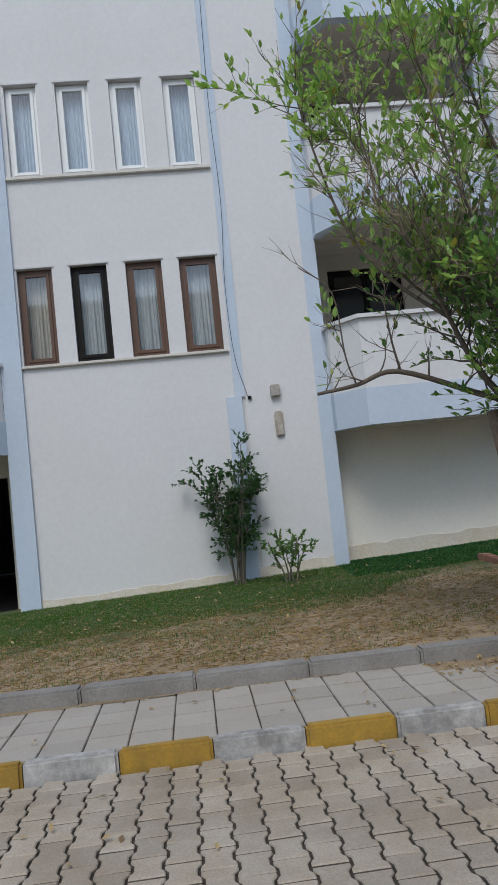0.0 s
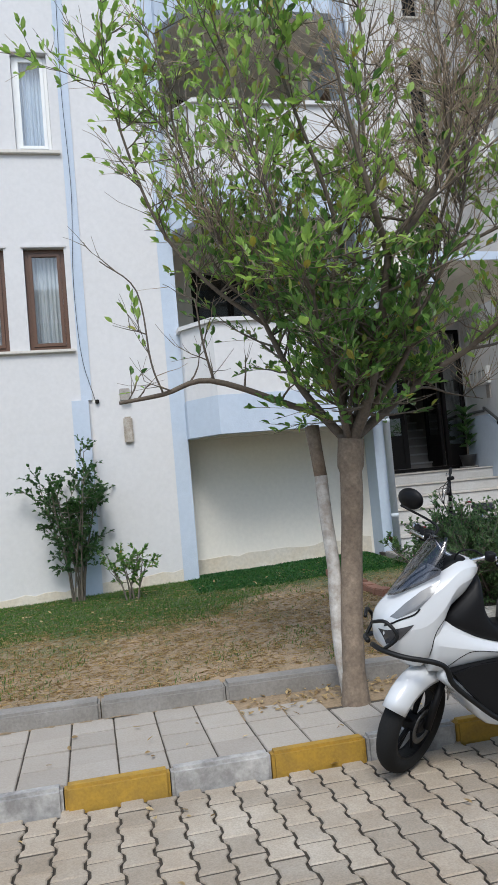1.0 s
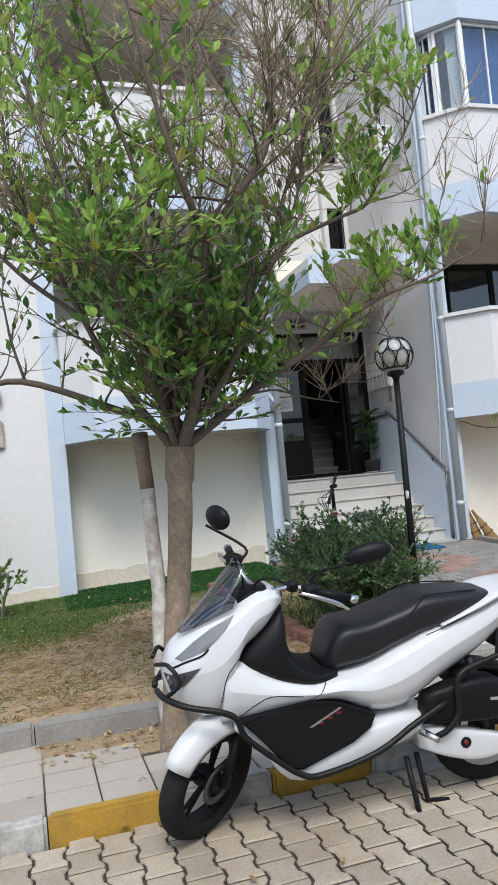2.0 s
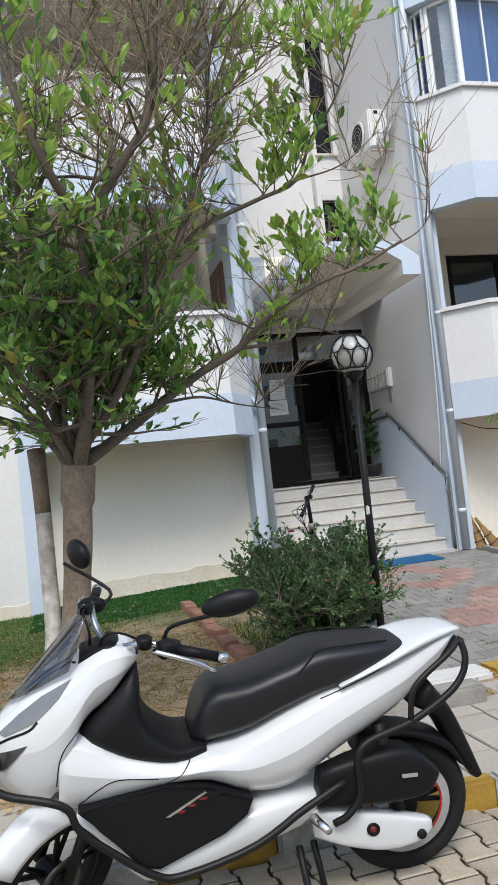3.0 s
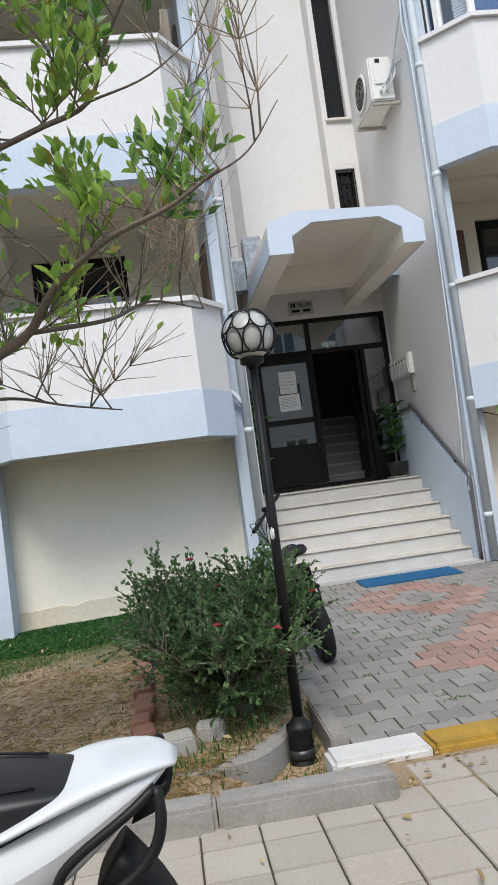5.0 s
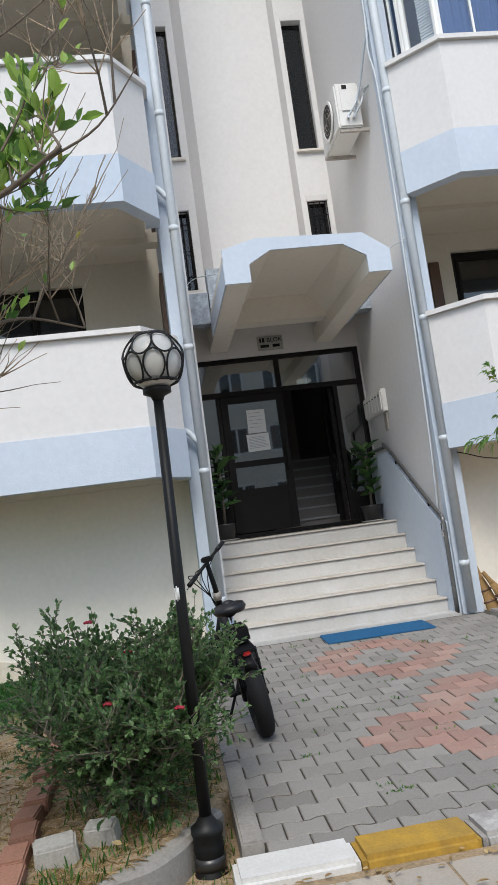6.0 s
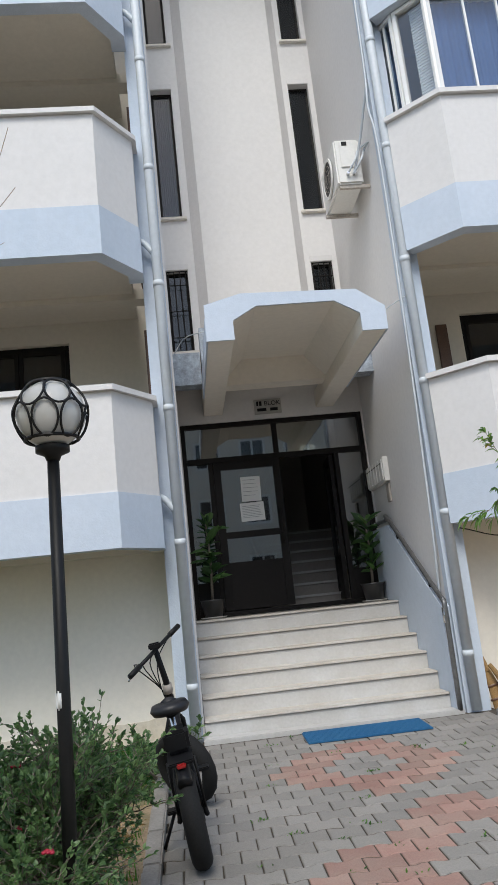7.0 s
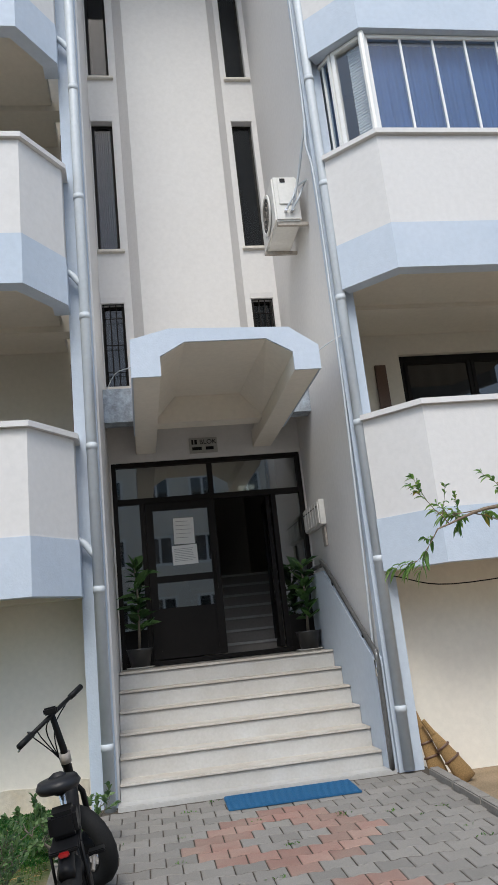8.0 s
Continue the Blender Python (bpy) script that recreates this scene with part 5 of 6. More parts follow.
    for v in (-1, 1):
        S("grip", tube([(0.4, v * 0.235, 1.045), (0.5, v * 0.345, 1.02)], 0.019, 12), BLACK, bar)
        S("bar_end", tube([(0.5, v * 0.346, 1.02), (0.522, v * 0.37, 1.014)], 0.02, 12), CHROME, bar)
        S("switch_box", loft([((0.35, 1.02), (0.35, 1.08), 0.03), ((0.4, 1.015), (0.4, 1.075), 0.035), ((0.43, 1.02), (0.43, 1.06), 0.02)], v0=v * 0.215), BLACK, bar)
        S("lever", tube(smooth_path([(0.33, v * 0.2, 1.05), (0.36, v * 0.26, 1.045), (0.42, v * 0.33, 1.02), (0.47, v * 0.365, 0.985)], 4), [0.011] * 10 + [0.008] * 3, 8), CHROME, bar)
        S("reservoir", add_lathe(bmesh.new(), [(0.025, 0), (0.027, 0.035), (0.02, 0.04)], 14, centre=(0.315, v * 0.17, 1.06)), BLACK, bar)
    for v in (-0.03, 0.04):
        S("cable", tube(smooth_path([(0.36, v * 5, 1.04), (0.27, v * 3, 1.1), (0.24, v, 1.06), (0.24, v, 0.98)], 4), 0.005, 6), BLACK, bar)
    for c, axes, yaw, foot in (((0.72, -0.31, 1.2), (0.1, 0.035, 0.043), -12, (0.5, -0.2, 1.08)), ((0.235, 0.31, 1.315), (0.036, 0.09, 0.062), 20, (0.31, 0.2, 1.12))):
        bm = bmesh.new()
        bmesh.ops.create_uvsphere(bm, u_segments=20, v_segments=12, radius=1.0, matrix=Matrix.Translation(c) @ Matrix.Rotation(radians(yaw), 4, "Z") @ Matrix.Rotation(radians(-10), 4, "Y") @ Matrix.Diagonal((*axes, 1)))
        mir = P("mirror", bm, BLACK, "black mirror housing")
        P("mirror_stem", tube(smooth_path([foot, (foot[0] + 0.03, foot[1] * 1.2, foot[2] + 0.05), (c[0] - 0.06, c[1], c[2] - 0.03)], 4), 0.007, 8), BLACK, "", True, mir)
    # rear wheel, engine, stand
    wheel("rear_wheel", s, Matrix.Translation((1.39, 0, 0.217)), 0.272, 0.047, 5, "cast rear wheel with red rim tape", BLACK)
    turn = Matrix.Translation((1.39, 0, 0.217)) @ Euler((radians(90), 0, 0)).to_matrix().to_4x4()
    part("rim_tape", add_lathe(bmesh.new(), [(0.142, 0.042), (0.149, 0.042), (0.149, 0.046), (0.142, 0.046)], 40, m=turn, hollow=True), RED_LENS, s)
    part("rim_edge", add_lathe(bmesh.new(), [(0.152, 0.036), (0.186, 0.03), (0.186, 0.04), (0.152, 0.044)], 40, m=turn, hollow=True), RIM_GREY, s)
    P("engine_cover", loft(dense([((1.0, 0.36), (1.02, 0.5), 0.04), ((1.13, 0.36), (1.18, 0.545), 0.06), ((1.28, 0.355), (1.36, 0.56), 0.065), ((1.42, 0.37), (1.47, 0.47), 0.05), ((1.46, 0.41), (1.48, 0.44), 0.02)]), 0.45, v0=-0.14), BLACK, "black transmission cover")
    P("swing_arm", loft(dense([((0.98, 0.25), (0.98, 0.345), 0.03), ((1.1, 0.2), (1.1, 0.335), 0.036), ((1.25, 0.165), (1.25, 0.31), 0.036), ((1.38, 0.18), (1.39, 0.275), 0.032), ((1.44, 0.22), (1.44, 0.26), 0.02)]), 0.4, v0=-0.14), PEARL, "silvery white swing arm cover")
    cap_m = Matrix.Translation((1.2, -0.172, 0.262)) @ Euler((radians(90), 0, 0)).to_matrix().to_4x4()
    P("cover_cap", add_lathe(bmesh.new(), [(0.024, 0.0), (0.026, 0.008), (0.018, 0.011), (0.016, 0.006)], 18, m=cap_m), BLACK)
    P("cap_centre", add_lathe(bmesh.new(), [(0.014, 0.004), (0.013, 0.01), (0.004, 0.012)], 14, m=cap_m), RED_DULL)
    P("hub_cap", add_lathe(bmesh.new(), [(0.015, 0.183), (0.019, 0.178), (0.019, 0.16), (0.012, 0.15)], 16, m=turn), BLACK)
    P("maker_mark", box(1.315, 1.375, -0.212, -0.206, 0.462, 0.474), RIM_GREY, "small pale lettering bar", False)
    P("silencer", tube(smooth_path([(0.9, 0.16, 0.25), (1.15, 0.18, 0.28), (1.5, 0.2, 0.36)], 4), [0.03] + [0.055] * 8, 14), BLACK)
    for v in (-0.12, 0.12):
        P("shock_absorber", tube([(1.33, v, 0.3), (1.27, v, 0.64)], 0.024, 10), BLACK)
    P("rear_hugger", loft(dense([((1.2, 0.49), (1.22, 0.58), 0.07), ((1.36, 0.55), (1.38, 0.585), 0.08), ((1.54, 0.49), (1.56, 0.53), 0.08), ((1.63, 0.4), (1.65, 0.41), 0.06)])), BLACK, "black rear mudguard")
    P("plate_holder", loft(dense([((1.44, 0.66), (1.52, 0.76), 0.08), ((1.53, 0.6), (1.6, 0.65), 0.07), ((1.6, 0.47), (1.66, 0.52), 0.065), ((1.69, 0.335), (1.725, 0.355), 0.05)])), BLACK, "black mud flap and plate holder")
    # crash bars and grab rail
    for v in (-1, 1):
        P("crash_bar", tube(smooth_path([(-0.15, v * 0.03, 0.655), (-0.13, v * 0.12, 0.65), (-0.05, v * 0.2, 0.63), (0.08, v * 0.235, 0.6), (0.14, v * 0.235, 0.56), (0.17, v * 0.232, 0.48), (0.28, v * 0.228, 0.37), (0.4, v * 0.225, 0.27), (0.5, v * 0.225, 0.25), (0.75, v * 0.225, 0.3), (0.95, v * 0.215, 0.4), (1.1, v * 0.2, 0.47)], 4), 0.0135, 8), IRON, "black steel crash bar")
        P("crash_hoop", tube(smooth_path([(-0.13, v * 0.12, 0.65), (-0.07, v * 0.165, 0.72), (-0.11, v * 0.13, 0.79), (-0.15, v * 0.05, 0.775)], 4), 0.0095, 7), IRON)
        P("crash_bar", tube(smooth_path([(1.05, v * 0.19, 0.31), (1.1, v * 0.205, 0.345), (1.15, v * 0.21, 0.42), (1.15, v * 0.21, 0.55), (1.2, v * 0.205, 0.612), (1.37, v * 0.195, 0.664), (1.53, v * 0.175, 0.745), (1.6, v * 0.165, 0.81), (1.625, v * 0.155, 0.88), (1.62, v * 0.13, 0.945)], 4), 0.0135, 8), IRON, "black steel rear guard")
        P("guard_hoop", tube(smooth_path([(1.37, v * 0.195, 0.66), (1.385, v * 0.19, 0.765), (1.43, v * 0.185, 0.822), (1.55, v * 0.165, 0.9), (1.62, v * 0.13, 0.945)], 4), 0.0115, 8), IRON)
        P("foot_peg", tube([(0.97, v * 0.2, 0.35), (1.0, v * 0.29, 0.345)], [0.018, 0.014], 8), CHROME)
    P("side_stand", tube([(0.93, -0.12, 0.2), (0.95, -0.18, -0.035), (0.985, -0.19, -0.04)], 0.014, 8), BLACK)
    P("centre_stand", tube([(0.99, -0.1, 0.2), (1.02, -0.13, -0.01), (1.12, -0.14, -0.02)], 0.013, 8), BLACK)
    return s

scooter = build_scooter()

# ---- street lamp ----
def build_lamp():
    x, y, g = 4.12, 6.87, 0.055
    ob = tagged(part("street_lamp", tube([(x - 0.012, y, g + 0.2), (x, y, 2.28)], [0.029, 0.024], 14), IRON, smooth=True), "black iron lamp post with a caged white globe", "street lamp")
    part("base", add_lathe(bmesh.new(), [(0.085, 0), (0.086, 0.04), (0.068, 0.06), (0.064, 0.13), (0.07, 0.15), (0.066, 0.165), (0.066, 0.2), (0.074, 0.22), (0.072, 0.245), (0.05, 0.26), (0.03, 0.29)], 20, centre=(x - 0.012, y, g)), IRON, ob, "", True)
    part("base_wrap", tube([(x - 0.012, y, g + 0.07), (x - 0.012, y, g + 0.12)], 0.071, 16), POT, ob, "", True)
    part("sticker", box(x - 0.031, x - 0.001, y - 0.031, y - 0.012, 1.3, 1.37, 0.008), PAPER, ob, "torn white sticker", True)
    part("collar", add_lathe(bmesh.new(), [(0.026, 0), (0.034, 0.02), (0.068, 0.035), (0.068, 0.06), (0.05, 0.065)], 20, centre=(x, y, 2.25)), IRON, ob, "", True)
    R, cz = 0.138, 2.442
    prof = [(R * math.sin(a), -R * math.cos(a)) for a in [radians(18 + 158 * i / 14) for i in range(15)]]
    globe = part("globe", add_lathe(bmesh.new(), [(r, cz + h) for r, h in prof], 28, centre=(x, y, 0)), GLOBE, ob, "white opal globe", True)
    Rc = R + 0.012
    def ball(lon, lat):
        return (x + Rc * math.cos(lat) * math.cos(lon), y + Rc * math.cos(lat) * math.sin(lon), cz + Rc * math.sin(lat))
    for k in range(8):
        lon = 2 * math.pi * k / 8
        # petal-shaped loops in two tiers
        lo = [ball(lon + 0.36 * math.sin(t), radians(-18) + radians(30) * -math.cos(t)) for t in [2 * math.pi * i / 20 for i in range(21)]]
        part("cage_loop", tube(lo, 0.005, 5), IRON, globe)
        hi = [ball(lon + 0.39 + 0.36 * math.sin(t) / max(0.55, math.cos(radians(26 + 22 * -math.cos(t)))), radians(30) + radians(26) * -math.cos(t)) for t in [2 * math.pi * i / 20 for i in range(21)]]
        part("cage_loop", tube(hi, 0.005, 5), IRON, globe)
    for lat in (radians(-45), radians(57)):
        part("cage_hoop", tube([ball(2 * math.pi * i / 32, lat) for i in range(33)], 0.007, 5), IRON, globe)
    return ob
build_lamp()

# ---- electric folding bicycle, leaning towards the bush ----
def build_bike():
    b = tagged(empty("bicycle", pose(4.57, 8.24, walk_height(8.24), 3.0, -8.5, 2.0)), "black electric folding bicycle with fat tyres, parked on the path", "bicycle")
    P = lambda n, bm, mat, lab="", sm=True, par=None, m=None: part(n, bm, mat, par or b, lab, sm, m)  # noqa: E731
    def fat_wheel(name, m):
        turn = Euler((0, radians(90), 0)).to_matrix().to_4x4()
        bm = bmesh.new()
        sides, rings = 40, []
        for i in range(14):
            a = 2 * math.pi * i / 14
            rr_, zz = 0.202 + 0.053 * math.cos(a), 0.056 * math.sin(a)
            rings.append([bm.verts.new(turn @ Vector(((rr_ + (0.004 if k % 2 and abs(a - math.pi) > 2 else 0)) * math.cos(2 * math.pi * k / sides), (rr_ + (0.004 if k % 2 and abs(a - math.pi) > 2 else 0)) * math.sin(2 * math.pi * k / sides), zz))) for k in range(sides)])
        for i in range(14):
            p, q = rings[i], rings[(i + 1) % 14]
            for k in range(sides):
                bm.faces.new((p[k], p[(k + 1) % sides], q[(k + 1) % sides], q[k]))
        w = P(name, bm, RUBBER, "fat knobbly tyre", True, None, m)
        part("rim", add_lathe(bmesh.new(), [(0.15, -0.035), (0.17, -0.035), (0.17, 0.035), (0.15, 0.035)], 30, m=turn, hollow=True), BLACK, w)
        part("hub", add_lathe(bmesh.new(), [(0.03, -0.06), (0.07, -0.04), (0.07, 0.04), (0.03, 0.06)], 18, m=turn), BLACK, w)
        for k in range(10):
            a = 2 * math.pi * k / 10
            part("spoke", tube([(0.0, 0.06 * math.cos(a), 0.06 * math.sin(a)), (0.0, 0.153 * math.cos(a + 0.2), 0.153 * math.sin(a + 0.2))], 0.003, 4), CHROME, w)
        return w
    fat_wheel("rear_wheel", Matrix.Translation((0, 0, 0.255)))
    st = Matrix.Translation((0.0, 1.06, 0.255)) @ Matrix.Rotation(radians(42), 4, Vector((0, -0.3, 1)).normalized())
    fat_wheel("front_wheel", st)
    P("main_frame", tube(smooth_path([(0, 0.38, 0.3), (0, 0.52, 0.46), (0, 0.75, 0.55), (0, 0.92, 0.7)], 4), 0.04, 10), BLACK, "black folding frame")
    for x in (-0.075, 0.075):
        P("chain_stay", tube([(x, 0.0, 0.255), (x * 0.6, 0.36, 0.3)], 0.014, 8), BLACK)
        P("seat_stay", tube([(x, 0.0, 0.255), (x * 0.5, 0.3, 0.56)], 0.012, 8), BLACK)
        P("rack_leg", tube([(x, 0.02, 0.27), (x, 0.0, 0.56)], 0.008, 6), BLACK)
        part("fork_leg", tube([(x, 0.0, 0.0), (x, -0.08, 0.3), (0.0, -0.12, 0.42)], 0.018, 8), BLACK, b, "", True, st)
    P("rear_rack", box(-0.07, 0.07, -0.12, 0.24, 0.555, 0.575, 0.006), BLACK, "black rear rack", False)
    P("rear_fender", tube(smooth_path([(0, -0.16, 0.47), (0, -0.06, 0.525), (0, 0.04, 0.53), (0, 0.14, 0.5)], 4), 0.04, 8), BLACK)
    P("rear_light", box(-0.025, 0.025, -0.14, -0.12, 0.545, 0.57, 0.006), RED_LENS, "red rear reflector", False)
    P("seat_post", tube([(0, 0.36, 0.3), (0, 0.27, 0.78)], 0.017, 10), CHROME)
    seat = P("saddle", add_lathe(bmesh.new(), [(0.03, 0.77), (0.1, 0.775), (0.115, 0.8), (0.1, 0.83), (0.04, 0.835)], 20, centre=(0, 0.2, 0)), VINYL, "black saddle")
    P("saddle_nose", tube([(0, 0.22, 0.8), (0, 0.42, 0.8)], [0.06, 0.022], 12), VINYL, "", True, seat)
    P("bag", box(-0.07, 0.07, 0.04, 0.22, 0.58, 0.7, 0.02), BLACK, "small black bag on the rack", False)
    P("head_tube", tube([(0, 0.93, 0.62), (0, 0.9, 0.76)], 0.028, 12), BLACK)
    bar_c = Vector((-0.02, 0.76, 1.08))
    P("stem", tube([(0, 0.9, 0.72), (0.0, 0.86, 0.86), bar_c], [0.024, 0.021, 0.017], 10), BLACK)
    P("stem_hinge", tube([(0, 0.885, 0.78), (0, 0.87, 0.84)], 0.033, 10), GALV)
    dirx = Vector((0.23, 0.3, 0.12)).normalized()
    hb = P("handlebar", tube([bar_c - dirx * 0.3, bar_c + dirx * 0.3], 0.013, 10), BLACK, "black handlebar")
    for sgn in (-1, 1):
        P("grip", tube([bar_c + dirx * 0.19 * sgn, bar_c + dirx * 0.31 * sgn], 0.018, 10), BLACK, "", True, hb)
        P("brake_lever", tube([bar_c + dirx * 0.17 * sgn, bar_c + dirx * 0.2 * sgn + Vector((-0.03, 0.05, -0.02)), bar_c + dirx * 0.29 * sgn + Vector((-0.03, 0.06, -0.04))], 0.006, 6), CHROME, "", True, hb)
    P("display", box(bar_c.x - 0.04, bar_c.x + 0.04, bar_c.y - 0.06, bar_c.y - 0.02, bar_c.z + 0.01, bar_c.z + 0.05, 0.008), BLACK, "small display", False, hb)
    for k in range(4):
        P("cable", tube(smooth_path([bar_c + dirx * 0.12 * (k - 1.5), (0.05 * (k - 1.5) - 0.1, 0.84, 1.0), (-0.04, 0.95, 0.8), (0, 0.92, 0.65)], 4), 0.004, 5), BLACK, "", True, hb)
    crank = P("crank", add_lathe(bmesh.new(), [(0.02, 0.05), (0.085, 0.052), (0.085, 0.058), (0.02, 0.06)], 24, centre=(0, 0, 0), m=Matrix.Translation((0, 0.42, 0.29)) @ Euler((0, radians(90), 0)).to_matrix().to_4x4()), BLACK)
    for sgn, dy in ((1, 0.12), (-1, -0.12)):
        P("crank_arm", tube([(0.07 * sgn, 0.42, 0.29), (0.09 * sgn, 0.42 + dy, 0.29 + 0.06 * sgn)], 0.011, 6), GALV, "", True, crank)
        P("pedal", box(0.1 * sgn - 0.045, 0.1 * sgn + 0.045, 0.42 + dy - 0.04, 0.42 + dy + 0.04, 0.28 + 0.06 * sgn, 0.3 + 0.06 * sgn, 0.005), BLACK, "", False, crank)
    P("kick_stand", tube([(-0.06, 0.3, 0.3), (-0.2, 0.3, 0.045)], 0.01, 6), BLACK)
    return b
build_bike()

# ---- citrus tree ----
def build_tree():
    tree = tagged(part("citrus_tree", add_tube(bmesh.new(), smooth_path([(1.93, 5.7, 0.12), (1.95, 5.74, 0.35), (2.0, 5.82, 0.7), (2.07, 5.92, 1.05), (2.11, 5.93, 1.4), (2.13, 5.95, 1.62), (2.15, 5.95, 1.8)], 5), [0.1, 0.092, 0.086, 0.08, 0.077] + [0.07] * 14 + [0.074] * 6 + [0.088] * 6, 16), BARK, smooth=True), "citrus tree with two trunks, one whitewashed and cut off", "tree")
    part("stub_trunk", add_tube(bmesh.new(), smooth_path([(1.93, 5.78, 0.12), (1.92, 5.86, 0.5), (1.95, 5.95, 0.95), (1.95, 6.02, 1.3), (1.95, 6.05, 1.57)], 5), [0.05] * 10 + [0.043] * 11, 12), LIME, tree, "whitewashed lower trunk", True)
    part("stub_top", tube([(1.95, 6.05, 1.57), (1.945, 6.09, 1.75), (1.94, 6.12, 1.91)], [0.043, 0.044, 0.05], 12), BARK, tree, "bare cut stub", True)
    # bare low limb with a few tufts
    low = [
        ([(2.12, 5.95, 1.78), (2.0, 6.1, 1.98), (1.84, 6.155, 2.06), (1.28, 6.16, 2.27), (0.95, 6.1, 2.19), (0.66, 6.1, 2.15)], 0.030, 0.012, 0.3, 0.9),
        ([(1.3, 6.16, 2.27), (1.24, 6.1, 2.5), (1.2, 6.05, 2.8)], 0.010, 0.005, 0.3, 0.5),
        ([(0.95, 6.1, 2.19), (0.88, 6.05, 2.4), (0.82, 6.0, 2.85), (0.6, 6.0, 3.05)], 0.007, 0.004, 0.2, 0.4),
    ]
    # dense heart of the crown, its shade painted with darker leaves
    heart = [
        ([(2.14, 5.95, 1.75), (2.2, 5.75, 2.0), (2.24, 5.55, 2.35), (2.25, 5.3, 2.84)], 0.042, 0.022, 0.3, 2.2),
        ([(2.14, 5.95, 1.8), (2.02, 5.75, 2.2), (1.95, 5.55, 2.6), (2.0, 5.4, 3.0)], 0.034, 0.010, 0.2, 2.4),
        ([(2.12, 5.98, 1.8), (1.85, 6.05, 2.2), (1.65, 6.0, 2.6), (1.5, 5.9, 2.9)], 0.030, 0.010, 0.3, 2.4),
        ([(2.14, 5.98, 1.82), (2.2, 6.25, 2.3), (2.15, 6.45, 2.8), (2.0, 6.5, 3.1)], 0.030, 0.010, 0.2, 2.4),
        ([(2.15, 5.9, 1.85), (2.35, 5.75, 2.1), (2.5, 5.6, 2.4), (2.55, 5.5, 2.8)], 0.028, 0.010, 0.1, 2.4),
        ([(2.12, 5.9, 1.8), (2.0, 5.7, 2.05), (1.85, 5.45, 2.3), (1.75, 5.25, 2.6)], 0.022, 0.008, 0.2, 2.0),
        ([(2.16, 5.95, 1.8), (2.3, 6.1, 2.1), (2.5, 6.2, 2.4), (2.65, 6.2, 2.75)], 0.022, 0.008, 0.1, 2.0),
        ([(2.14, 5.9, 1.85), (2.1, 5.75, 2.05), (2.15, 5.6, 2.25)], 0.015, 0.008, 0.1, 1.6),
    ]
    # airy upper crown
    left = [
        ([(2.0, 5.4, 3.0), (1.85, 5.3, 3.4), (1.7, 5.3, 3.9), (1.6, 5.3, 4.5)], 0.014, 0.006, 0.0, 2.2),
        ([(1.5, 5.9, 2.9), (1.3, 5.9, 3.3), (1.15, 5.9, 3.8), (1.05, 5.9, 4.5)], 0.014, 0.005, 0.0, 2.6),
        ([(1.65, 6.0, 2.6), (1.3, 6.05, 2.9), (1.0, 6.05, 3.3), (0.8, 6.0, 3.9), (0.7, 6.0, 4.4)], 0.016, 0.005, 0.15, 2.4),
        ([(2.0, 6.5, 3.1), (1.8, 6.5, 3.6), (1.6, 6.5, 4.2), (1.5, 6.5, 4.9)], 0.014, 0.005, 0.0, 1.8),
        ([(1.75, 5.25, 2.6), (1.55, 5.15, 3.0), (1.4, 5.1, 3.5), (1.3, 5.1, 4.0)], 0.012, 0.005, 0.0, 2.2),
        ([(1.7, 6.2, 2.7), (1.4, 6.3, 3.1), (1.3, 6.3, 3.7), (1.3, 6.3, 4.4)], 0.012, 0.005, 0.0, 2.2),
        ([(2.25, 5.3, 2.84), (2.1, 5.1, 3.05), (1.98, 5.0, 3.4), (1.85, 4.9, 3.9)], 0.024, 0.006, 0.1, 0.7),
    ]
    right = [
        ([(2.17, 5.95, 1.8), (2.4, 6.0, 1.95), (2.62, 6.03, 2.1), (2.84, 6.0, 2.24), (3.07, 5.95, 2.36), (3.22, 5.8, 2.5), (3.45, 5.65, 2.62), (3.7, 5.58, 2.7), (3.9, 5.5, 2.8)], 0.034, 0.006, 0.14, 3.2),
        ([(2.3, 5.85, 2.1), (2.6, 5.75, 2.65), (2.85, 5.75, 2.95), (3.2, 5.75, 3.12), (3.44, 5.75, 3.23), (3.54, 5.7, 3.45), (3.66, 5.6, 3.62), (3.8, 5.55, 3.95)], 0.018, 0.004, 0.15, 2.6),
        ([(2.7, 5.75, 2.78), (2.95, 5.8, 3.4), (3.2, 5.85, 3.85), (3.5, 5.9, 4.1), (3.72, 5.95, 4.2)], 0.013, 0.004, 0.1, 2.4),
        ([(3.5, 5.9, 4.1), (3.6, 5.9, 4.4), (3.6, 5.9, 4.8)], 0.008, 0.003, 0.0, 0.7),
    ]
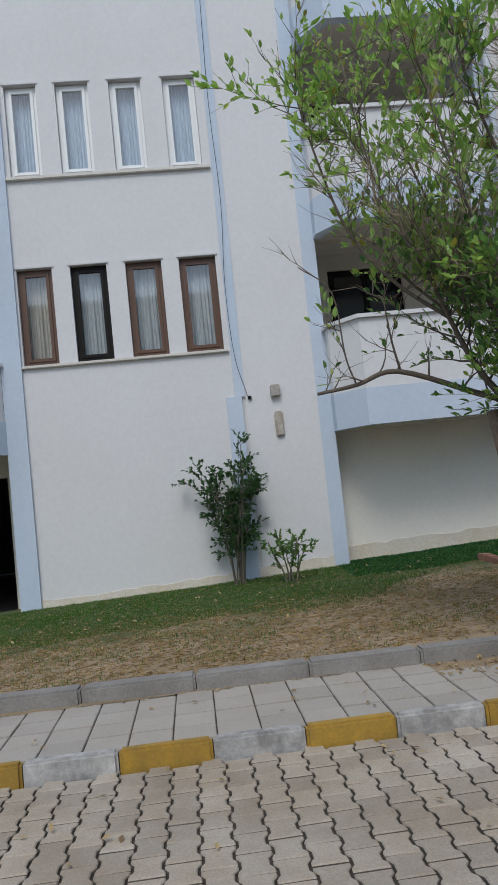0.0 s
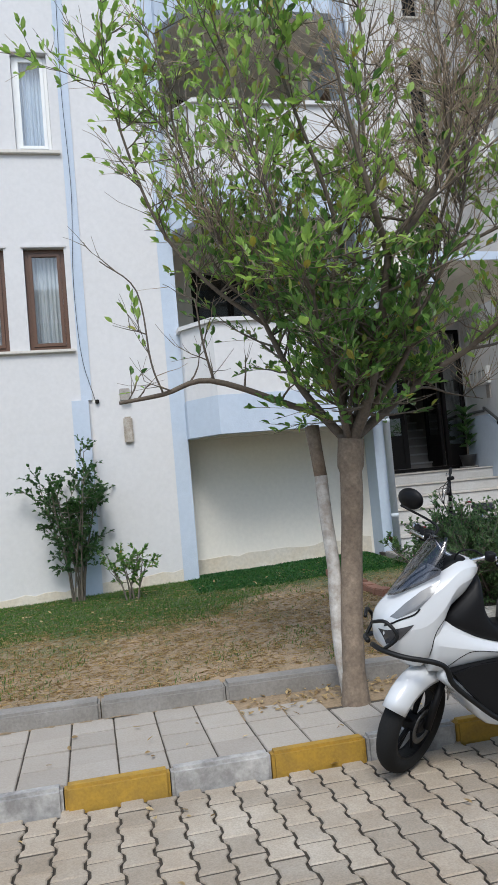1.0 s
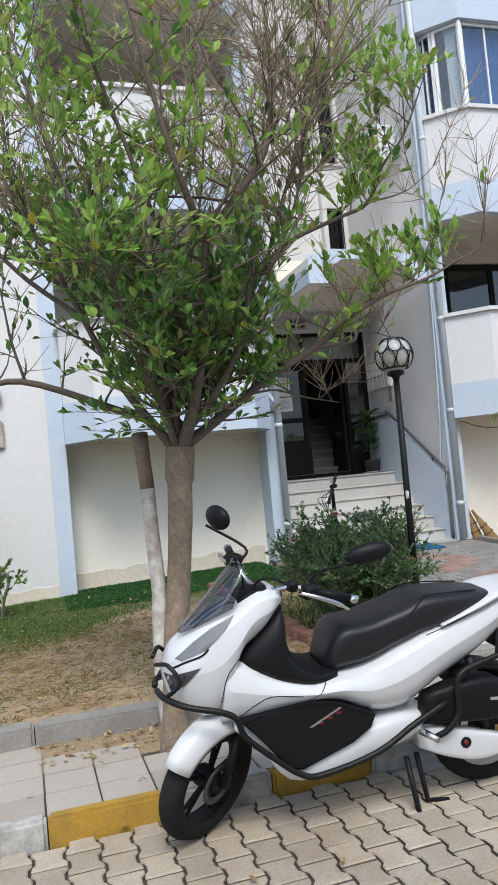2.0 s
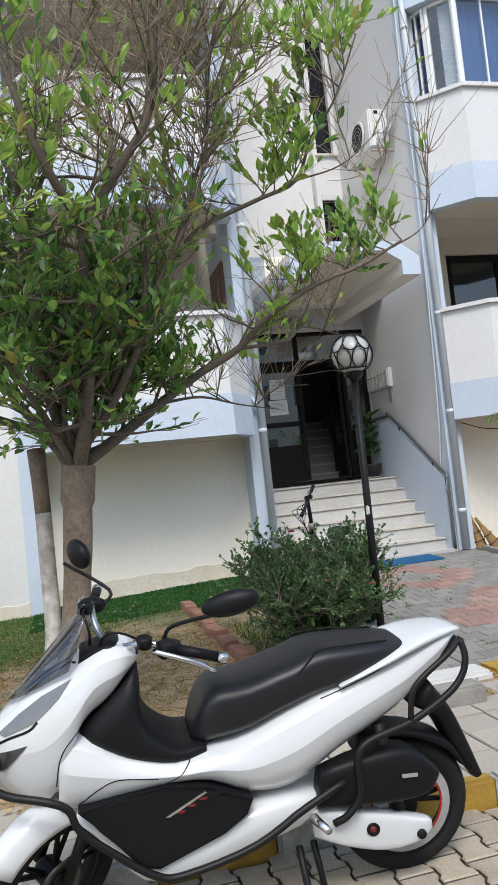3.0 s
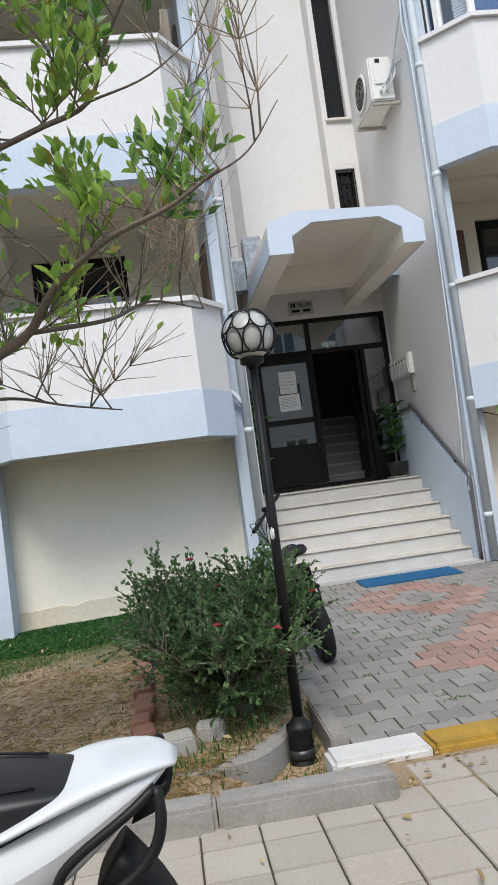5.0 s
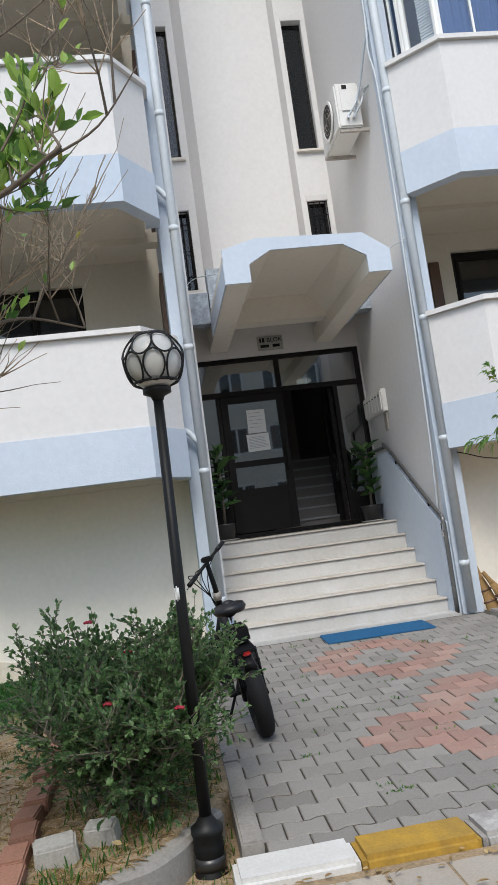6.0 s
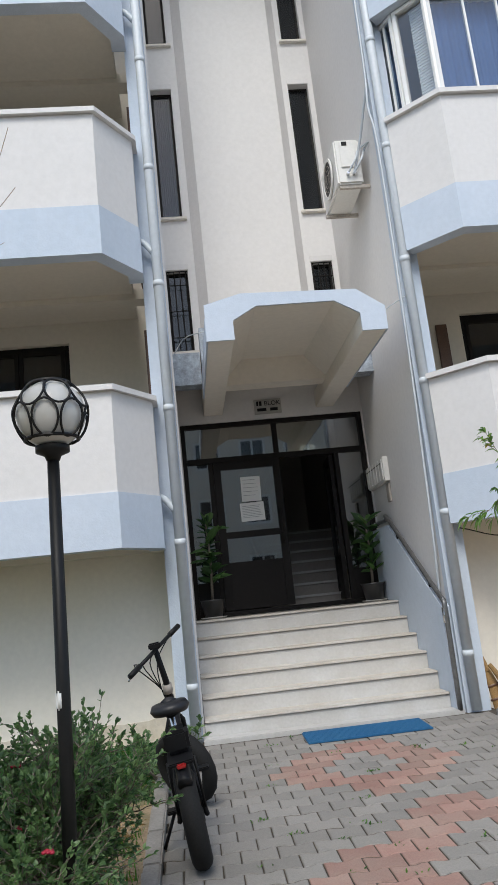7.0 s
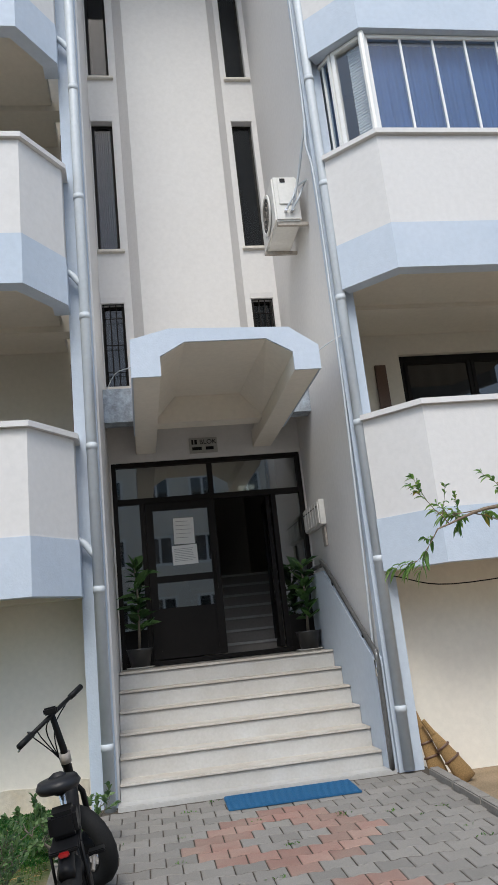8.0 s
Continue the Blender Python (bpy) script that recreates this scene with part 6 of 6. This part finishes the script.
    # dry, nearly leafless wood
    dry = [
        ([(2.25, 5.3, 2.84), (2.42, 5.2, 3.05), (2.58, 5.15, 3.3), (2.62, 5.1, 3.7), (2.6, 5.1, 4.2)], 0.028, 0.006, 0.2, 1.9),
        ([(2.58, 5.15, 3.3), (2.8, 5.1, 3.45), (2.95, 5.1, 3.75), (3.05, 5.2, 4.2)], 0.014, 0.005, 0.1, 1.4),
        ([(2.5, 5.6, 2.45), (2.75, 5.5, 2.9), (2.9, 5.5, 3.3), (2.95, 5.5, 3.8)], 0.014, 0.005, 0.1, 2.0),
        ([(2.2, 6.3, 2.5), (2.4, 6.2, 3.1), (2.5, 6.1, 3.7), (2.5, 6.1, 4.5)], 0.014, 0.005, 0.3, 1.6),
        ([(2.0, 5.45, 2.9), (2.2, 5.5, 3.4), (2.3, 5.5, 4.0), (2.3, 5.5, 4.6)], 0.012, 0.004, 0.2, 1.6),
        ([(1.7, 5.8, 2.6), (1.6, 5.7, 2.8), (1.3, 5.6, 3.0)], 0.008, 0.003, 0.1, 1.0),
        ([(3.07, 5.95, 2.36), (3.4, 6.1, 2.42), (3.6, 6.35, 2.55), (3.85, 6.4, 2.5)], 0.012, 0.004, 0.2, 0.5),
        ([(2.62, 6.03, 2.1), (2.9, 6.3, 2.15), (3.15, 6.4, 2.1), (3.4, 6.4, 2.05)], 0.010, 0.003, 0.2, 0.5),
        ([(3.85, 5.52, 2.77), (4.02, 5.5, 2.86), (4.16, 5.5, 3.05)], 0.005, 0.002, 0.3, 0.16),
        ([(3.6, 5.6, 2.68), (3.78, 5.6, 2.98), (3.92, 5.6, 3.35)], 0.006, 0.002, 0.3, 0.16),
        ([(3.44, 5.75, 3.23), (3.7, 5.7, 3.3), (3.95, 5.7, 3.5)], 0.006, 0.002, 0.3, 0.16),
    ]
    groups = (
        (low, (9, 0.28, 4, 0.2), lambda p, r: 0.35 if r.random() < 0.5 else 0.0, 0.5, 0.0),
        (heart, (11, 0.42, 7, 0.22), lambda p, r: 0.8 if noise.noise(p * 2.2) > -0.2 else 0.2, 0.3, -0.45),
        (left, (11, 0.45, 9, 0.24), lambda p, r: 0.66 if noise.noise(p * 2.0) > 0.02 else 0.1, 0.3, 0.25),
        (right, (10, 0.25, 8, 0.17), lambda p, r: 0.95 if noise.noise(p * 2.4) > -0.06 else 0.08, 0.6, 0.1),
        (dry, (17, 0.52, 15, 0.3), lambda p, r: 0.02 if noise.noise(p * 1.7) < 0.3 else 0.22, 0.6, 0.0),
    )
    core, gone = random.Random(3), (0.36, 0.36, 0.38, 0.34, 0.5)
    grey, tan, twig, light, dark = [], [], [], [], []
    for k, (limbs, sub, rule, up, tone) in enumerate(groups):
        tubes, spots = twig_tree(limbs, 11 + k, sub, rule, up)
        for pts, rad, sides in tubes:
            if sides == 9:
                part("limb", add_tube(bmesh.new(), pts, list(rad), 9), LIMB, tree, "", True)
            elif sides == 5:
                grey.append((pts, rad, sides))
            else:
                (tan if core.random() < (0.9 if k == 4 else 0.45 if pts[0].z > 2.7 else 0.1) else twig).append((pts, rad, sides))
        for p, d in spots:
            bare = (0.0, 0.0, 0.0, 0.2, 0.3)[k] if p.z > 3.0 else 0.0
            if 2.15 < p.x < 3.1 and p.z > 2.95:
                bare = 0.55
            if k == 2 and p.x < 1.8:
                bare = -0.4
            if core.random() < gone[k] + bare * (1 - gone[k]):
                continue
            # painted light: more pale leaves higher up, fewer in the heart, plus random clumps
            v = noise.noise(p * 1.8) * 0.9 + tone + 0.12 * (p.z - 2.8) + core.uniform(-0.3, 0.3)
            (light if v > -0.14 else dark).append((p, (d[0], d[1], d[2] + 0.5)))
    for name, tubes, mat in (("branchwork", grey, LIMB), ("twig_mass", twig, TWIG), ("dry_twig_mass", tan, DRY_TWIG)):
        branches(name, tubes, mat, tree)["kind"] = "stuff"
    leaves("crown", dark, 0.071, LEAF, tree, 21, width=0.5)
    leaves("sunlit_foliage", light, 0.073, LEAF_LIGHT, tree, 22, width=0.46)
    return tree
build_tree()

# ---- shrubs ----
def shrub(name, base, stems, height, spread, leaf, size, seed, label, category, n=(4, 0.22, 4, 0.14), top=1.0, stem_r=0.012, flowers=0, dens=1.0):
    r = random.Random(seed)
    ob = None
    limbs = []
    for k in range(stems):
        a = 2 * math.pi * k / stems + r.uniform(-0.4, 0.4)
        s = spread * math.sqrt(r.uniform(0.05, 1))
        h = height * r.uniform(0.65, 1.0) * (1 - 0.25 * (s / spread) ** 2)
        b = Vector(base) + Vector((r.uniform(-0.07, 0.07), r.uniform(-0.07, 0.07), -0.03))
        limbs.append(([b, b + Vector((s * 0.3 * math.cos(a), s * 0.3 * math.sin(a), h * 0.4)), b + Vector((s * 0.75 * math.cos(a), s * 0.75 * math.sin(a), h * 0.75)), b + Vector((s * math.cos(a), s * math.sin(a), h))], stem_r, 0.004, 0.25, dens))
    tubes, spots = twig_tree(limbs, seed, n, None, 0.3)
    ob = tagged(branches(name, [t for t in tubes if t[2] == 9], TWIG, None), label, category)
    t2 = branches("twig_mass", [t for t in tubes if t[2] != 9], TWIG, ob)
    t2["kind"] = "stuff"
    leaves("foliage", spots, size, leaf, ob, seed + 1, width=0.62)
    tips = sorted((t[0][-1] for t in tubes if t[2] == 3), key=lambda p: -p.z - 0.4 * r.random())
    for k in range(flowers):
        p = tips[int(len(tips) * 0.55 * k / flowers)]
        bm = bmesh.new()
        for j in range(7):
            aa = 2.4 * j
            rad = 0.006 + 0.0022 * j
            c = p + Vector((rad * math.cos(aa), rad * math.sin(aa), 0.012 - 0.001 * j))
            bmesh.ops.create_icosphere(bm, subdivisions=1, radius=0.011, matrix=Matrix.Translation(c) @ Matrix.Diagonal((1, 1, 0.7, 1)))
        part("flower", bm, PETAL, ob, "small red rose", True)
    return ob

shrub("rose_bush", (3.8, 7.3, 0.23), 38, 0.86, 0.62, LEAF_ROSE, 0.031, 31, "dense rose bush with a few red flowers in the bed", "rose bush", (8, 0.24, 8, 0.13), flowers=12, dens=1.7)
shrub("wall_shrub", (0.22, 10.75, lawn_height(0.22, 10.75)), 14, 2.02, 0.42, LEAF_DARK, 0.05, 41, "tall dark green shrub at the foot of the wall", "shrub", (7, 0.24, 5, 0.14), stem_r=0.012, dens=1.2)
shrub("small_shrub", (0.85, 10.25, lawn_height(0.85, 10.25)), 6, 0.8, 0.2, LEAF, 0.05, 51, "small light green shrub on the lawn", "shrub", (4, 0.16, 3, 0.1))
shrub("small_shrub", (4.28, 9.95, 0.36), 6, 0.35, 0.3, LEAF_ROSE, 0.05, 57, "low green plant beside the path", "shrub", (4, 0.14, 3, 0.1), flowers=2)
side_tree = [([(8.6, 9.3, 0.25), (8.5, 9.25, 1.2), (8.3, 9.15, 1.9), (7.9, 9.05, 2.3), (7.4, 9.0, 2.4), (6.95, 9.0, 2.28)], 0.05, 0.005, 0.55, 1.4), ([(8.5, 9.25, 1.2), (8.7, 9.3, 2.0), (8.9, 9.4, 2.8)], 0.04, 0.01, 0.4, 1.0)]
tb, sp_ = twig_tree(side_tree, 77, (9, 0.28, 4, 0.16), None, 0.0)
st_ob = tagged(branches("young_tree", tb, BARK, None), "young tree with narrow light green leaves", "tree")
leaves("foliage", sp_, 0.085, LEAF, st_ob, 78, width=0.3, droop=0.45)


def potted(x, y, z, seed, h):
    ob = tagged(part("potted_plant", add_lathe(bmesh.new(), [(0.1, 0), (0.14, 0.2), (0.15, 0.22), (0.13, 0.22), (0.12, 0.19), (0.01, 0.19)], 20, centre=(x, y, z)), POT, smooth=True), "broad-leaved plant in a dark pot beside the door", "potted plant", group="plants beside the door")
    part("saucer", add_lathe(bmesh.new(), [(0.13, 0), (0.16, 0.02), (0.155, 0.025), (0.13, 0.01)], 20, centre=(x, y, z - 0.004)), MARBLE, ob)
    r = random.Random(seed)
    part("stem", tube([(x, y, z + 0.19), (x + 0.02, y, z + h * 0.6), (x, y - 0.02, z + h)], [0.018, 0.014, 0.008], 8), TWIG, ob, "", True)
    spots = []
    for k in range(46):
        t = 0.35 + 0.65 * k / 46
        a = 2.4 * k
        spots.append(((x + 0.02, y, z + h * t), (math.cos(a), math.sin(a), 0.5)))
    leaves("leaf_crown", spots, 0.24, LEAF_DARK, ob, seed, width=0.45)
    return ob
potted(4.87, 13.0, 1.473, 61, 1.15)
potted(6.82, 12.95, 1.473, 62, 1.0)

# ---- bed edging, blocks, brooms ----
bricks = tagged(empty("brick_edging"), "row of old red bricks edging the rose bed", "brick edging", kind="structure")
for k in range(16):
    y = 6.66 + 0.215 * k
    r = random.Random(900 + k)
    bm = box(-0.06, 0.06, -0.103, 0.103, -0.06, 0.075, 0.008)
    part("brick", bm, BRICK, bricks, m=pose(3.27 + r.uniform(-0.012, 0.012) - 0.003 * k, y, lawn_height(3.3, y) - 0.012 + r.uniform(-0.015, 0.015), r.uniform(-3, 3), r.uniform(-4, 4), r.uniform(-5, 5)))
for x, y, s, rz, lab in ((3.45, 6.86, 0.095, 8, "pale broken concrete block in the rose bed"), (3.64, 6.98, 0.075, -10, "small pale concrete block in the rose bed")):
    bm = box(-s, s, -s * 0.8, s * 0.8, -0.08, 0.1, 0.012)
    for v in bm.verts:
        v.co += Vector((noise.noise(v.co * 9), noise.noise(v.co * 9 + Vector((3, 0, 0))), noise.noise(v.co * 9 + Vector((0, 5, 0))))) * 0.012
    tagged(part("concrete_block", bm, BLOCK, m=pose(x, y, 0.26, 3, -3, rz)), lab, "concrete block", group="blocks in the rose bed")
bed_bm = bmesh.new()
bed_line = smooth_path([(3.1, 6.6, 0), (3.4, 6.61, 0), (3.65, 6.63, 0), (3.84, 6.71, 0), (3.97, 6.86, 0), (4.05, 7.05, 0), (4.16, 7.18, 0)], 5)
bed_rings = []
for i, p in enumerate(bed_line):
    d = (bed_line[min(i + 1, len(bed_line) - 1)] - bed_line[max(i - 1, 0)]).normalized()
    side_v = Vector((-d.y, d.x, 0))
    jog = noise.noise(p * 6) * 0.014
    bed_rings.append([bed_bm.verts.new(p + side_v * (o + jog) + Vector((0, 0, z + 0.4 * jog))) for o, z in ((-0.055, 0.0), (-0.05, 0.235), (-0.035, 0.258), (0.04, 0.262), (0.055, 0.24), (0.055, 0.0))])
for a, b in zip(bed_rings, bed_rings[1:]):
    for k in range(5):
        bed_bm.faces.new((a[k], a[k + 1], b[k + 1], b[k]))
bed_bm.faces.new(bed_rings[0])
bed_bm.faces.new(bed_rings[-1][::-1])
bed_wall = part("bed_wall", bed_bm, KERB)
tagged(bed_wall, "rough curved concrete edge of the rose bed", "edging", kind="structure")
def broom(x, y, z, lean, rz, label):
    ob = tagged(empty("broom", pose(x, y, z, lean, rz, 0)), label, "broom", group="brooms by the wall")
    part("handle", tube([(0, 0, 0.46), (0, 0, 0.6)], [0.03, 0.02], 8), STRAW, ob)
    part("head", add_lathe(bmesh.new(), [(0.085, 0.0), (0.085, 0.06), (0.07, 0.2), (0.05, 0.36), (0.026, 0.5)], 16, m=Matrix.Diagonal((1, 0.55, 1, 1))), STRAW, ob, "bound straw head", True)
    for zz in (0.2, 0.32):
        part("binding", add_lathe(bmesh.new(), [(0.078 - 0.1 * (zz - 0.2), zz), (0.082 - 0.1 * (zz - 0.2), zz + 0.012), (0.076 - 0.1 * (zz - 0.2), zz + 0.02)], 16, m=Matrix.Diagonal((1, 0.56, 1, 1))), BROWN, ob)
    return ob
broom(7.42, 10.95, 0.31, -8, -12, "old straw hand broom leaning by the wall")
broom(7.62, 10.85, 0.31, -8, -30, "worn straw broom slumped against the wall")

# ---- grass, straw and ground cover ----
def blades(name, count, seed, box_, size, mat, accept, flat=0.0, wide=0.16, parent=None):
    r = random.Random(seed)
    vs, fs = [], []
    x0, x1, y0, y1 = box_
    made = 0
    while made < count:
        x, y = r.uniform(x0, x1), r.uniform(y0, y1)
        if r.random() > accept(x, y):
            made += 0.25
            continue
        made += 1
        z = lawn_height(x, y) + 0.02 * noise.noise((x * 1.3, y * 1.3, 0)) - 0.004
        a = r.uniform(0, 2 * math.pi)
        L = size * r.uniform(0.4, 1.3)
        lean = r.uniform(0.1, 0.7) + flat
        d = Vector((math.cos(a) * lean, math.sin(a) * lean, 1 if not flat else r.uniform(0.02, 0.25))).normalized()
        s = Vector((-math.sin(a), math.cos(a), 0)) * L * wide * 0.5
        p = Vector((x, y, z + (r.uniform(0.002, 0.012) if flat else 0)))
        o = len(vs)
        vs += [tuple(p - s), tuple(p + s), tuple(p + d * L * 0.6 + s * 0.7), tuple(p + d * L + Vector((0, 0, -0.15 * L))), tuple(p + d * L * 0.6 - s * 0.7)]
        fs.append((o, o + 1, o + 2, o + 3, o + 4))
    ob = new(name, mesh_of(name, vs, fs, mat))
    ob.parent = parent
    ob["kind"] = "stuff"
    return ob

def patch(x, y, k):
    return noise.noise((x * k, y * k, 7.3)) * 0.5 + 0.5

def green_at(x, y):
    edge = 8.3 + 1.3 * max(0.0, min(1.0, (x - 0.8) / 1.8)) + 0.9 * (patch(x, y, 1.1) - 0.5)
    if y > edge:
        return 1.0
    return 0.5 * max(0.0, patch(x, y, 2.2) - 0.45) * 2 if x < 2.2 else 0.15 * max(0.0, patch(x, y, 2.5) - 0.5)

AREA = (-4.2, 4.2, 6.36, 11.1)
blades("grass", 120000, 101, AREA, 0.032, GRASS, green_at, wide=0.13, parent=lawn)
blades("straw", 50000, 102, AREA, 0.065, DRY, lambda x, y: 0.25 if y > 9.0 else 0.9, flat=3.0, wide=0.055, parent=lawn)
blades("ground_cover", 22000, 103, (1.6, 4.2, 9.6, 11.4), 0.03, COVER, lambda x, y: 1.0 if y > 9.95 + 0.5 * (patch(x, y, 1.4) - 0.5) else 0.0, wide=0.6, parent=lawn)
blades("weeds", 2500, 104, (3.4, 4.23, 6.5, 8.8), 0.06, GRASS, lambda x, y: 0.8 * patch(x, y, 3), wide=0.13, parent=lawn)
blades("dry_tufts", 26000, 105, AREA, 0.045, DRY, lambda x, y: (0.15 if y > 9.3 else 1.0) * max(0.0, patch(x, y, 3.1) * 1.8 - 0.6), flat=0.5, wide=0.06, parent=lawn)
blades("dry_tufts", 260, 106, (3.6, 4.3, 6.36, 6.6), 0.06, DRY, lambda x, y: patch(x, y, 5), wide=0.05, parent=lawn)
blades("green_tufts", 12000, 107, AREA, 0.04, GRASS, lambda x, y: 1.0 if patch(x, y, 1.7) > 0.6 else 0.06, wide=0.12, parent=lawn)
# dead leaves on lawn, pavement and road
def litter(name, count, seed, x0, x1, y0, y1, zf, parent):
    r = random.Random(seed)
    spots = []
    for _ in range(count):
        x, y = r.uniform(x0, x1), r.uniform(y0, y1)
        a = r.uniform(0, 6.28)
        spots.append(((x, y, zf(x, y) + 0.012), (1.6 * math.cos(a), 1.6 * math.sin(a), 0.12)))
    return leaves(name, spots, 0.045, DRY, parent, seed, width=0.5, droop=0.0)
litter("leaf_litter", 500, 201, -3.5, 4.2, 6.5, 10.5, lambda x, y: lawn_height(x, y) + 0.02, lawn)
litter("leaf_litter", 60, 202, -2.5, 6.5, 5.25, 6.15, lambda x, y: 0.172, pavement)
part("dirt_patch", box(1.2, 2.6, 5.71, 6.2, 0.12, 0.1625), SOIL, pavement, "patch of bare dirt round the trunk")
litter("leaf_litter", 190, 203, 1.2, 2.6, 5.75, 6.15, lambda x, y: 0.165, pavement)
litter("leaf_litter", 40, 204, -2.0, 5.0, 3.8, 5.05, lambda x, y: ROAD_Z + 0.004, road)
litter("leaf_litter", 60, 205, 3.9, 5.6, 6.1, 6.46, lambda x, y: 0.172, pavement)

blades("straw", 3200, 108, (3.3, 4.3, 6.26, 6.62), 0.055, DRY, lambda x, y: 1.0, flat=3.0, wide=0.06, parent=lawn)
r_weed = random.Random(77)
weed_spots = []
for _ in range(46):
    cx, cy = r_weed.uniform(4.4, 7.2), r_weed.uniform(6.8, 10.85)
    for _ in range(r_weed.randrange(4, 15)):
        px, py = cx + r_weed.gauss(0, 0.03), cy + r_weed.gauss(0, 0.012)
        weed_spots.append(((px, py, walk_height(py) - 0.004), (r_weed.uniform(-1, 1), r_weed.uniform(-1, 1), 0.5)))
leaves("path_weed", weed_spots, 0.026, GRASS, path, 78, width=0.4)

# ---- building across the road, seen in the door glass ----
across = tagged(empty("opposite_building", pose(0, 0, 0)), "plain white apartment block across the road", "building")
oh = [(x, x + 1.3, z, z + 1.4) for x in (-8.4, -6.2, -4.0, -1.8, 0.4, 2.6, 4.8, 7.0, 9.2, 11.4) for z in (2.4, 5.2, 8.0)]
def flip(ob):
    ob.matrix_basis = Matrix.Translation((5, -12.5, 0)) @ Matrix.Rotation(math.pi, 4, "Z") @ Matrix.Translation((-2, 0, 0))
    return ob
flip(wall_y("wall", -12.0, 14.0, 0.0, 10.5, 0.0, 0.3, oh, TAN, across))
for h in oh:
    flip(window("window", *h, 0.0, UPVC, PANE_DARK, across, 0.07, None, split=1, sill=False))
flip(part("rear_wall", box(-12.0, 14.0, 6.0, 6.2, 0, 10.5), SHELL, across))
flip(part("roof", box(-12.2, 14.2, -0.3, 6.3, 10.5, 10.7), CREAM, across))

# ---- paving pieces ----
ring = bone(0.172, 0.16, 0.125, 0, 0.013)
PITCH, LONG = 0.1425, 0.177
one = mesh_of("paver", *bone_verts(ring, 0, 0, 0), PAVER, EDGE)
many_v, many_f = [], []
rr = random.Random(5)
singles = 0
for c in range(-70, 92):
    for k in range(0, 56):
        x = c * PITCH + 0.378
        y = 4.955 - k * LONG + (LONG / 2 if c % 2 else 0)
        if y > 5.09:
            continue
        z = ROAD_Z + rr.uniform(-0.002, 0.002)
        tilt = (rr.uniform(-0.01, 0.01), rr.uniform(-0.01, 0.01))
        if singles < 300 and y > 4.1 and -1.0 < x < 3.6:
            ob = new("paver", one)
            ob.parent = road
            ob.matrix_basis = pose(x, y, z, math.degrees(tilt[1]), -math.degrees(tilt[0]), rr.uniform(-0.6, 0.6))
            singles += 1
        else:
            vs, fs = bone_verts(ring, x, y, z, tilt=tilt)
            o = len(many_v)
            many_v += vs
            many_f += [tuple(i + o for i in f) for f in fs]
field = new("paver_field", mesh_of("paver_field", many_v, many_f, PAVER_MANY, EDGE))
field.parent = road
tagged(field, kind="stuff")

# slabs of the pavement
slab_bm = box(-0.1222, 0.1222, -0.1232, 0.1232, -0.04, 0.0, 0.004)
slab_me = bpy.data.meshes.new("slab")
slab_bm.to_mesh(slab_me)
slab_bm.free()
slab_me.materials.append(SLAB)
for c in range(-14, 38):
    for k in range(5):
        x, y = 0.346 + 0.2535 * c, 5.28 + 0.25 * k
        if 1.35 < x < 2.45 and k == 3 or (1.7 < x < 2.2 and k == 2):
            continue
        if k == 4 and x < 4.6:
            continue
        ob = new("slab", slab_me)
        ob.parent = pavement
        ob.matrix_basis = pose(x, y, 0.168 + rr.uniform(-0.003, 0.003), rr.uniform(-0.5, 0.5), rr.uniform(-0.5, 0.5), rr.uniform(-0.5, 0.5))

# pavers of the entrance path: long along x, red ones in two diamonds
grey_me = mesh_of("path_paver", *bone_verts(bone(0.205, 0.172, 0.138, 0, 0.007), 0, 0, 0, turn=True, cham=0.005), PAVER_GREY, EDGE)
red_me = mesh_of("path_paver", *bone_verts(bone(0.205, 0.172, 0.138, 0, 0.007), 0, 0, 0, turn=True, cham=0.005), PAVER_RED, EDGE)
def is_red(x, y):
    a = abs(x - 5.8) / 0.75 + abs(y - 9.72) / 0.8
    b = abs(x - 6.1) / 1.0 + abs(y - 7.85) / 1.05
    return 0.38 < a < 1.02 or 0.5 < b < 1.02
PY = 0.155
rows = 0
for k in range(28):
    y = 6.755 + k * PY
    if y > 10.85:
        break
    for c in range(-1, 15):
        x = 4.46 + c * 0.205 + (0.1025 if k % 2 else 0)
        if x > 7.25 or x < 4.34:
            continue
        ob = new("path_paver", red_me if is_red(x, y) else grey_me)
        ob.parent = path
        ob.matrix_basis = pose(x, y, walk_height(y) + rr.uniform(-0.002, 0.002), math.degrees(math.atan(0.057)) + rr.uniform(-0.5, 0.5), rr.uniform(-0.5, 0.5), rr.uniform(-0.5, 0.5))

part("verge", box(4.32, 7.6, 6.02, 6.469, 0.05, 0.1645), SOIL, pavement, "strip of dirt along the kerb")
